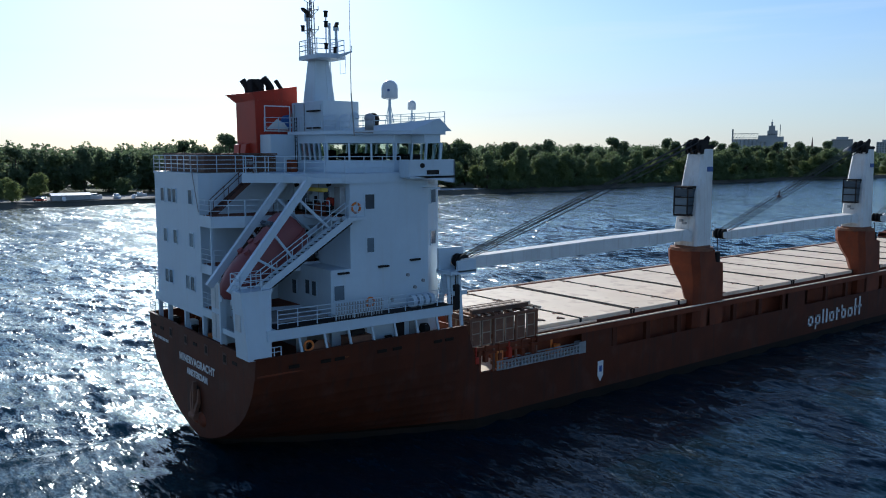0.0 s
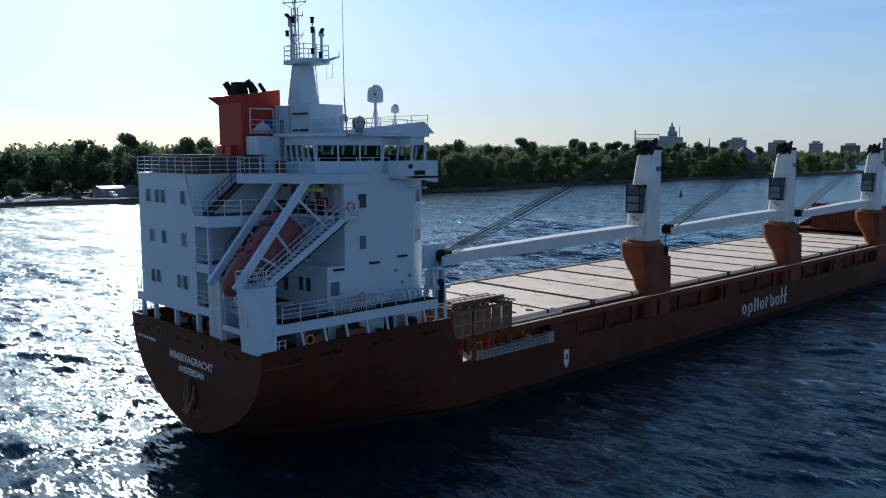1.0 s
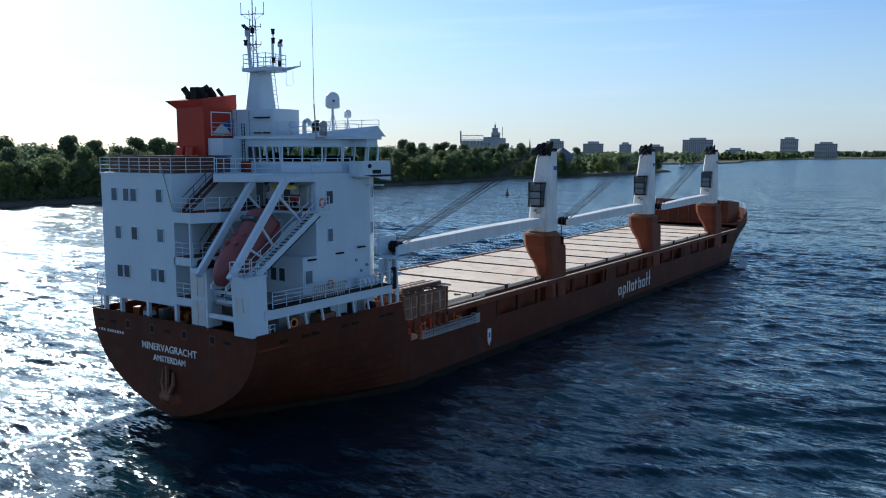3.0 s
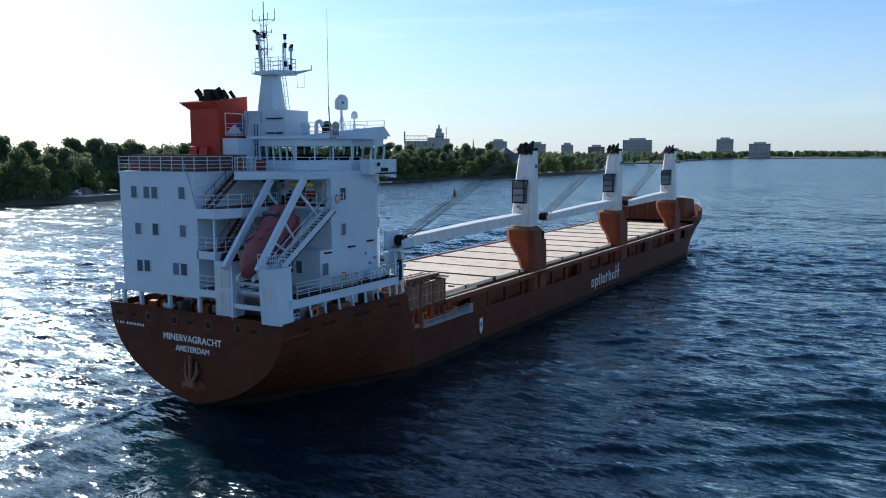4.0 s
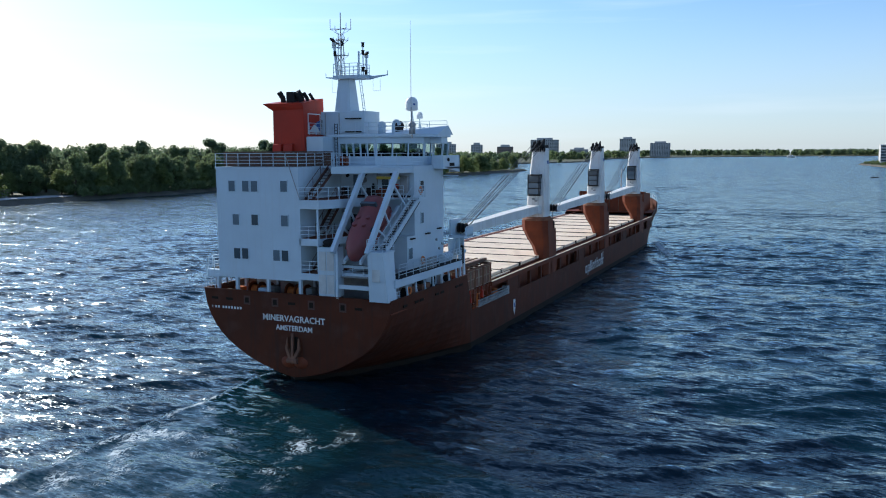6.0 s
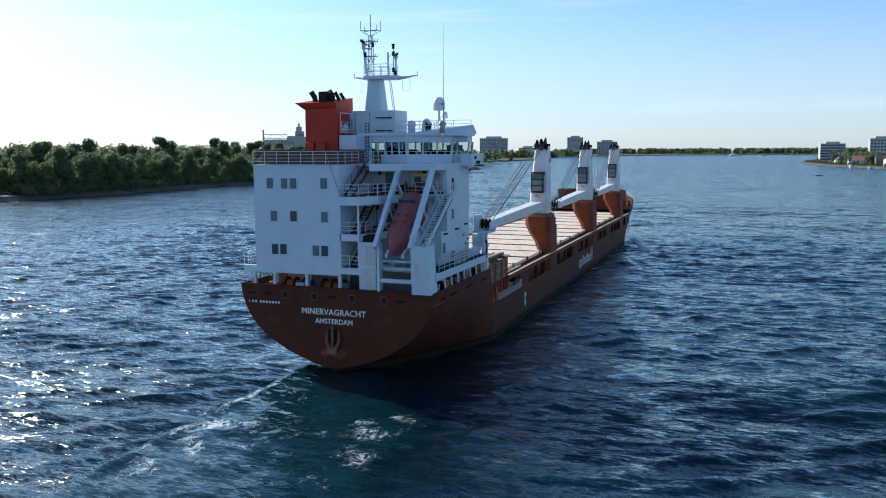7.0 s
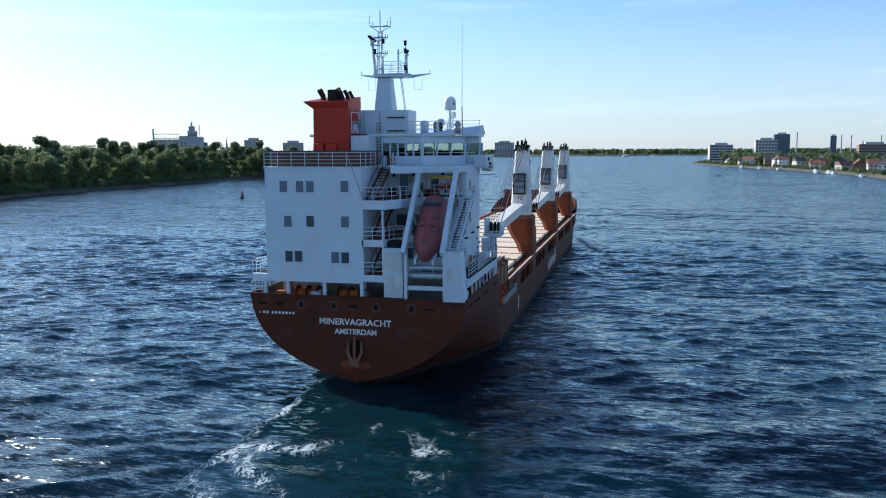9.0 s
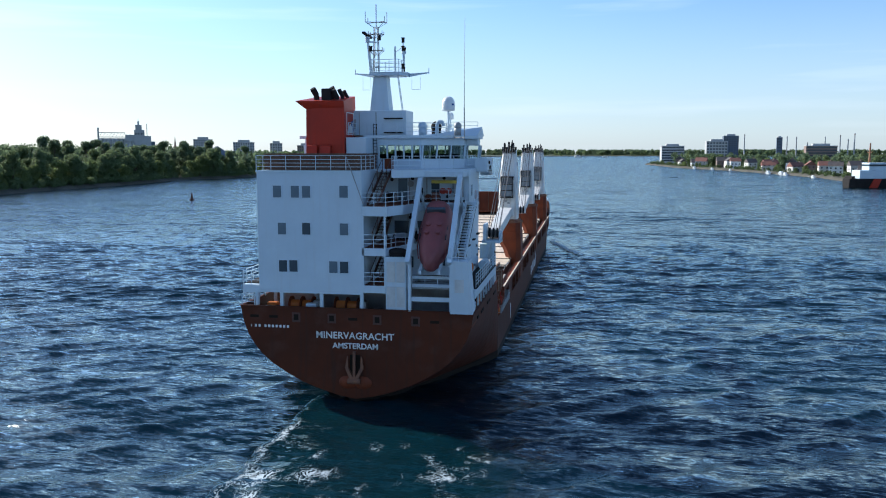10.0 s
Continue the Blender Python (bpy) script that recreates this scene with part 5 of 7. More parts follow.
part("vent_cowl", bm, FUNNEL, funnel)
# emblem plate on the funnel's starboard side
for y0_, y1_, z0_, z1_ in ((6.3, 8.4, 23.15, 23.23), (6.3, 8.4, 21.35, 21.43), (6.3, 6.38, 21.43, 23.15), (8.32, 8.4, 21.43, 23.15)):
    part("emblem_border", box(B(), -2.42, -2.36, y0_, y1_, z0_, z1_), LETTER, funnel)
part("emblem_field", slab(B(), [(7.2, 21.5), (8.3, 21.5), (8.3, 22.6), (7.8, 22.5)], -2.42, -2.37), BLUE, funnel)
part("emblem_shape", slab(B(), [(6.45, 21.5), (8.25, 21.5), (7.9, 21.95), (7.3, 22.25), (6.9, 21.9)], -2.40, -2.35), LETTER, funnel)
railing(ship, [(-2.2, 6.2, 21.3), (-2.2, 8.5, 21.3), (-1.2, 8.5, 21.3)], 1.05, 3, 1.0)
part("vent_box", box(B(), -2.35, -0.6, 5.9, 8.2, 18.46, 21.1, 0.04), WHITE, ship, "white ventilation trunk beside the funnel")
bm = B()
for x in (-0.45, -0.15):
    rod(bm, (x, 7.75, 18.46), (x, 7.75, 22.3), 0.03, 5)
for k in range(14):
    rod(bm, (-0.45, 7.75, 18.7 + k * 0.27), (-0.15, 7.75, 18.7 + k * 0.27), 0.02, 5)
part("ladder", bm, BLACK, ship)
for x, y, z, m in ((-1.6, 7.2, 18.46, RED), (1.2, 6.6, 18.46, RED), (-6.8, 6.2, 18.46, RED)):
    bm = box(B(), -0.35, 0.35, -0.25, 0.25, 0, 0.85, 0.05)
    ob = tagged(new("fire_box", finish(bm, "fire_box", m)), "red fire hose box on the top deck", "box", "fire boxes")
    ob.location = (x, y, z)
    LOOSE.append(ob)
# jib with wire at the aft corner of the top deck
bm = B()
rod(bm, (-0.6, -0.08, 19.6), (0.75, -0.1, 15.9), 0.035, 5)
part("wire_stay", bm, GREY, ship)

# ---- the lifeboat, bow down in its davit ----
def lifeboat():
    ob = thing("lifeboat", "enclosed red free-fall lifeboat hanging bow down in its davit", "lifeboat", at=(6.04, 2.0, 13.1))
    prof = [(-4.0, 0.06, 0.35), (-3.6, 0.5, 0.8), (-2.8, 0.98, 1.15), (-1.6, 1.26, 1.35), (0.0, 1.36, 1.45), (1.0, 1.36, 1.6), (1.55, 1.3, 1.85), (2.1, 1.2, 1.8), (2.45, 1.0, 1.5), (2.6, 0.75, 1.0)]
    bm = B()
    rings = []
    for y, hw, hz in prof:
        hw *= 0.93
        ring = []
        for k in range(16):
            a = 2 * math.pi * k / 16
            cx_, cz_ = math.cos(a), math.sin(a)
            ring.append(bm.verts.new((hw * math.copysign(abs(cx_) ** 0.75, cx_), y, (hz if cz_ > 0 else 0.95 * min(1, hw / 0.8)) * math.copysign(abs(cz_) ** 0.85, cz_))))
        rings.append(ring)
    for r0, r1 in zip(rings, rings[1:]):
        for i in range(16):
            bm.faces.new((r0[i], r0[(i + 1) % 16], r1[(i + 1) % 16], r1[i]))
    bm.faces.new(rings[0])
    bm.faces.new(rings[-1][::-1])
    part("shell", bm, BOAT, ob, smooth=True)
    bm = B()
    box(bm, -0.75, 0.75, 0.95, 1.25, 1.4, 1.85, 0.06)
    part("wheelhouse_window", bm, PANE, ob)
    for x, y in ((-0.45, -1.2), (0.45, -1.2), (0.45, -0.3), (-0.45, -0.3)):
        bm = B()
        rod(bm, (x, y, 1.28), (x, y, 1.5), 0.2, 12)
        part("hatch", bm, BOAT, ob)
    for s in (-1, 1):
        bm = B()
        for a, b in zip(prof[2:], prof[3:]):
            beam(bm, (s * (a[1] + 0.02), a[0], 0.1), (s * (b[1] + 0.02), b[0], 0.1), 0.08, 0.14)
        part("fender_strip", bm, BOAT, ob)
        for y in (-1.2, -0.2, 0.8):
            part("window", box(B(), s * 1.02 - 0.02, s * 1.02 + 0.02, y - 0.25, y + 0.25, 0.75, 1.0), PANE, ob)
    ob.matrix_basis = pose(6.04, 2.45, 13.35, 37, 0, 0)
    return ob


LOOSE.append(lifeboat())
part("boat_ramp", slab(B(), [(-0.6, 10.9), (6.2, 15.0), (6.2, 14.7), (-0.6, 10.6)], 5.2, 5.4), WHITE, davit)
part("boat_ramp", slab(B(), [(-0.6, 10.9), (6.2, 15.0), (6.2, 14.7), (-0.6, 10.6)], 6.7, 6.9), WHITE, davit)


# ---- cargo gear in the well aft of the hatches ----
def rack():
    ob = thing("stanchion_rack", "rusty steel rack of framed panels with loose timber on top", "rack", at=(7.9, 19.6, 3.42))
    for x in (-1.4, 1.3):
        for y in (-3.3, -1.1, 1.1, 3.2):
            part("upright", box(B(), x - 0.08, x + 0.08, y - 0.08, y + 0.08, 0, 4.6), RUST, ob)
    for z in (1.9, 2.3, 4.5):
        for x in (-1.4, 1.3):
            part("beam", box(B(), x - 0.1, x + 0.1, -3.4, 3.3, z - 0.1, z + 0.1), RED if z < 4 else RUST, ob)
        for y in (-3.3, 3.2):
            part("beam", box(B(), -1.3, 1.2, y - 0.1, y + 0.1, z - 0.1, z + 0.1), RED if z < 4 else RUST, ob)
    part("shelf", box(B(), -1.3, 1.2, -3.2, 3.1, 1.98, 2.05), RUST, ob)
    # framed panels, two to a bay on the long sides and four across the aft end
    fr = B()
    for q in (-0.42, 0.36):
        box(fr, -0.05, 0.05, q, q + 0.07, 0, 1.85)
    for z in (0.0, 0.9, 1.78):
        box(fr, -0.05, 0.05, -0.35, 0.36, z, z + 0.07)
    frame_me, sheet_me = finish(fr, "panel_frame", BUFF_PANEL), finish(box(B(), -0.015, 0.015, -0.35, 0.35, 0.05, 1.8), "panel_sheet", RUST)
    for x in (-1.25, 1.22):
        for y in (-2.75, -1.75, -0.5, 0.5, 1.65, 2.65):
            f = shared("panel_frame", frame_me, ob, pose(x, y, 2.5))
            shared("panel_sheet", sheet_me, f, Matrix.Identity(4))
    for x in (-0.9, 0.0, 0.85):
        f = shared("panel_frame", frame_me, ob, pose(x, -3.2, 2.5, 0, 0, 90))
        shared("panel_sheet", sheet_me, f, Matrix.Identity(4))
    # clamps and twist locks on the red base
    for k, y in enumerate((-2.9, -2.0, -0.7, 0.3, 1.6, 2.6)):
        bm = box(B(), 1.25, 1.62, y - 0.16, y + 0.16, 1.3, 1.8 + 0.3 * (k % 2), 0.04)
        rod(bm, (1.45, y, 1.7), (1.45, y, 2.5), 0.07, 6)
        part("clamp", bm, RED if k % 3 else FUNNEL, ob)
    random.seed(11)
    for k in range(26):
        y, x = -3.5 + k * 0.27, random.uniform(-0.25, 0.25)
        z = 4.6 + random.uniform(0, 0.1)
        part("timber", box(B(), -1.75 + x + random.uniform(0, 0.6), 1.6 + x - random.uniform(0, 0.7), y, y + random.uniform(0.1, 0.3), z, z + random.uniform(0.08, 0.2)), (TIMBER, HATCH, RUST)[k % 3], ob)
    for k in range(5):
        x = -1.2 + k * 0.55
        part("timber", box(B(), x, x + 0.16, -3.2 + random.uniform(0, 1.5), 2.6 + random.uniform(-1, 0.6), 4.86, 4.98 + 0.05 * k), HATCH if k % 2 else TIMBER, ob)
    return ob


LOOSE.append(rack())


def gangway():
    ob = thing("gangway", "aluminium gangway ladder stowed along the ship's side", "gangway", at=(9.28, 22.9, 3.95))
    for x in (-0.28, 0.28):
        for z in (0.0, 0.31, 0.62):
            part("rail", box(B(), x - 0.04, x + 0.04, -4.4, 4.4, z, z + 0.08), GREY, ob)
        web = finish(box(B(), x - 0.03, x + 0.03, -0.06, 0.06, 0.08, 0.64), "web", GREY)
        for k in range(26 if x > 0 else 0):
            shared("web", web, ob, pose(0, -4.3 + k * 0.345, 0))
    step = finish(box(B(), -0.27, 0.27, -0.12, 0.12, 0.05, 0.09), "step", ALU)
    for k in range(28):
        shared("step", step, ob, pose(0, -4.2 + k * 0.31, 0))
    part("platform", box(B(), -0.4, 0.2, 4.4, 5.2, -0.1, 0.85, 0.04), GREY, ob)
    return ob


LOOSE.append(gangway())
for x, y, z, m, w in ((6.0, 17.0, 3.42, RED, 1.0), (4.0, 18.5, 3.42, ORANGE, 0.8), (2.0, 17.4, 3.42, GREY, 1.1), (-2.0, 18.0, 3.42, GREY, 1.2), (-5.0, 17.6, 3.42, RED, 1.1), (8.4, 25.4, 3.42, ORANGE, 0.5)):
    bm = B()
    box(bm, -w, w, -0.7, 0.7, 0, 1.0, 0.08)
    rod(bm, (-w * 0.6, 0, 1.0), (-w * 0.6, 0, 1.7), 0.22, 10)
    rod(bm, (w * 0.5, 0.2, 1.0), (w * 0.5, 0.2, 1.35), 0.3, 10)
    ob = tagged(new("deck_machine", finish(bm, "deck_machine", m)), "painted deck machinery box with pipe stubs in the well", "machinery", "machinery in the well")
    ob.location = (x, y, z)
    LOOSE.append(ob)
for y in (17.0,):
    part("well_post", box(B(), 9.18, 9.42, y - 0.12, y + 0.12, 3.4, 5.6), RED, ship)
part("well_rail", box(B(), 8.9, 9.2, 15.7, 22.8, 5.35, 5.6), RED, ship)
# thin pale sheet over the red main deck
part("well_deck", box(B(), 2.2, 9.25, 15.9, 21.9, 3.425, 3.45), HATCH, ship, "pale deck sheet in the well")
part("well_pillar", box(B(), 9.0, 9.4, 18.7, 19.3, 3.45, 5.35, 0.05), ORANGE, ship, "orange crane-rest pillar in the well")
for k in range(5):
    y = 16.3 + k * 1.25
    part("pipe", rod(B(), (8.9, y, 3.7 + 0.12 * (k % 2)), (8.9, y + 1.1, 3.7 + 0.12 * (k % 2)), 0.09, 8), (ORANGE, RUST, RED)[k % 3], ship)
part("hatch_step", box(B(), 3.6, 8.6, 21.2, 22.0, 5.2, 5.75, 0.04), RED, ship)
part("pipe", rod(B(), (8.75, 22.9, 6.1), (8.75, 30.0, 6.1), 0.11, 8), HATCH, ship)


# working gear on the open poop under the side gallery
def poop_gear(name, label, category, x, y, pieces):
    ob = thing(name, label, category, "gear on the poop", (x, y, 6.6))
    for piece, bm, m in pieces:
        part(piece, bm, m, ob)
    return ob


LOOSE += [
    poop_gear("rope_winch", "dark rope winch on the poop beneath the gallery", "winch", 8.6, 4.3, (("drum", rod(B(), (-0.45, 0, 0.95), (0.45, 0, 0.95), 0.5, 16), BLACK), ("flange", rod(B(), (0.45, 0, 0.95), (0.52, 0, 0.95), 0.68, 18), RUST), ("bed", box(B(), -0.5, 0.5, -0.5, 0.5, 0, 0.45, 0.04), RUST))),
    poop_gear("pump_unit", "brown steel pump unit on the poop beneath the gallery", "pump", 8.55, 7.2, (("casing", box(B(), -0.5, 0.5, -0.9, 0.9, 0, 1.45, 0.06), RUST), ("motor", rod(B(), (0.0, -0.5, 1.6), (0.0, 0.5, 1.6), 0.28, 14), BLACK))),
    poop_gear("hose_stand", "white hose stand on the poop beneath the gallery", "hose stand", 8.6, 12.6, (("frame", box(B(), -0.3, 0.3, -0.06, 0.06, 0, 1.5, 0.02), WHITE), ("reel", rod(B(), (0.1, -0.2, 1.15), (0.1, 0.2, 1.15), 0.38, 14), BLACK))),
    lifebuoy(9.3, 3.3, 8.0, 90),
]
# solid black panel that paints the shade inside a doorway
part("door", box(B(), 7.94, 8.0, 10.6, 11.4, 6.75, 8.35, 0.02), BLACK, ship, "black panel painted as the shade in the house's open doorway")


# ---- the river ----
def axis(near0, near1, step, far0, far1, grow=1.09):
    out = list(np.arange(near0, near1, step))
    s, v = step, near1
    while v < far1:
        out.append(v)
        s *= grow
        v += s
    out.append(far1)
    s, v = step, near0
    low = []
    while v > far0:
        s *= grow
        v -= s
        low.append(max(v, far0))
    return np.array(low[::-1] + out)


def river():
    xs = axis(-75, 60, 0.36, -4900, 4900, 1.06)
    ys = axis(-40, 150, 0.36, -2500, 4900, 1.06)
    X, Y = np.meshgrid(xs, ys)
    rng = np.random.RandomState(4)
    Z = np.zeros_like(X)
    fade = np.exp(-np.maximum(0, np.hypot(np.maximum(0, np.abs(X - 8) - 100), np.maximum(0, np.abs(Y - 60) - 108)) / 60.0))
    for k in range(46):
        lam = 1.5 * (1.07 ** k) if k < 22 else rng.uniform(1.6, 5.5)
        th = rng.normal(2.1, 0.42)
        amp = 0.0085 * lam ** 0.9 * (0.7 if lam > 4 else 1.0)
        ph = rng.uniform(0, 6.28)
        Z += amp * np.sin((X * math.cos(th) + Y * math.sin(th)) * 2 * math.pi / lam + ph + 0.8 * np.sin((X * math.sin(th) - Y * math.cos(th)) * 2 * math.pi / (lam * 4.5) + ph * 3))
    # crests are sharper than troughs
    Z = 0.062 * (np.exp(0.3 * Z / Z.std()) - 1.0) / 0.3 * fade
    n, m_ = X.shape
    verts = np.stack([X, Y, Z], -1).reshape(-1, 3)
    idx = np.arange(n * m_).reshape(n, m_)
    faces = np.stack([idx[:-1, :-1], idx[:-1, 1:], idx[1:, 1:], idx[1:, :-1]], -1).reshape(-1, 4)
    me = bpy.data.meshes.new("water")
    me.from_pydata(verts.tolist(), [], faces.tolist())
    me.materials.append(WATER)
    for p in me.polygons:
        p.use_smooth = True
    return tagged(new("water", me), "choppy deep blue river water glittering in low sun", "water", kind="structure")


river()


# ---- banks ----
def dense(pts, step, jitter, seed):
    rng = random.Random(seed)
    out = []
    for a, b in zip(pts, pts[1:]):
        d = math.dist(a, b)
        k = max(1, min(60, int(d / step)))
        for i in range(k):
            f = i / k
            j = jitter if d / k < 60 else 0
            out.append((a[0] + (b[0] - a[0]) * f + rng.uniform(-j, j), a[1] + (b[1] - a[1]) * f + rng.uniform(-j, j)))
    out.append(pts[-1])
    return out


def bank(name, shore, close, label, seed):
    """Land behind a shoreline: a level sheet, and a stony slope into the water."""
    line = dense(shore, 9, 1.6, seed)
    bm = B()
    top = [bm.verts.new((x, y, 1.7)) for x, y in line + close]
    f = bm.faces.new(top)
    bmesh.ops.triangulate(bm, faces=[f])
    land = tagged(new(name, finish(bm, name, BANK)), label, "ground", kind="structure")
    bm = B()
    rows = []
    for i, (x, y) in enumerate(line):
        a, b = line[max(0, i - 1)], line[min(len(line) - 1, i + 1)]
        d = Vector((b[0] - a[0], b[1] - a[1]))
        nrm = Vector((d.y, -d.x)).normalized()
        r = random.Random(seed * 1000 + i)
        rows.append([bm.verts.new((x - nrm.x * 1.0, y - nrm.y * 1.0, 1.75 + r.uniform(0, 0.5))), bm.verts.new((x + nrm.x * 1.2, y + nrm.y * 1.2, 0.9 + r.uniform(-0.2, 0.3))), bm.verts.new((x + nrm.x * 4.2, y + nrm.y * 4.2, -0.6))])
    for r0, r1 in zip(rows, rows[1:]):
        for i in range(2):
            bm.faces.new((r0[i], r0[i + 1], r1[i + 1], r1[i]))
    tagged(new("shore", finish(bm, "shore", SANDY)), "stony muddy water's edge below the bank", "shore", kind="structure")
    return land


LEFT_SHORE = [(-275, -900), (-266, -100), (-266, 50), (-268, 85), (-250, 130), (-247, 200), (-243, 290), (-250, 350), (-250, 450), (-258, 520), (-240, 560), (-232, 640), (-228, 760), (-230, 788), (-252, 806), (-330, 900), (-390, 1050), (-400, 1220), (-350, 1400), (-345, 1500), (-400, 1700), (-420, 2000), (-420, 2300), (-260, 2620), (60, 2900), (700, 3050), (2500, 3100), (4700, 3100)]
bank("ground_west", LEFT_SHORE, [(4700, 4850), (-4800, 4850), (-4800, -900)], "low wooded river bank of grass and mud", 1)
RIGHT_SHORE = [(4600, 1500), (900, 1420), (200, 1300), (108, 1240), (98, 1213), (118, 985), (159, 858), (179, 711), (186, 619), (180, 500), (186, 400), (230, 200), (300, -200), (420, -900)]
bank("ground_east", RIGHT_SHORE, [(4600, -900)], "built-up river bank with grass", 2)


# ---- trees ----
def tree_mesh(seed, h, spread, n_leaf, leaf_size, mat_, shape="round"):
    rng = random.Random(seed)
    ob = thing("tree", "broad leafy green tree on the river bank", "tree", "trees on the bank")
    bm = B()
    rod(bm, (0, 0, -0.5), (0.1, 0, h * 0.45), h * 0.024, 7, h * 0.012)
    lumps = []
    for k in range(13):
        a = rng.uniform(0, 6.28)
        rr = spread * rng.uniform(0.15, 0.62)
        zz = h * rng.uniform(0.14, 0.86)
        taper = 1.0 - 0.55 * max(0, (zz / h - 0.45)) / 0.5
        p = Vector((math.cos(a) * rr * taper, math.sin(a) * rr * taper, zz))
        rod(bm, (0.05, 0, h * rng.uniform(0.18, 0.42)), p, h * 0.009, 5, h * 0.004)
        lumps.append((p, spread * rng.uniform(0.30, 0.48) * (0.75 + 0.25 * taper)))
    lumps.append((Vector((0, 0, h * 0.80)), spread * 0.36))
    lumps.append((Vector((0, 0, h * 0.5)), spread * 0.55))
    part("trunk", bm, BARK, ob)
    verts, faces = [], []
    for k in range(n_leaf):
        c, r = lumps[rng.randrange(len(lumps))]
        d = Vector((rng.gauss(0, 1), rng.gauss(0, 1), rng.gauss(0, 1))).normalized()
        p = c + Vector((d.x * r, d.y * r, d.z * r * 0.82)) * rng.uniform(0.62, 1.08)
        if p.z < 0.2:
            continue
        s = leaf_size * rng.uniform(0.6, 1.3)
        nrm = (d + Vector((rng.gauss(0, 0.5), rng.gauss(0, 0.5), rng.gauss(0.2, 0.5)))).normalized()
        t = nrm.orthogonal().normalized()
        t.rotate(Matrix.Rotation(rng.uniform(0, 6.28), 3, nrm))
        u = nrm.cross(t)
        i = len(verts)
        verts += [tuple(p + t * s), tuple(p + u * s * 0.7 + nrm * s * 0.2), tuple(p - t * s * 0.9), tuple(p - u * s * 0.65 - nrm * s * 0.15)]
        faces.append((i, i + 1, i + 2, i + 3))
    me = bpy.data.meshes.new("crown")
    me.from_pydata(verts, [], faces)
    me.materials.append(mat_)
    crown = new("crown", me)
    crown.parent = ob
    return ob


KINDS = [tree_mesh(21, 20, 7.5, 5200, 0.48, LEAF), tree_mesh(22, 22, 7.0, 5200, 0.48, LEAF_DARK), tree_mesh(23, 17, 8.0, 5200, 0.48, LEAF),
         tree_mesh(24, 13, 7.0, 4000, 0.44, LEAF_PALE), tree_mesh(25, 8, 5.5, 2600, 0.36, LEAF), tree_mesh(26, 24, 6.4, 5200, 0.48, LEAF_DARK), tree_mesh(27, 9, 6.0, 2800, 0.36, LEAF_PALE)]
USED = set()


def plant(kind, x, y, s=1.0, turn=0.0, base=1.6):
    m = pose(x, y, base, 0, 0, turn) @ Matrix.Diagonal((s, s, s * random.uniform(0.9, 1.1), 1))
    if kind not in USED:
        USED.add(kind)
        KINDS[kind].matrix_basis = m
        return KINDS[kind]
    ob = copy_thing(KINDS[kind], pose(x, y, base, 0, 0, turn))
    ob.scale = (s, s, s * random.uniform(0.9, 1.1))
    return ob


def shore_x(y):
    pts = [p for p in LEFT_SHORE if -200 < p[1] < 790]
    return float(np.interp(y, [p[1] for p in pts], [p[0] for p in pts]))


random.seed(77)
y = 128.0
while y < 770:
    x = shore_x(y)
    island = y > 600
    if not 186 < y < 240:
        plant(random.choice([3, 2, 4, 6, 2, 0]) if not island else random.choice([4, 6, 3, 2]), x - random.uniform(5, 11), y + random.uniform(-2, 2), random.uniform(0.8, 1.15), random.uniform(0, 360))
    if random.random() < (0.95 if not island else 0.5):
        plant(random.choice([0, 1, 2, 2, 3]), x - random.uniform(16, 26), y + random.uniform(-3, 3), random.uniform(0.8, 1.05) * (0.8 if island else 1), random.uniform(0, 360))
    if random.random() < 0.9 and y < 610:
        plant(random.choice([0, 1, 5, 1]), x - random.uniform(32, 52), y + random.uniform(-4, 4), random.uniform(1.0, 1.22), random.uniform(0, 360))
    y += random.uniform(5.2, 7.6) * (1.5 if island else 1)
y = -20.0
while y < 130:
    if not 86 < y < 100:
        plant(random.choice([0, 1, 2, 5]), -308 - random.uniform(0, 30), y, random.uniform(0.85, 1.1), random.uniform(0, 360))
    if random.random() < 0.35:
        plant(random.choice([3, 4, 6]), -290 - random.uniform(0, 10), y + 3, random.uniform(0.7, 1.0), random.uniform(0, 360))
    y += random.uniform(8, 12)
for kind, x, y, s in ((6, -262, 196, 1.1), (3, -276, 214, 1.0), (0, -285, 232, 1.0), (1, -292, 205, 1.0), (5, -244, 606, 1.0), (5, -243, 770, 0.8), (4, -300, 84, 1.0), (6, -274, 38, 0.8)):
    plant(kind, x, y, s, 40 * s)


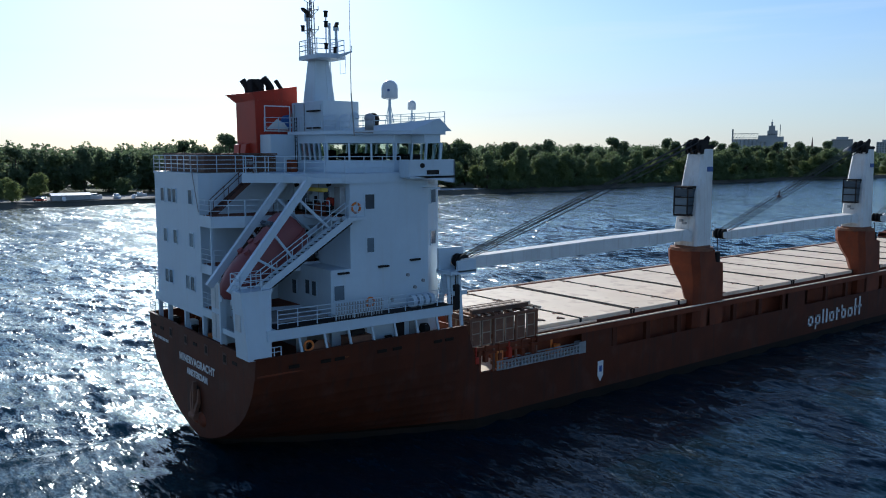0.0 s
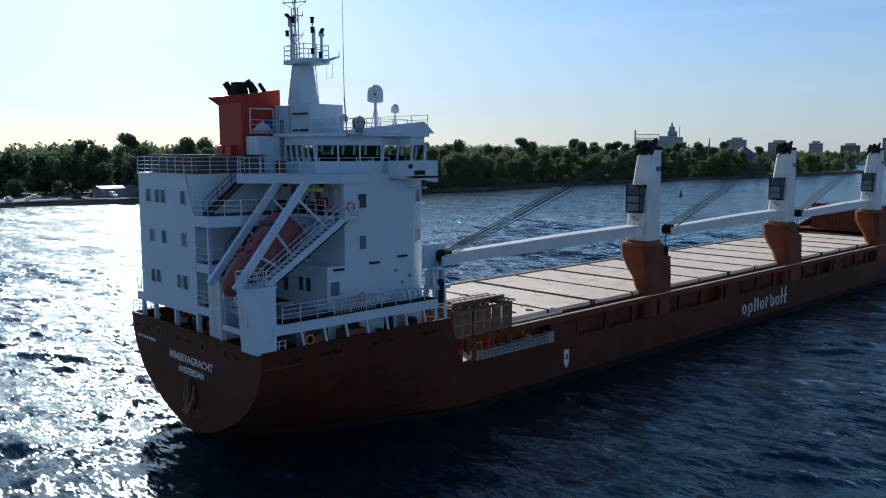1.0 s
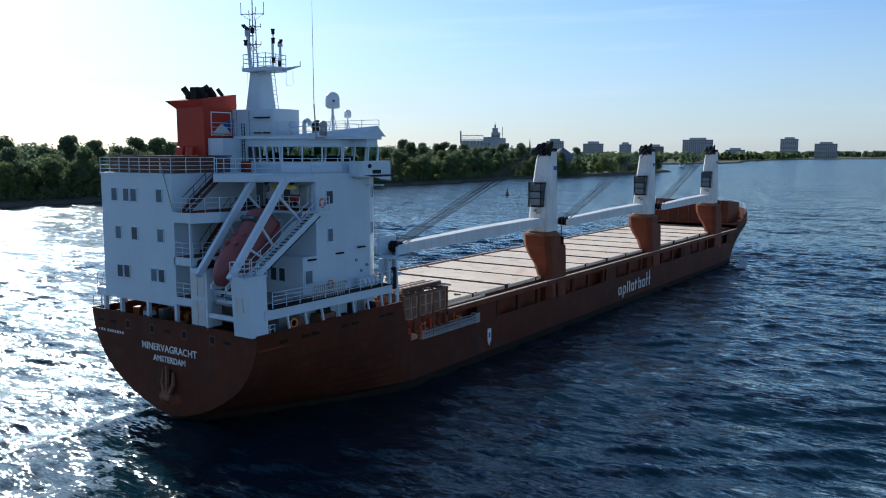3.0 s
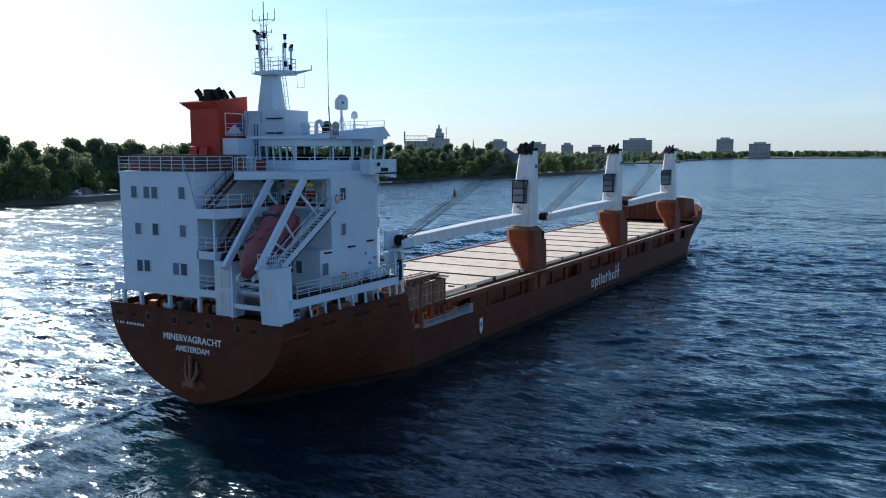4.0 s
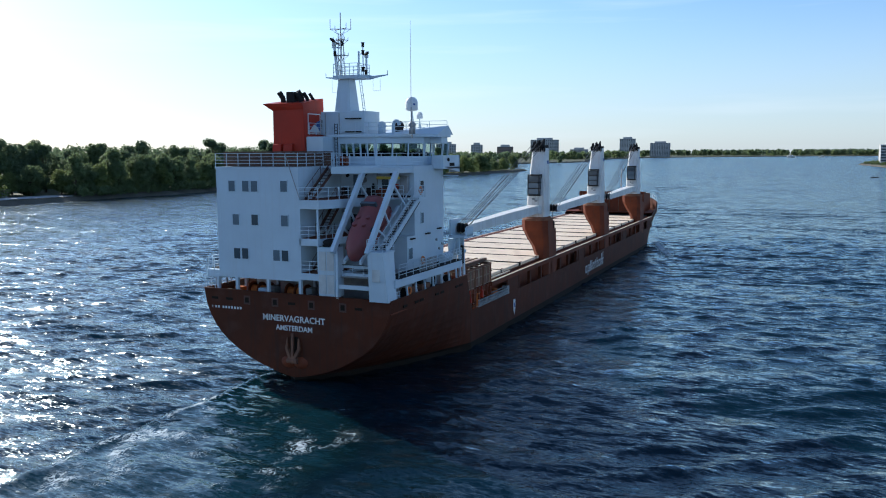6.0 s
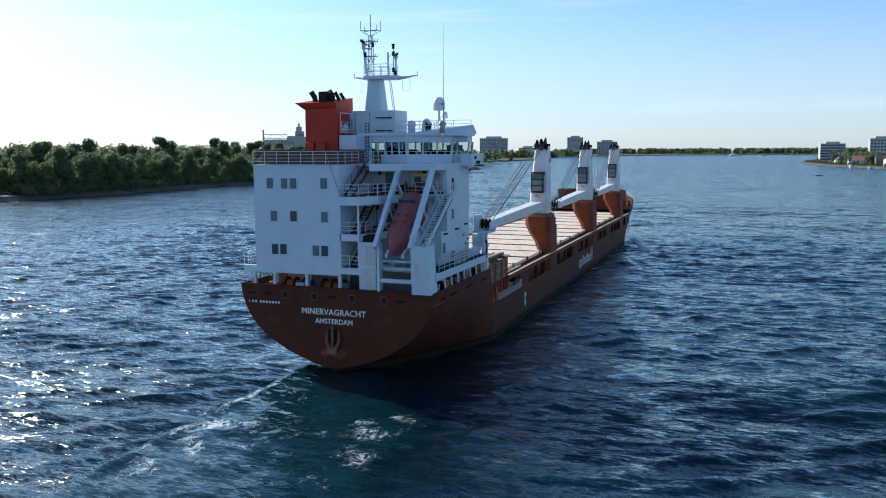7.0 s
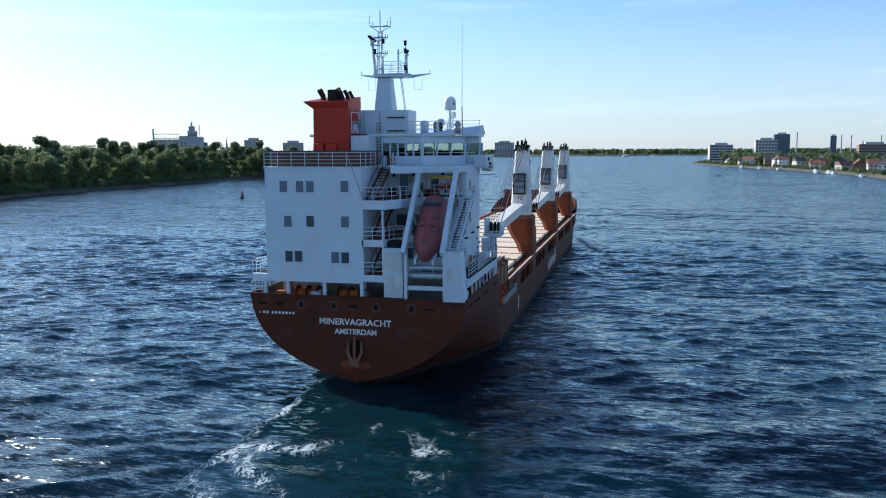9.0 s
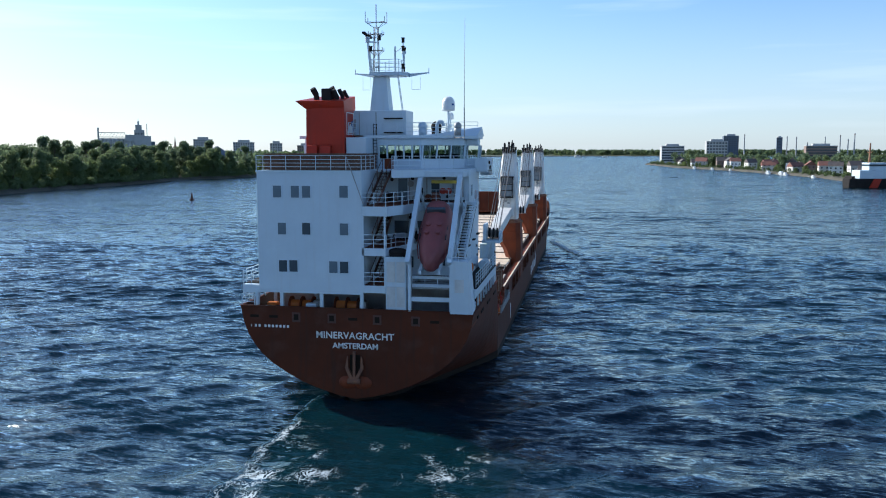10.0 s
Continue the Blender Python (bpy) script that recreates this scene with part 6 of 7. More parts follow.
def woods(name, zone, n, h0, h1, size, seed, mat_, label, leaves=130):
    """Far woods that nobody could count: clumps of leaves over a stretch of land."""
    rng = random.Random(seed)
    verts, faces = [], []
    for k in range(n):
        cx, cy = zone(rng)
        h = rng.uniform(h0, h1)
        w = h * rng.uniform(0.35, 0.55)
        lobes = [(Vector((0, 0, 0.45)), 0.42), (Vector((0, 0, 0.68)), 0.26)] + [(Vector((rng.gauss(0, 0.30), rng.gauss(0, 0.30), rng.uniform(0.2, 0.72))), rng.uniform(0.15, 0.26)) for _ in range(6)]
        for q in range(leaves):
            lobe, reach = lobes[rng.randrange(8)]
            d = lobe + Vector((rng.gauss(0, 1), rng.gauss(0, 1), rng.gauss(0, 1))).normalized() * reach * rng.uniform(0.55, 1.0)
            p = Vector((cx + d.x * w * 1.5, cy + d.y * w * 1.5, 1.5 + max(0.02, d.z) * h))
            s = size * rng.uniform(0.6, 1.3)
            t = Vector((rng.gauss(0, 1), rng.gauss(0, 1), rng.gauss(0, 0.7))).normalized()
            u = t.cross(Vector((rng.gauss(0, 1), rng.gauss(0, 1), rng.gauss(0, 1)))).normalized()
            i = len(verts)
            verts += [tuple(p + t * s), tuple(p + u * s * 0.8), tuple(p - t * s), tuple(p - u * s * 0.8)]
            faces.append((i, i + 1, i + 2, i + 3))
    me = bpy.data.meshes.new(name)
    me.from_pydata(verts, [], faces)
    me.materials.append(mat_)
    return tagged(new(name, me), label, "woods", kind="stuff")


def edge_zone(r):
    y = r.uniform(125, 600)
    while 186 < y < 238:
        y = r.uniform(125, 600)
    return (shore_x(y) + r.uniform(-3.0, 3.2), y)


woods("waterside_bushes", edge_zone, 330, 1.8, 5.2, 0.34, 8, LEAF, "low green bushes hanging over the water's edge", 150)
woods("woodland", lambda r: (-318 - r.uniform(0, 1) ** 1.4 * 110, r.uniform(-60, 720)), 430, 19.5, 25.5, 0.85, 1, LEAF_DARK, "dense green woods behind the bank", 820)
woods("woodland", lambda r: (-300 - r.uniform(0, 900) ** 1.0, r.uniform(760, 1500)) if r.random() < 0.3 else (-440 - r.uniform(0, 900), r.uniform(760, 2400)), 420, 14, 22, 1.9, 2, LEAF_DARK, "distant woods beyond the river bend")
woods("woodland", lambda r: (-460 + r.uniform(-500, 40), r.uniform(1300, 2500)), 260, 10, 17, 1.9, 5, LEAF, "low trees along the far bank")
woods("woodland", lambda r: (r.uniform(-700, 4500), 3120 + r.uniform(0, 300)), 1500, 20, 25, 3.2, 3, LEAF_DARK, "far wooded shore on the horizon")
woods("woodland", lambda r: (r.uniform(-300, 900), 2960 + r.uniform(0, 150)) if r.random() < 0.6 else (-420 - r.uniform(0, 60), r.uniform(1600, 2600)), 150, 14, 22, 3.0, 6, LEAF, "far shore trees at the water")
def east_shore(y):
    return float(np.interp(y, [420, 500, 619, 711, 858, 985, 1213], [186, 180, 186, 179, 159, 118, 98]))


def east_zone(r):
    y = r.uniform(420, 1210)
    return (east_shore(y) + 34 + r.uniform(0, 1) ** 1.8 * 380, y)


def east_edge(r):
    y = r.uniform(430, 1212)
    return (east_shore(y) + r.uniform(-1, 11), y)


woods("woodland", east_zone, 400, 10, 18.5, 0.95, 4, LEAF_DARK, "trees among the houses on the far side of the river", 260)
woods("waterside_bushes", east_edge, 230, 1.6, 4.6, 0.45, 14, LEAF, "low green bushes along the built-up shore", 110)


# ---- buildings ----
def block(name, x, y, w, d, h, turn, wall, label, storeys, bays, cap=0.0, category="building", base=1.6, strip=False):
    """A building: walls, flat roof with parapet and plant room, and rows of recessed windows as panes of their own."""
    ob = thing(name, label, category, at=(x, y, base))
    ob.rotation_euler = (0, 0, radians(turn))
    bm = B()
    box(bm, -w / 2, w / 2, -d / 2, d / 2, -1, h)
    part("wall", bm, wall, ob)
    bm = B()
    box(bm, -w / 2 - 0.3, w / 2 + 0.3, -d / 2 - 0.3, d / 2 + 0.3, h, h + 0.9)
    if cap:
        box(bm, -w * 0.28, w * 0.28, -d * 0.28, d * 0.28, h + 0.9, h + 0.9 + cap)
    part("roof", bm, CONCRETE, ob)
    sh_, bw = h / storeys, w / bays
    if strip:
        me = finish(box(B(), -w / 2 + 0.6, w / 2 - 0.6, -0.12, 0.12, 0, sh_ * 0.5), "window", PANE)
        for i in range(storeys):
            shared("window", me, ob, pose(0, -d / 2, i * sh_ + sh_ * 0.3))
        return ob
    me = finish(box(B(), -bw * 0.3, bw * 0.3, -0.12, 0.12, 0, sh_ * 0.52), "window", PANE)
    for i in range(storeys):
        for j in range(bays):
            shared("window", me, ob, pose(-w / 2 + bw * (j + 0.5), -d / 2, i * sh_ + sh_ * 0.28))
    return ob


def by_bearing(ex, ey, deg, dist):
    a = radians(deg)
    return ex + math.sin(a) * dist, ey + math.cos(a) * dist


# pale concrete on the far towers puts distance haze into the wall colour
for b0, b1, top, dist, wall, label in ((-27.3, -26.1, 0.80, 2000, CONCRETE, "grey concrete apartment tower in the far town"), (-24.8, -23.45, 0.62, 2000, CONCRETE, "grey stepped apartment tower in the far town"),
                                       (-22.4, -21.6, 0.56, 2100, CONCRETE, "narrow grey apartment tower in the far town"), (-20.6, -19.5, 0.42, 2200, BROWN_WALL, "brown slab block in the far town"),
                                       (-18.3, -16.4, 0.86, 2300, CONCRETE, "wide grey apartment slab in the far town"), (-12.3, -11.25, 0.88, 2650, CONCRETE, "grey apartment tower on the far shore"),
                                       (-10.3, -9.0, 0.58, 2700, CONCRETE, "grey apartment slab on the far shore"), (-15.6, -14.4, 0.20, 2500, CONCRETE, "low grey block on the far shore")):
    x, y = by_bearing(51, -19.5, (b0 + b1) / 2, dist)
    w = dist * radians(b1 - b0)
    h = 18.5 + dist * math.tan(radians(top)) - 4
    block("apartment_tower", x, y, w, w * 0.6, h, -(b0 + b1) / 2, wall, label, max(4, int(h / 3.6)), max(5, int(w / 5)), 5.0, "building")


# ---- grain elevator ----
def elevator():
    x, y = by_bearing(51, -19.5, -31.2, 1500)
    ob = thing("grain_elevator", "grey concrete grain elevator with silos, head house and conveyor gantry", "grain elevator", at=(x, y, 1.6))
    ob.rotation_euler = (0, 0, radians(31))
    for k in range(9):
        bm = B()
        rod(bm, (-48 + k * 6.4, 0, -1), (-48 + k * 6.4, 0, 38), 3.3, 16)
        part("silo", bm, CONCRETE, ob)
    for k in range(4):
        bm = B()
        rod(bm, (8 + k * 7, 2, -1), (8 + k * 7, 2, 36 - k * 2), 3.8, 16)
        part("silo", bm, CONCRETE, ob)
    part("head_house", box(B(), 4, 20, -6, 8, 0, 52), CONCRETE, ob)
    part("head_house_top", box(B(), 6, 16, -5, 6, 52, 60, 0.3), CONCRETE, ob)
    part("lift_shaft", box(B(), 9.5, 12.5, -3, 0, 60, 66), CONCRETE, ob)
    part("annex", box(B(), 20, 30, -6, 8, 0, 42), CONCRETE, ob)
    part("annex", box(B(), 30, 36, -5, 7, 0, 33), BLUE_ROOF, ob)
    bm = B()
    rod(bm, (24, 0, 42), (24, 0, 62), 0.6, 6)
    rod(bm, (11, -1, 66), (11, -1, 70), 0.4, 6)
    part("mast", bm, GREY, ob)
    bm = B()
    for k in range(9):
        beam(bm, (-50 + k * 5, 0, 33), (-50 + k * 5, 0, 47), 0.7, 0.7)
        beam(bm, (-50 + k * 5, 0, 40), (-50 + min(8, k + 1) * 5, 0, 47), 0.45, 0.45)
    for z in (40, 47):
        beam(bm, (-50, 0, z), (-10, 0, z), 0.9, 1.1)
    part("gantry", bm, GREY, ob)
    part("gantry_end", box(B(), -52, -49.5, -2, 2, 33, 55), GREY, ob)
    part("conveyor_house", box(B(), -10, 4, -4, 4, 33, 44), CONCRETE, ob)
    for k in range(6):
        part("window", box(B(), 5 + k * 2.4, 6.2 + k * 2.4, -6.15, -5.95, 44, 47), PANE, ob)
    return ob


elevator()
# church spire and dark storage dome behind the trees
x, y = by_bearing(51, -19.5, -28.4, 2100)
bm = B()
rod(bm, (0, 0, 0), (0, 0, 28), 3, 6)
rod(bm, (0, 0, 28), (0, 0, 52), 2.6, 6, 0.1)
sp = tagged(new("church_spire", finish(bm, "church_spire", BROWN_WALL)), "slim dark church spire above the far trees", "church")
sp.location = (x, y, 1.6)
x, y = by_bearing(51, -19.5, -26.2, 1250)
bm = B()
rod(bm, (0, 0, 0), (0, 0, 8), 26, 24, 25)
rod(bm, (0, 0, 8), (0, 0, 24), 25, 24, 2)
dm = tagged(new("storage_dome", finish(bm, "storage_dome", BLUE_ROOF)), "dark conical storage dome on the far bank", "storage dome")
dm.location = (x, y, 1.6)

# ---- east bank: office blocks, stacks, houses ----
for b0, b1, top, dist, wall, label, strip in ((4.5, 6.2, 0.36, 1380, CONCRETE, "pale grey office block with ribbon windows by the river", True), (7.35, 8.9, 0.66, 1330, CONCRETE, "grey hotel block with a window grid by the river", False),
                                              (8.45, 9.55, 1.0, 1750, BLUE_ROOF, "dark glass tower behind the river front", False), (11.75, 12.15, 0.86, 2400, BLUE_ROOF, "narrow dark tower at the refinery", False), (13.3, 15.4, 0.36, 1350, BROWN_WALL, "long dark-roofed arena behind the houses", True)):
    x, y = by_bearing(18, 1.2, (b0 + b1) / 2, dist)
    w = dist * radians(b1 - b0)
    h = 18 + dist * math.tan(radians(top)) - 2
    block("office_block", x, y, w * 0.85, w * 0.5, h, -(b0 + b1) / 2 + 9, wall, label, max(4, int(h / 4)), max(5, int(w / 5)), 3.0, strip=strip)


def chimney(b, top, dist):
    x, y = by_bearing(18, 1.2, b, dist)
    h = 18.4 + dist * math.tan(radians(top))
    ob = thing("chimney_stack", "tall slim steel refinery chimney", "chimney", "refinery chimneys", (x, y, 1.6))
    bm = B()
    rod(bm, (0, 0, 0), (0, 0, h), 2.0, 12, 1.4)
    part("shaft", bm, GREY, ob)
    bm = B()
    rod(bm, (0, 0, h - 4), (0, 0, h - 3.4), 2.3, 12)
    rod(bm, (0, 0, h * 0.6), (0, 0, h * 0.6 + 0.5), 2.4, 12)
    part("gallery", bm, RUST, ob)


for b, top in ((9.85, 1.05), (12.4, 0.88), (12.95, 0.85), (14.6, 0.85), (15.45, 0.95), (16.25, 1.05), (13.6, 0.5), (15.9, 0.7)):
    chimney(b, top, 2500)


def cottage(x, y, w, d, h, turn, wall, roof, label):
    ob = thing("house", label, "house", "houses on the river front", (x, y, 1.6))
    ob.rotation_euler = (0, 0, radians(turn))
    part("wall", box(B(), -w / 2, w / 2, -d / 2, d / 2, -1, h), wall, ob)
    bm = B()
    slab(bm, [(-d / 2 - 0.5, h - 0.1), (0, h + d * 0.42), (d / 2 + 0.5, h - 0.1)], -w / 2 - 0.4, w / 2 + 0.4)
    part("roof", bm, roof, ob)
    g = finish(box(B(), -0.6, 0.6, -0.08, 0.08, 0, 1.3), "window", PANE)
    for z in ([1.2] if h < 4.5 else [1.2, 4.0]):
        for k in range(max(2, int(w / 3.2))):
            shared("window", g, ob, pose(-w / 2 + (k + 0.5) * w / max(2, int(w / 3.2)), -d / 2, z))
        for k in (-1, 1):
            shared("window", g, ob, pose(-w / 2, k * d * 0.22, z, 0, 0, 90))
    part("door", box(B(), -0.5, 0.5, -d / 2 - 0.08, -d / 2 + 0.05, 0, 2.1), BROWN_WALL, ob)
    part("chimney", box(B(), w * 0.25, w * 0.25 + 0.9, -0.5, 0.5, h, h + d * 0.42 + 1.0), BROWN_WALL, ob)
    return ob


random.seed(31)
for i, yy in enumerate((545, 575, 600, 632, 655, 690, 712, 735, 760, 785, 808, 830, 868, 890, 915, 940, 968, 1000, 1040, 1085)):
    x = east_shore(yy) + random.uniform(14, 28)
    pale = i % 4 != 3
    cottage(x, yy, random.uniform(9, 13), random.uniform(8, 10), random.choice((4.6, 6.4, 7.4)), random.choice((0, 90, 0)) + random.uniform(-20, 20), (DOME if i % 2 else PALE_WALL) if pale else BROWN_WALL, random.choice((ROOF, ROOF_RED, ROOF)),
            "pale rendered waterfront house with pitched roof" if pale else "brown brick waterfront house with pitched roof")


for i in range(84):
    yy = random.uniform(440, 1205)
    x = east_shore(yy)
    behind = i % 4 != 0
    plant(random.choice([3, 2, 0, 2]) if behind else random.choice([4, 6, 4]), x + (random.uniform(30, 55) if behind else random.uniform(4, 12)), yy, random.uniform(0.6, 0.95) if behind else random.uniform(0.4, 0.7), random.uniform(0, 360))


# ---- moored patrol ship on the east bank ----
def patrol_ship():
    ob = thing("patrol_ship", "black-hulled patrol ship with red stripe moored at the bank", "ship", at=(183, 482, 0))
    ob.rotation_euler = (0, 0, radians(-80))
    bm = B()
    prof = [(-30, 4.0), (-27, 5.5), (10, 6), (22, 4.4), (28, 2.0), (31, 0.2)]
    top = [(-30, 5), (10, 5.2), (22, 6.2), (31, 7.2)]
    rings = []
    for yy, hw in prof:
        zt = table(top, yy)
        rings.append([bm.verts.new(p) for p in ((-hw * 0.8, yy, -1), (hw * 0.8, yy, -1), (hw, yy, zt), (-hw, yy, zt))])
    for r0, r1 in zip(rings, rings[1:]):
        for i in range(4):
            bm.faces.new((r0[i], r0[(i + 1) % 4], r1[(i + 1) % 4], r1[i]))
    bm.faces.new(rings[0])
    bm.faces.new(rings[-1][::-1])
    part("hull", bm, BLACK, ob)
    for s in (-1, 1):
        bm = B()
        slab(bm, [(-20, 0.2), (-16, 0.2), (-14, 4.9), (-18, 4.9)], s * 4.4, s * 6.15)
        part("stripe", bm, FUNNEL, ob)
        part("hull_marking", box(B(), s * 5.7, s * 6.2, -10, -2, 3.3, 4.1), LETTER, ob)
    part("deckhouse", box(B(), -4.5, 4.5, -25, -2, 5, 9.5, 0.2), WHITE, ob)
    part("bridge", box(B(), -4, 4, -20, -8, 9.5, 13.5, 0.2), WHITE, ob)
    part("bridge_window", box(B(), -4.05, 4.05, -20.05, -8.5, 11.6, 12.6), PANE, ob)
    bm = B()
    rod(bm, (0, -18, 13), (0, -18, 24), 0.7, 8, 0.35)
    rod(bm, (-2.5, -18, 19), (2.5, -18, 19), 0.2, 6)
    part("mast", bm, BUFF, ob)
    bm = B()
    rod(bm, (0, -4, 9.5), (0, -4, 13), 1.4, 14)
    part("funnel", bm, ORANGE, ob)
    bm = B()
    beam(bm, (0, 0, 5.2), (0, 1, 13), 0.8, 0.8)
    beam(bm, (0, 1, 13), (0, 14, 10), 0.7, 0.7)
    part("crane", bm, YELLOW, ob)
    part("bulwark", box(B(), -4, 4, -29, -27.2, 5, 6.4), BLACK, ob)


patrol_ship()

# ---- west bank yard: sheds, hut, boats, parked cars, quay ----
def shed(x, y, w, d, h, turn, wall, label, roof=BLUE_ROOF, pitch=0.9):
    ob = thing("boat_shed", label, "shed", "sheds in the yard", (x, y, 1.6))
    ob.rotation_euler = (0, 0, radians(turn))
    part("wall", box(B(), -w / 2, w / 2, -d / 2, d / 2, -0.5, h), wall, ob)
    bm = B()
    slab(bm, [(-d / 2 - 0.4, h - 0.05), (0, h + pitch), (d / 2 + 0.4, h - 0.05)], -w / 2 - 0.3, w / 2 + 0.3)
    part("roof", bm, roof, ob)
    for k in range(int(w / 5)):
        part("door", box(B(), -w / 2 + 1 + k * 5, -w / 2 + 4 + k * 5, -d / 2 - 0.1, -d / 2 + 0.05, 0, h * 0.7), GREY, ob)


shed(-276, 158, 34, 12, 6.2, 90, BLUE_ROOF, "long dark blue-grey boat shed at the water")
shed(-282, 122, 26, 10, 3.6, 90, GREY, "low grey shed with open bays in the yard")
shed(-272, 214, 15, 9, 3.4, 85, BROWN_WALL, "brown hut with pitched roof by the water")

shed(-262, 180, 12, 9, 2.6, 30, GREY, "grey boathouse with a steep pale roof by the water", PALE_WALL, 3.4)
shed(-273, 57, 13, 7, 2.2, 84, GREY, "low grey workshop with a white roof on the yard", DOME, 0.7)
shed(-270, 148, 9, 6, 4.2, 90, GREY, "small grey office hut on the quay", PALE_WALL, 0.4)


def pleasure_boat(x, y, turn, z=1.75, s=1.0):
    ob = thing("motor_boat", "white cabin motor boat laid up on the yard", "boat", "boats in the yard", (x, y, z))
    ob.matrix_basis = pose(x, y, z, 0, 0, turn) @ Matrix.Diagonal((s, s, s, 1))
    bm = B()
    rings = []
    for yy, hw, zt in ((-5, 1.5, 1.7), (0, 1.7, 1.8), (3, 1.2, 2.0), (5.4, 0.05, 2.4)):
        rings.append([bm.verts.new(p) for p in ((-hw * 0.3, yy, 0), (hw * 0.3, yy, 0), (hw, yy, zt), (-hw, yy, zt))])
    for r0, r1 in zip(rings, rings[1:]):
        for i in range(4):
            bm.faces.new((r0[i], r0[(i + 1) % 4], r1[(i + 1) % 4], r1[i]))
    bm.faces.new(rings[0])
    bm.faces.new(rings[-1][::-1])
    part("hull", bm, DOME, ob)
    part("cabin", box(B(), -1.2, 1.2, -2, 1.8, 1.7, 3.2, 0.25), DOME, ob)
    part("windscreen", box(B(), -1.22, 1.22, -1.2, 1.5, 2.3, 2.9), PANE, ob)
    return ob


for x, y, tr, s in ((-276, 66, 20, 0.7), (-279, 58, 80, 0.6), (-274, 74, 95, 0.6), (-284, 86, 10, 0.55), (-272, 80, 60, 0.5), (-270, 54, 85, 0.5), (-268, 196, 70, 0.8), (-264, 204, 95, 0.7), (-274, 112, 88, 0.7)):
    pleasure_boat(x, y, tr, 1.72, s)


for yy in (640, 705, 715, 745, 850, 890, 930):
    x = east_shore(yy) - 7
    pleasure_boat(x, yy, 8, 0.0, random.uniform(0.6, 0.95))
    dock = tagged(new("dock", finish(box(B(), -6, 5, -1.2, 1.2, 0.6, 0.85), "dock", CONCRETE)), "short grey boat dock at the water's edge", "dock", "docks")
    dock.location = (x + 4, yy + 6, 0)


def car(x, y, turn, mat_, colour):
    ob = thing("car", colour + " car parked on the gravel yard", "car", "cars in the yard", (x, y, 1.72))
    ob.rotation_euler = (0, 0, radians(turn))
    part("body", box(B(), -0.9, 0.9, -2.2, 2.2, 0.35, 0.95, 0.12), mat_, ob)
    part("cabin", box(B(), -0.78, 0.78, -1.2, 1.0, 0.95, 1.5, 0.15), PANE, ob)
    for sx in (-0.85, 0.85):
        for yy in (-1.4, 1.4):
            bm = B()
            rod(bm, (sx - 0.1, yy, 0.32), (sx + 0.1, yy, 0.32), 0.32, 12)
            part("wheel", bm, BLACK, ob)


for i, (x, y) in enumerate(((-272, 92), (-273, 98), (-274, 104), (-286, 62), (-287, 50), (-272, 130), (-270, 46), (-281, 222), (-283, 230))):
    car(x, y, 80 + i * 9, (DOME, BLACK, FUNNEL, GREY)[i % 4], ("white", "black", "red", "grey")[i % 4])
part_me = finish(box(B(), -301, -267.5, 20, 118, 1.6, 1.74), "yard", ASPHALT)
tagged(new("pavement_yard", part_me), "pale gravel yard on the river bank", "pavement", kind="structure")
bm = B()
box(bm, -263, -248.5, 196, 238, -0.8, 1.9)
box(bm, -266, -251, 116, 128, -0.8, 1.9)
tagged(new("quay_wall", finish(bm, "quay_wall", CONCRETE)), "dark weathered concrete quay edge", "quay", kind="structure")

# ---- buoys ----
def buoy(x, y, mat_, label):
    ob = thing("buoy", label, "buoy", "channel buoys", (x, y, 0))
    bm = B()
    rod(bm, (0, 0, -0.5), (0, 0, 0.7), 1.2, 16)
    part("float", bm, mat_, ob)
    bm = B()
    rod(bm, (0, 0, 0.7), (0, 0, 3.4), 0.7, 8, 0.3)
    rod(bm, (0, 0, 3.4), (0, 0, 4.0), 0.35, 8, 0.05)
    part("tower", bm, mat_, ob)
    ob.scale = (0.8, 0.8, 0.8)


buoy(-140, 312, STAIR_RED, "small dark red channel buoy in the river")
bm = B()
ball(bm, (0, 0, 0), 1.0, (3.0, 1.0, 0.5))
rk = tagged(new("drifting_log", finish(bm, "drifting_log", BLACK)), "dark log floating in the river", "log")
rk.location = (80, 640, 0.1)
# white motor boats far up the river
for x, y, s in ((-15, 2400, 2.2), (60, 2450, 1.5)):
    pleasure_boat(x, y, 70, 0.0, s)


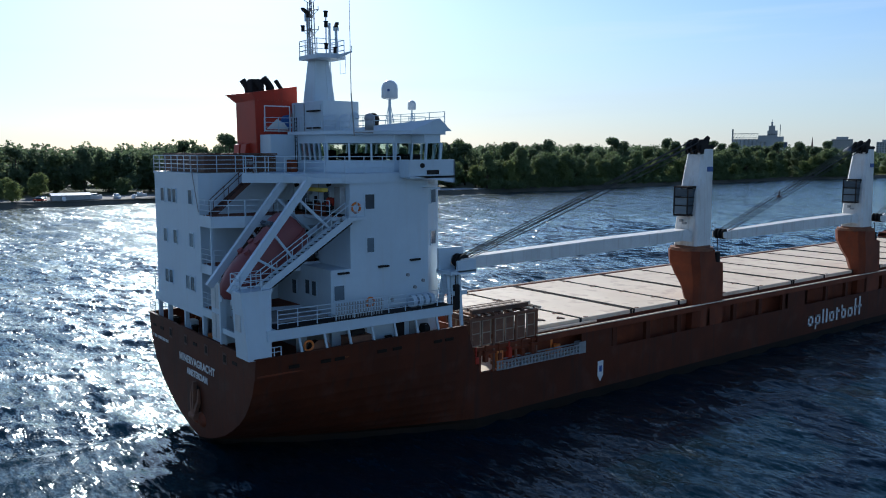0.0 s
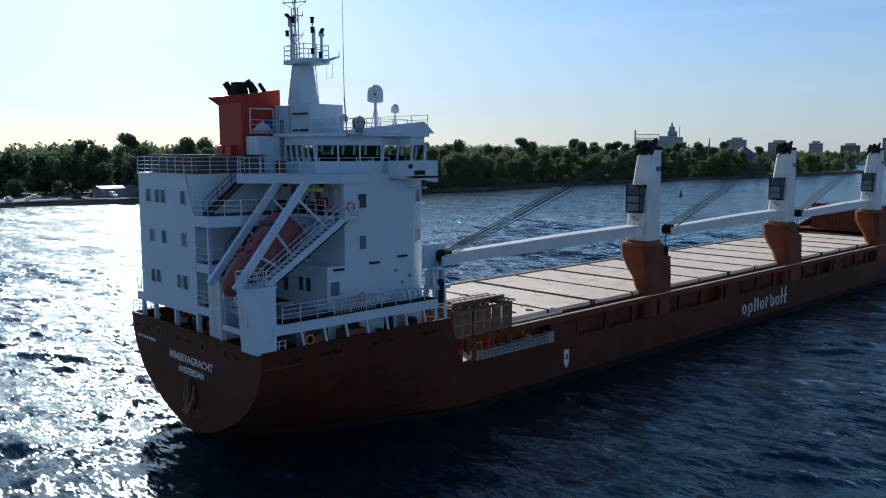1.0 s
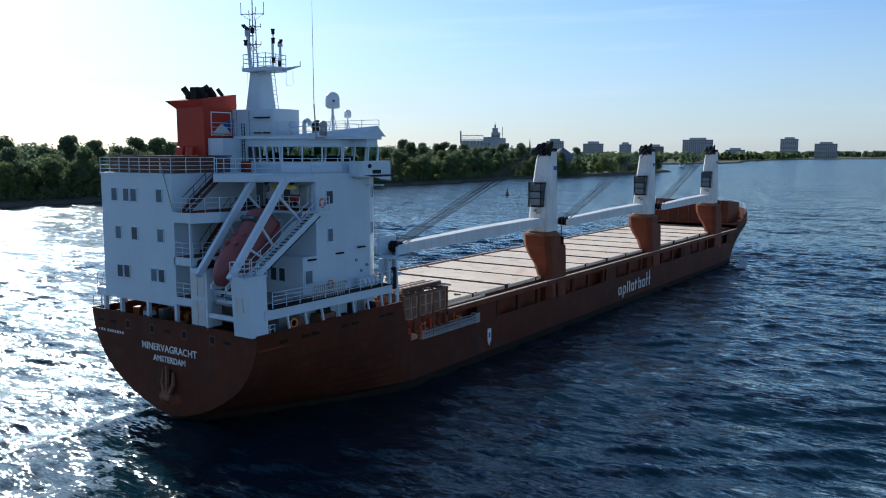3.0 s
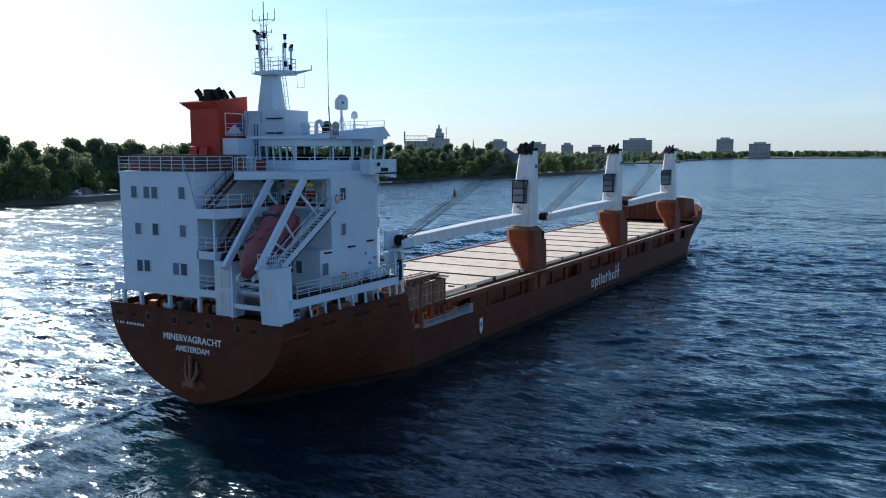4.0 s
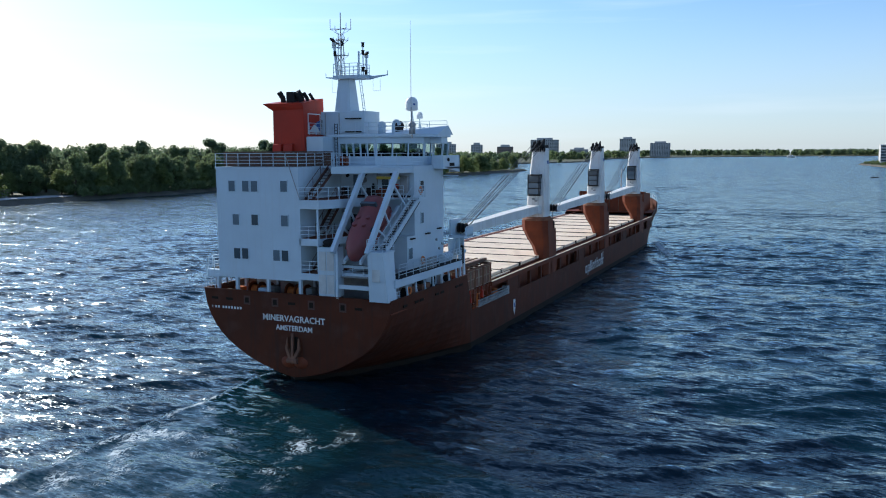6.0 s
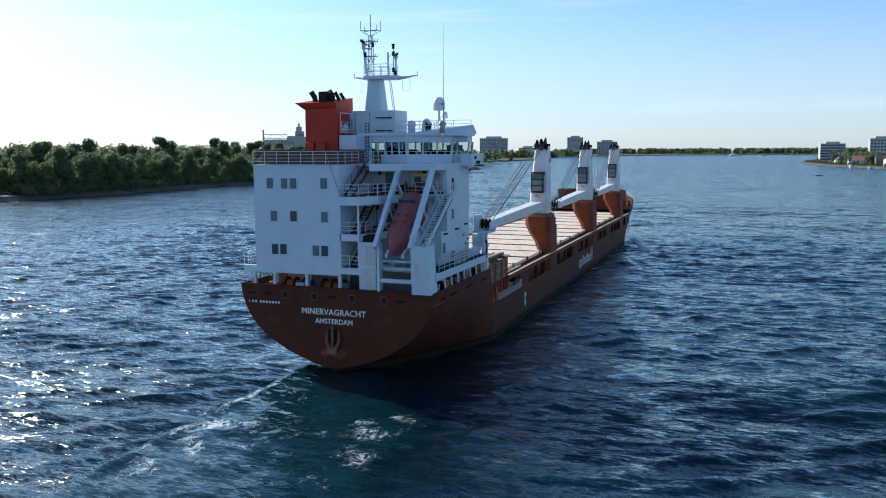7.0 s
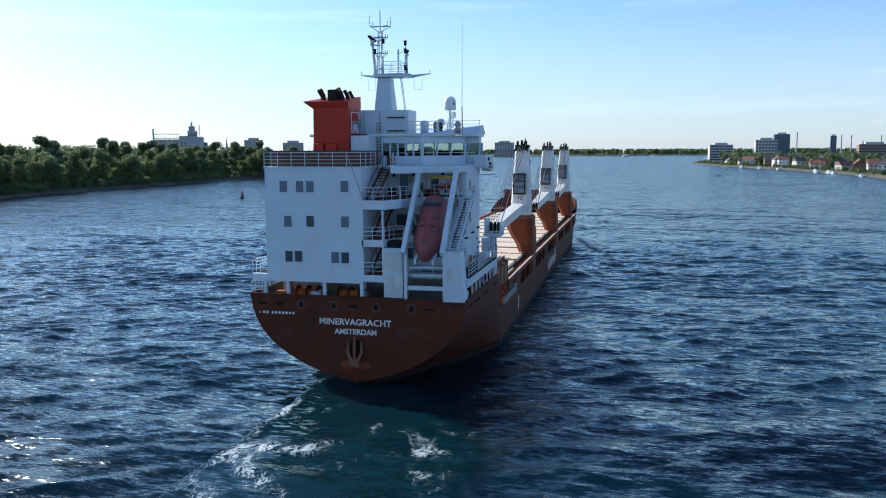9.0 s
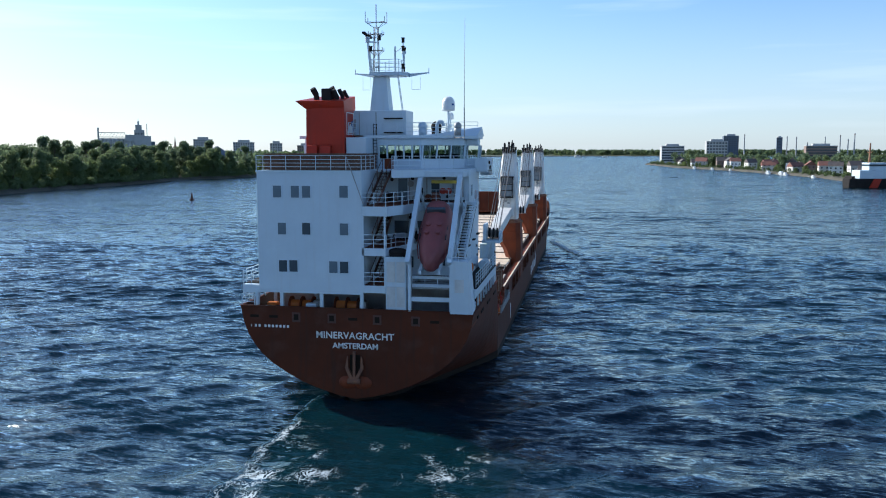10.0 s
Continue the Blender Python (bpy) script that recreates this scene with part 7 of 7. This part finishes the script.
# ---- the screw's wash: churned water and foam that trail the ship ----
def wake():
    rng = np.random.RandomState(9)
    xs, ys = np.arange(-8.0, 22.01, 0.25), np.arange(-75.0, 3.01, 0.25)
    X, Y = np.meshgrid(xs, ys)
    D = np.maximum(0.0, 1.0 - Y)

    def soft(v, a, b):
        k = np.clip((v - a) / (b - a), 0, 1)
        return k * k * (3 - 2 * k)

    def bell(v, mid, wide):
        return np.exp(-((v - mid) / wide) ** 2)

    # the port side of the race is a sharp straight seam, the starboard side spreads and frays
    seam = -2.9 + 0.16 * np.sin(Y * 0.7) + 0.10 * np.sin(Y * 1.9 + 1)
    flank = 5.0 + 11.0 * (1 - np.exp(-D / 9.0)) + 0.7 * np.sin(Y * 0.5 + 2)
    cover = soft(X, seam - 0.9, seam + 0.2) * (1 - soft(X, flank - 3.5, flank + 1.5)) * (1 - soft(D, 45, 75)) * soft(D, 0.0, 1.2)
    ragged = 0.55 + 0.45 * np.sin(X * 0.9 + 1.3 * np.sin(Y * 0.6)) * np.sin(Y * 0.8 + np.sin(X * 0.7))
    foam = 0.55 * bell(X, seam + 0.1, 0.32) * (0.75 + 0.35 * np.sin(Y * 0.55)) * np.exp(-D / 38)
    foam += 0.56 * bell(X, seam + 2.2, 2.0) * bell(D, 18, 8) * ragged
    foam += 0.24 * bell(X, 1.2, 3.0) * bell(D, 21, 7) * ragged
    foam += 0.36 * bell(X, 8.5, 3.8) * bell(D, 12.5, 5.5) * ragged
    foam += 0.20 * bell(X, 12.0, 3.0) * bell(D, 20, 8) * ragged
    foam += 0.12 * soft(D, 3, 10) * ragged
    Z = np.zeros_like(X)
    for k in range(26):
        lam, th, ph = rng.uniform(1.6, 7.0), rng.uniform(0, 6.28), rng.uniform(0, 6.28)
        Z += 0.006 * lam * np.sin((X * math.cos(th) + Y * math.sin(th)) * 6.283 / lam + ph)
    Z = 0.24 + 0.45 * Z + 0.12 * bell(X, seam, 0.6) * np.exp(-D / 30) - 0.35 * (1 - np.clip(cover * 3, 0, 1))
    n, m_ = X.shape
    idx = np.arange(n * m_).reshape(n, m_)
    faces = np.stack([idx[:-1, :-1], idx[:-1, 1:], idx[1:, 1:], idx[1:, :-1]], -1).reshape(-1, 4)
    me = bpy.data.meshes.new("wake")
    me.from_pydata(np.stack([X, Y, Z], -1).reshape(-1, 3).tolist(), [], faces.tolist())
    at = me.attributes.new("wash", "FLOAT_COLOR", "POINT")
    at.data.foreach_set("color", np.stack([cover, np.clip(foam, 0, 1), 0 * X, 1 + 0 * X], -1).astype(np.float32).ravel())
    me.materials.append(WASH)
    for p in me.polygons:
        p.use_smooth = True
    return tagged(new("wake", me), "churned turquoise wash with lacy white foam trailing the stern", "foam", kind="stuff")


wake_ob = wake()


def bow_wave():
    rng = random.Random(9)
    verts, faces = [], []
    for k in range(320):
        d = rng.random() * 18
        x, y, s_ = 9.6 + d * 0.35 + rng.gauss(0, 0.35), 122 - d * 1.3, rng.uniform(0.06, 0.28)
        ang, stretch, sides = rng.gauss(-1.3, 0.4), rng.uniform(1.2, 3), rng.randint(5, 8)
        i = len(verts)
        for j in range(sides):
            a = 2 * math.pi * j / sides
            r = s_ * rng.uniform(0.5, 1.15)
            px, py = r * math.cos(a) * stretch, r * math.sin(a)
            verts.append((x + px * math.cos(ang) - py * math.sin(ang), y + px * math.sin(ang) + py * math.cos(ang), 0.14 + rng.uniform(0, 0.08)))
        faces.append(tuple(range(i, i + sides)))
    me = bpy.data.meshes.new("bow_wave")
    me.from_pydata(verts, [], faces)
    me.materials.append(FOAM)
    return tagged(new("bow_wave", me), "white foam flecks thrown off the bow shoulder", "foam", kind="stuff")


bow_ob = bow_wave()


# ---- what moves: the ship under way with all that rides on it, and its wake ----
def motions():
    times = [0.0, 0.5, 1.0, 1.5, 2.0, 2.5, 3.0, 4.5, 5.0, 5.5, 6.0, 7.5, 8.0, 8.5, 9.0, 9.5, 10.0]
    for ob in [ship, wake_ob, bow_ob] + LOOSE:
        base = ob.matrix_basis.copy()
        walk(ob, [(t, Matrix.Translation((0, SPEED * t, 0)) @ base) for t in times])
    # the radar scanners turn steadily
    for k, sc in enumerate(SCANNERS):
        at = sc.location.copy()
        walk(sc, [(i * 0.25, pose(*at, 0, 0, 25.6 + 12 * (1 - k) - 184.7 * (i * 0.25 - 5.5))) for i in range(41)])


motions()
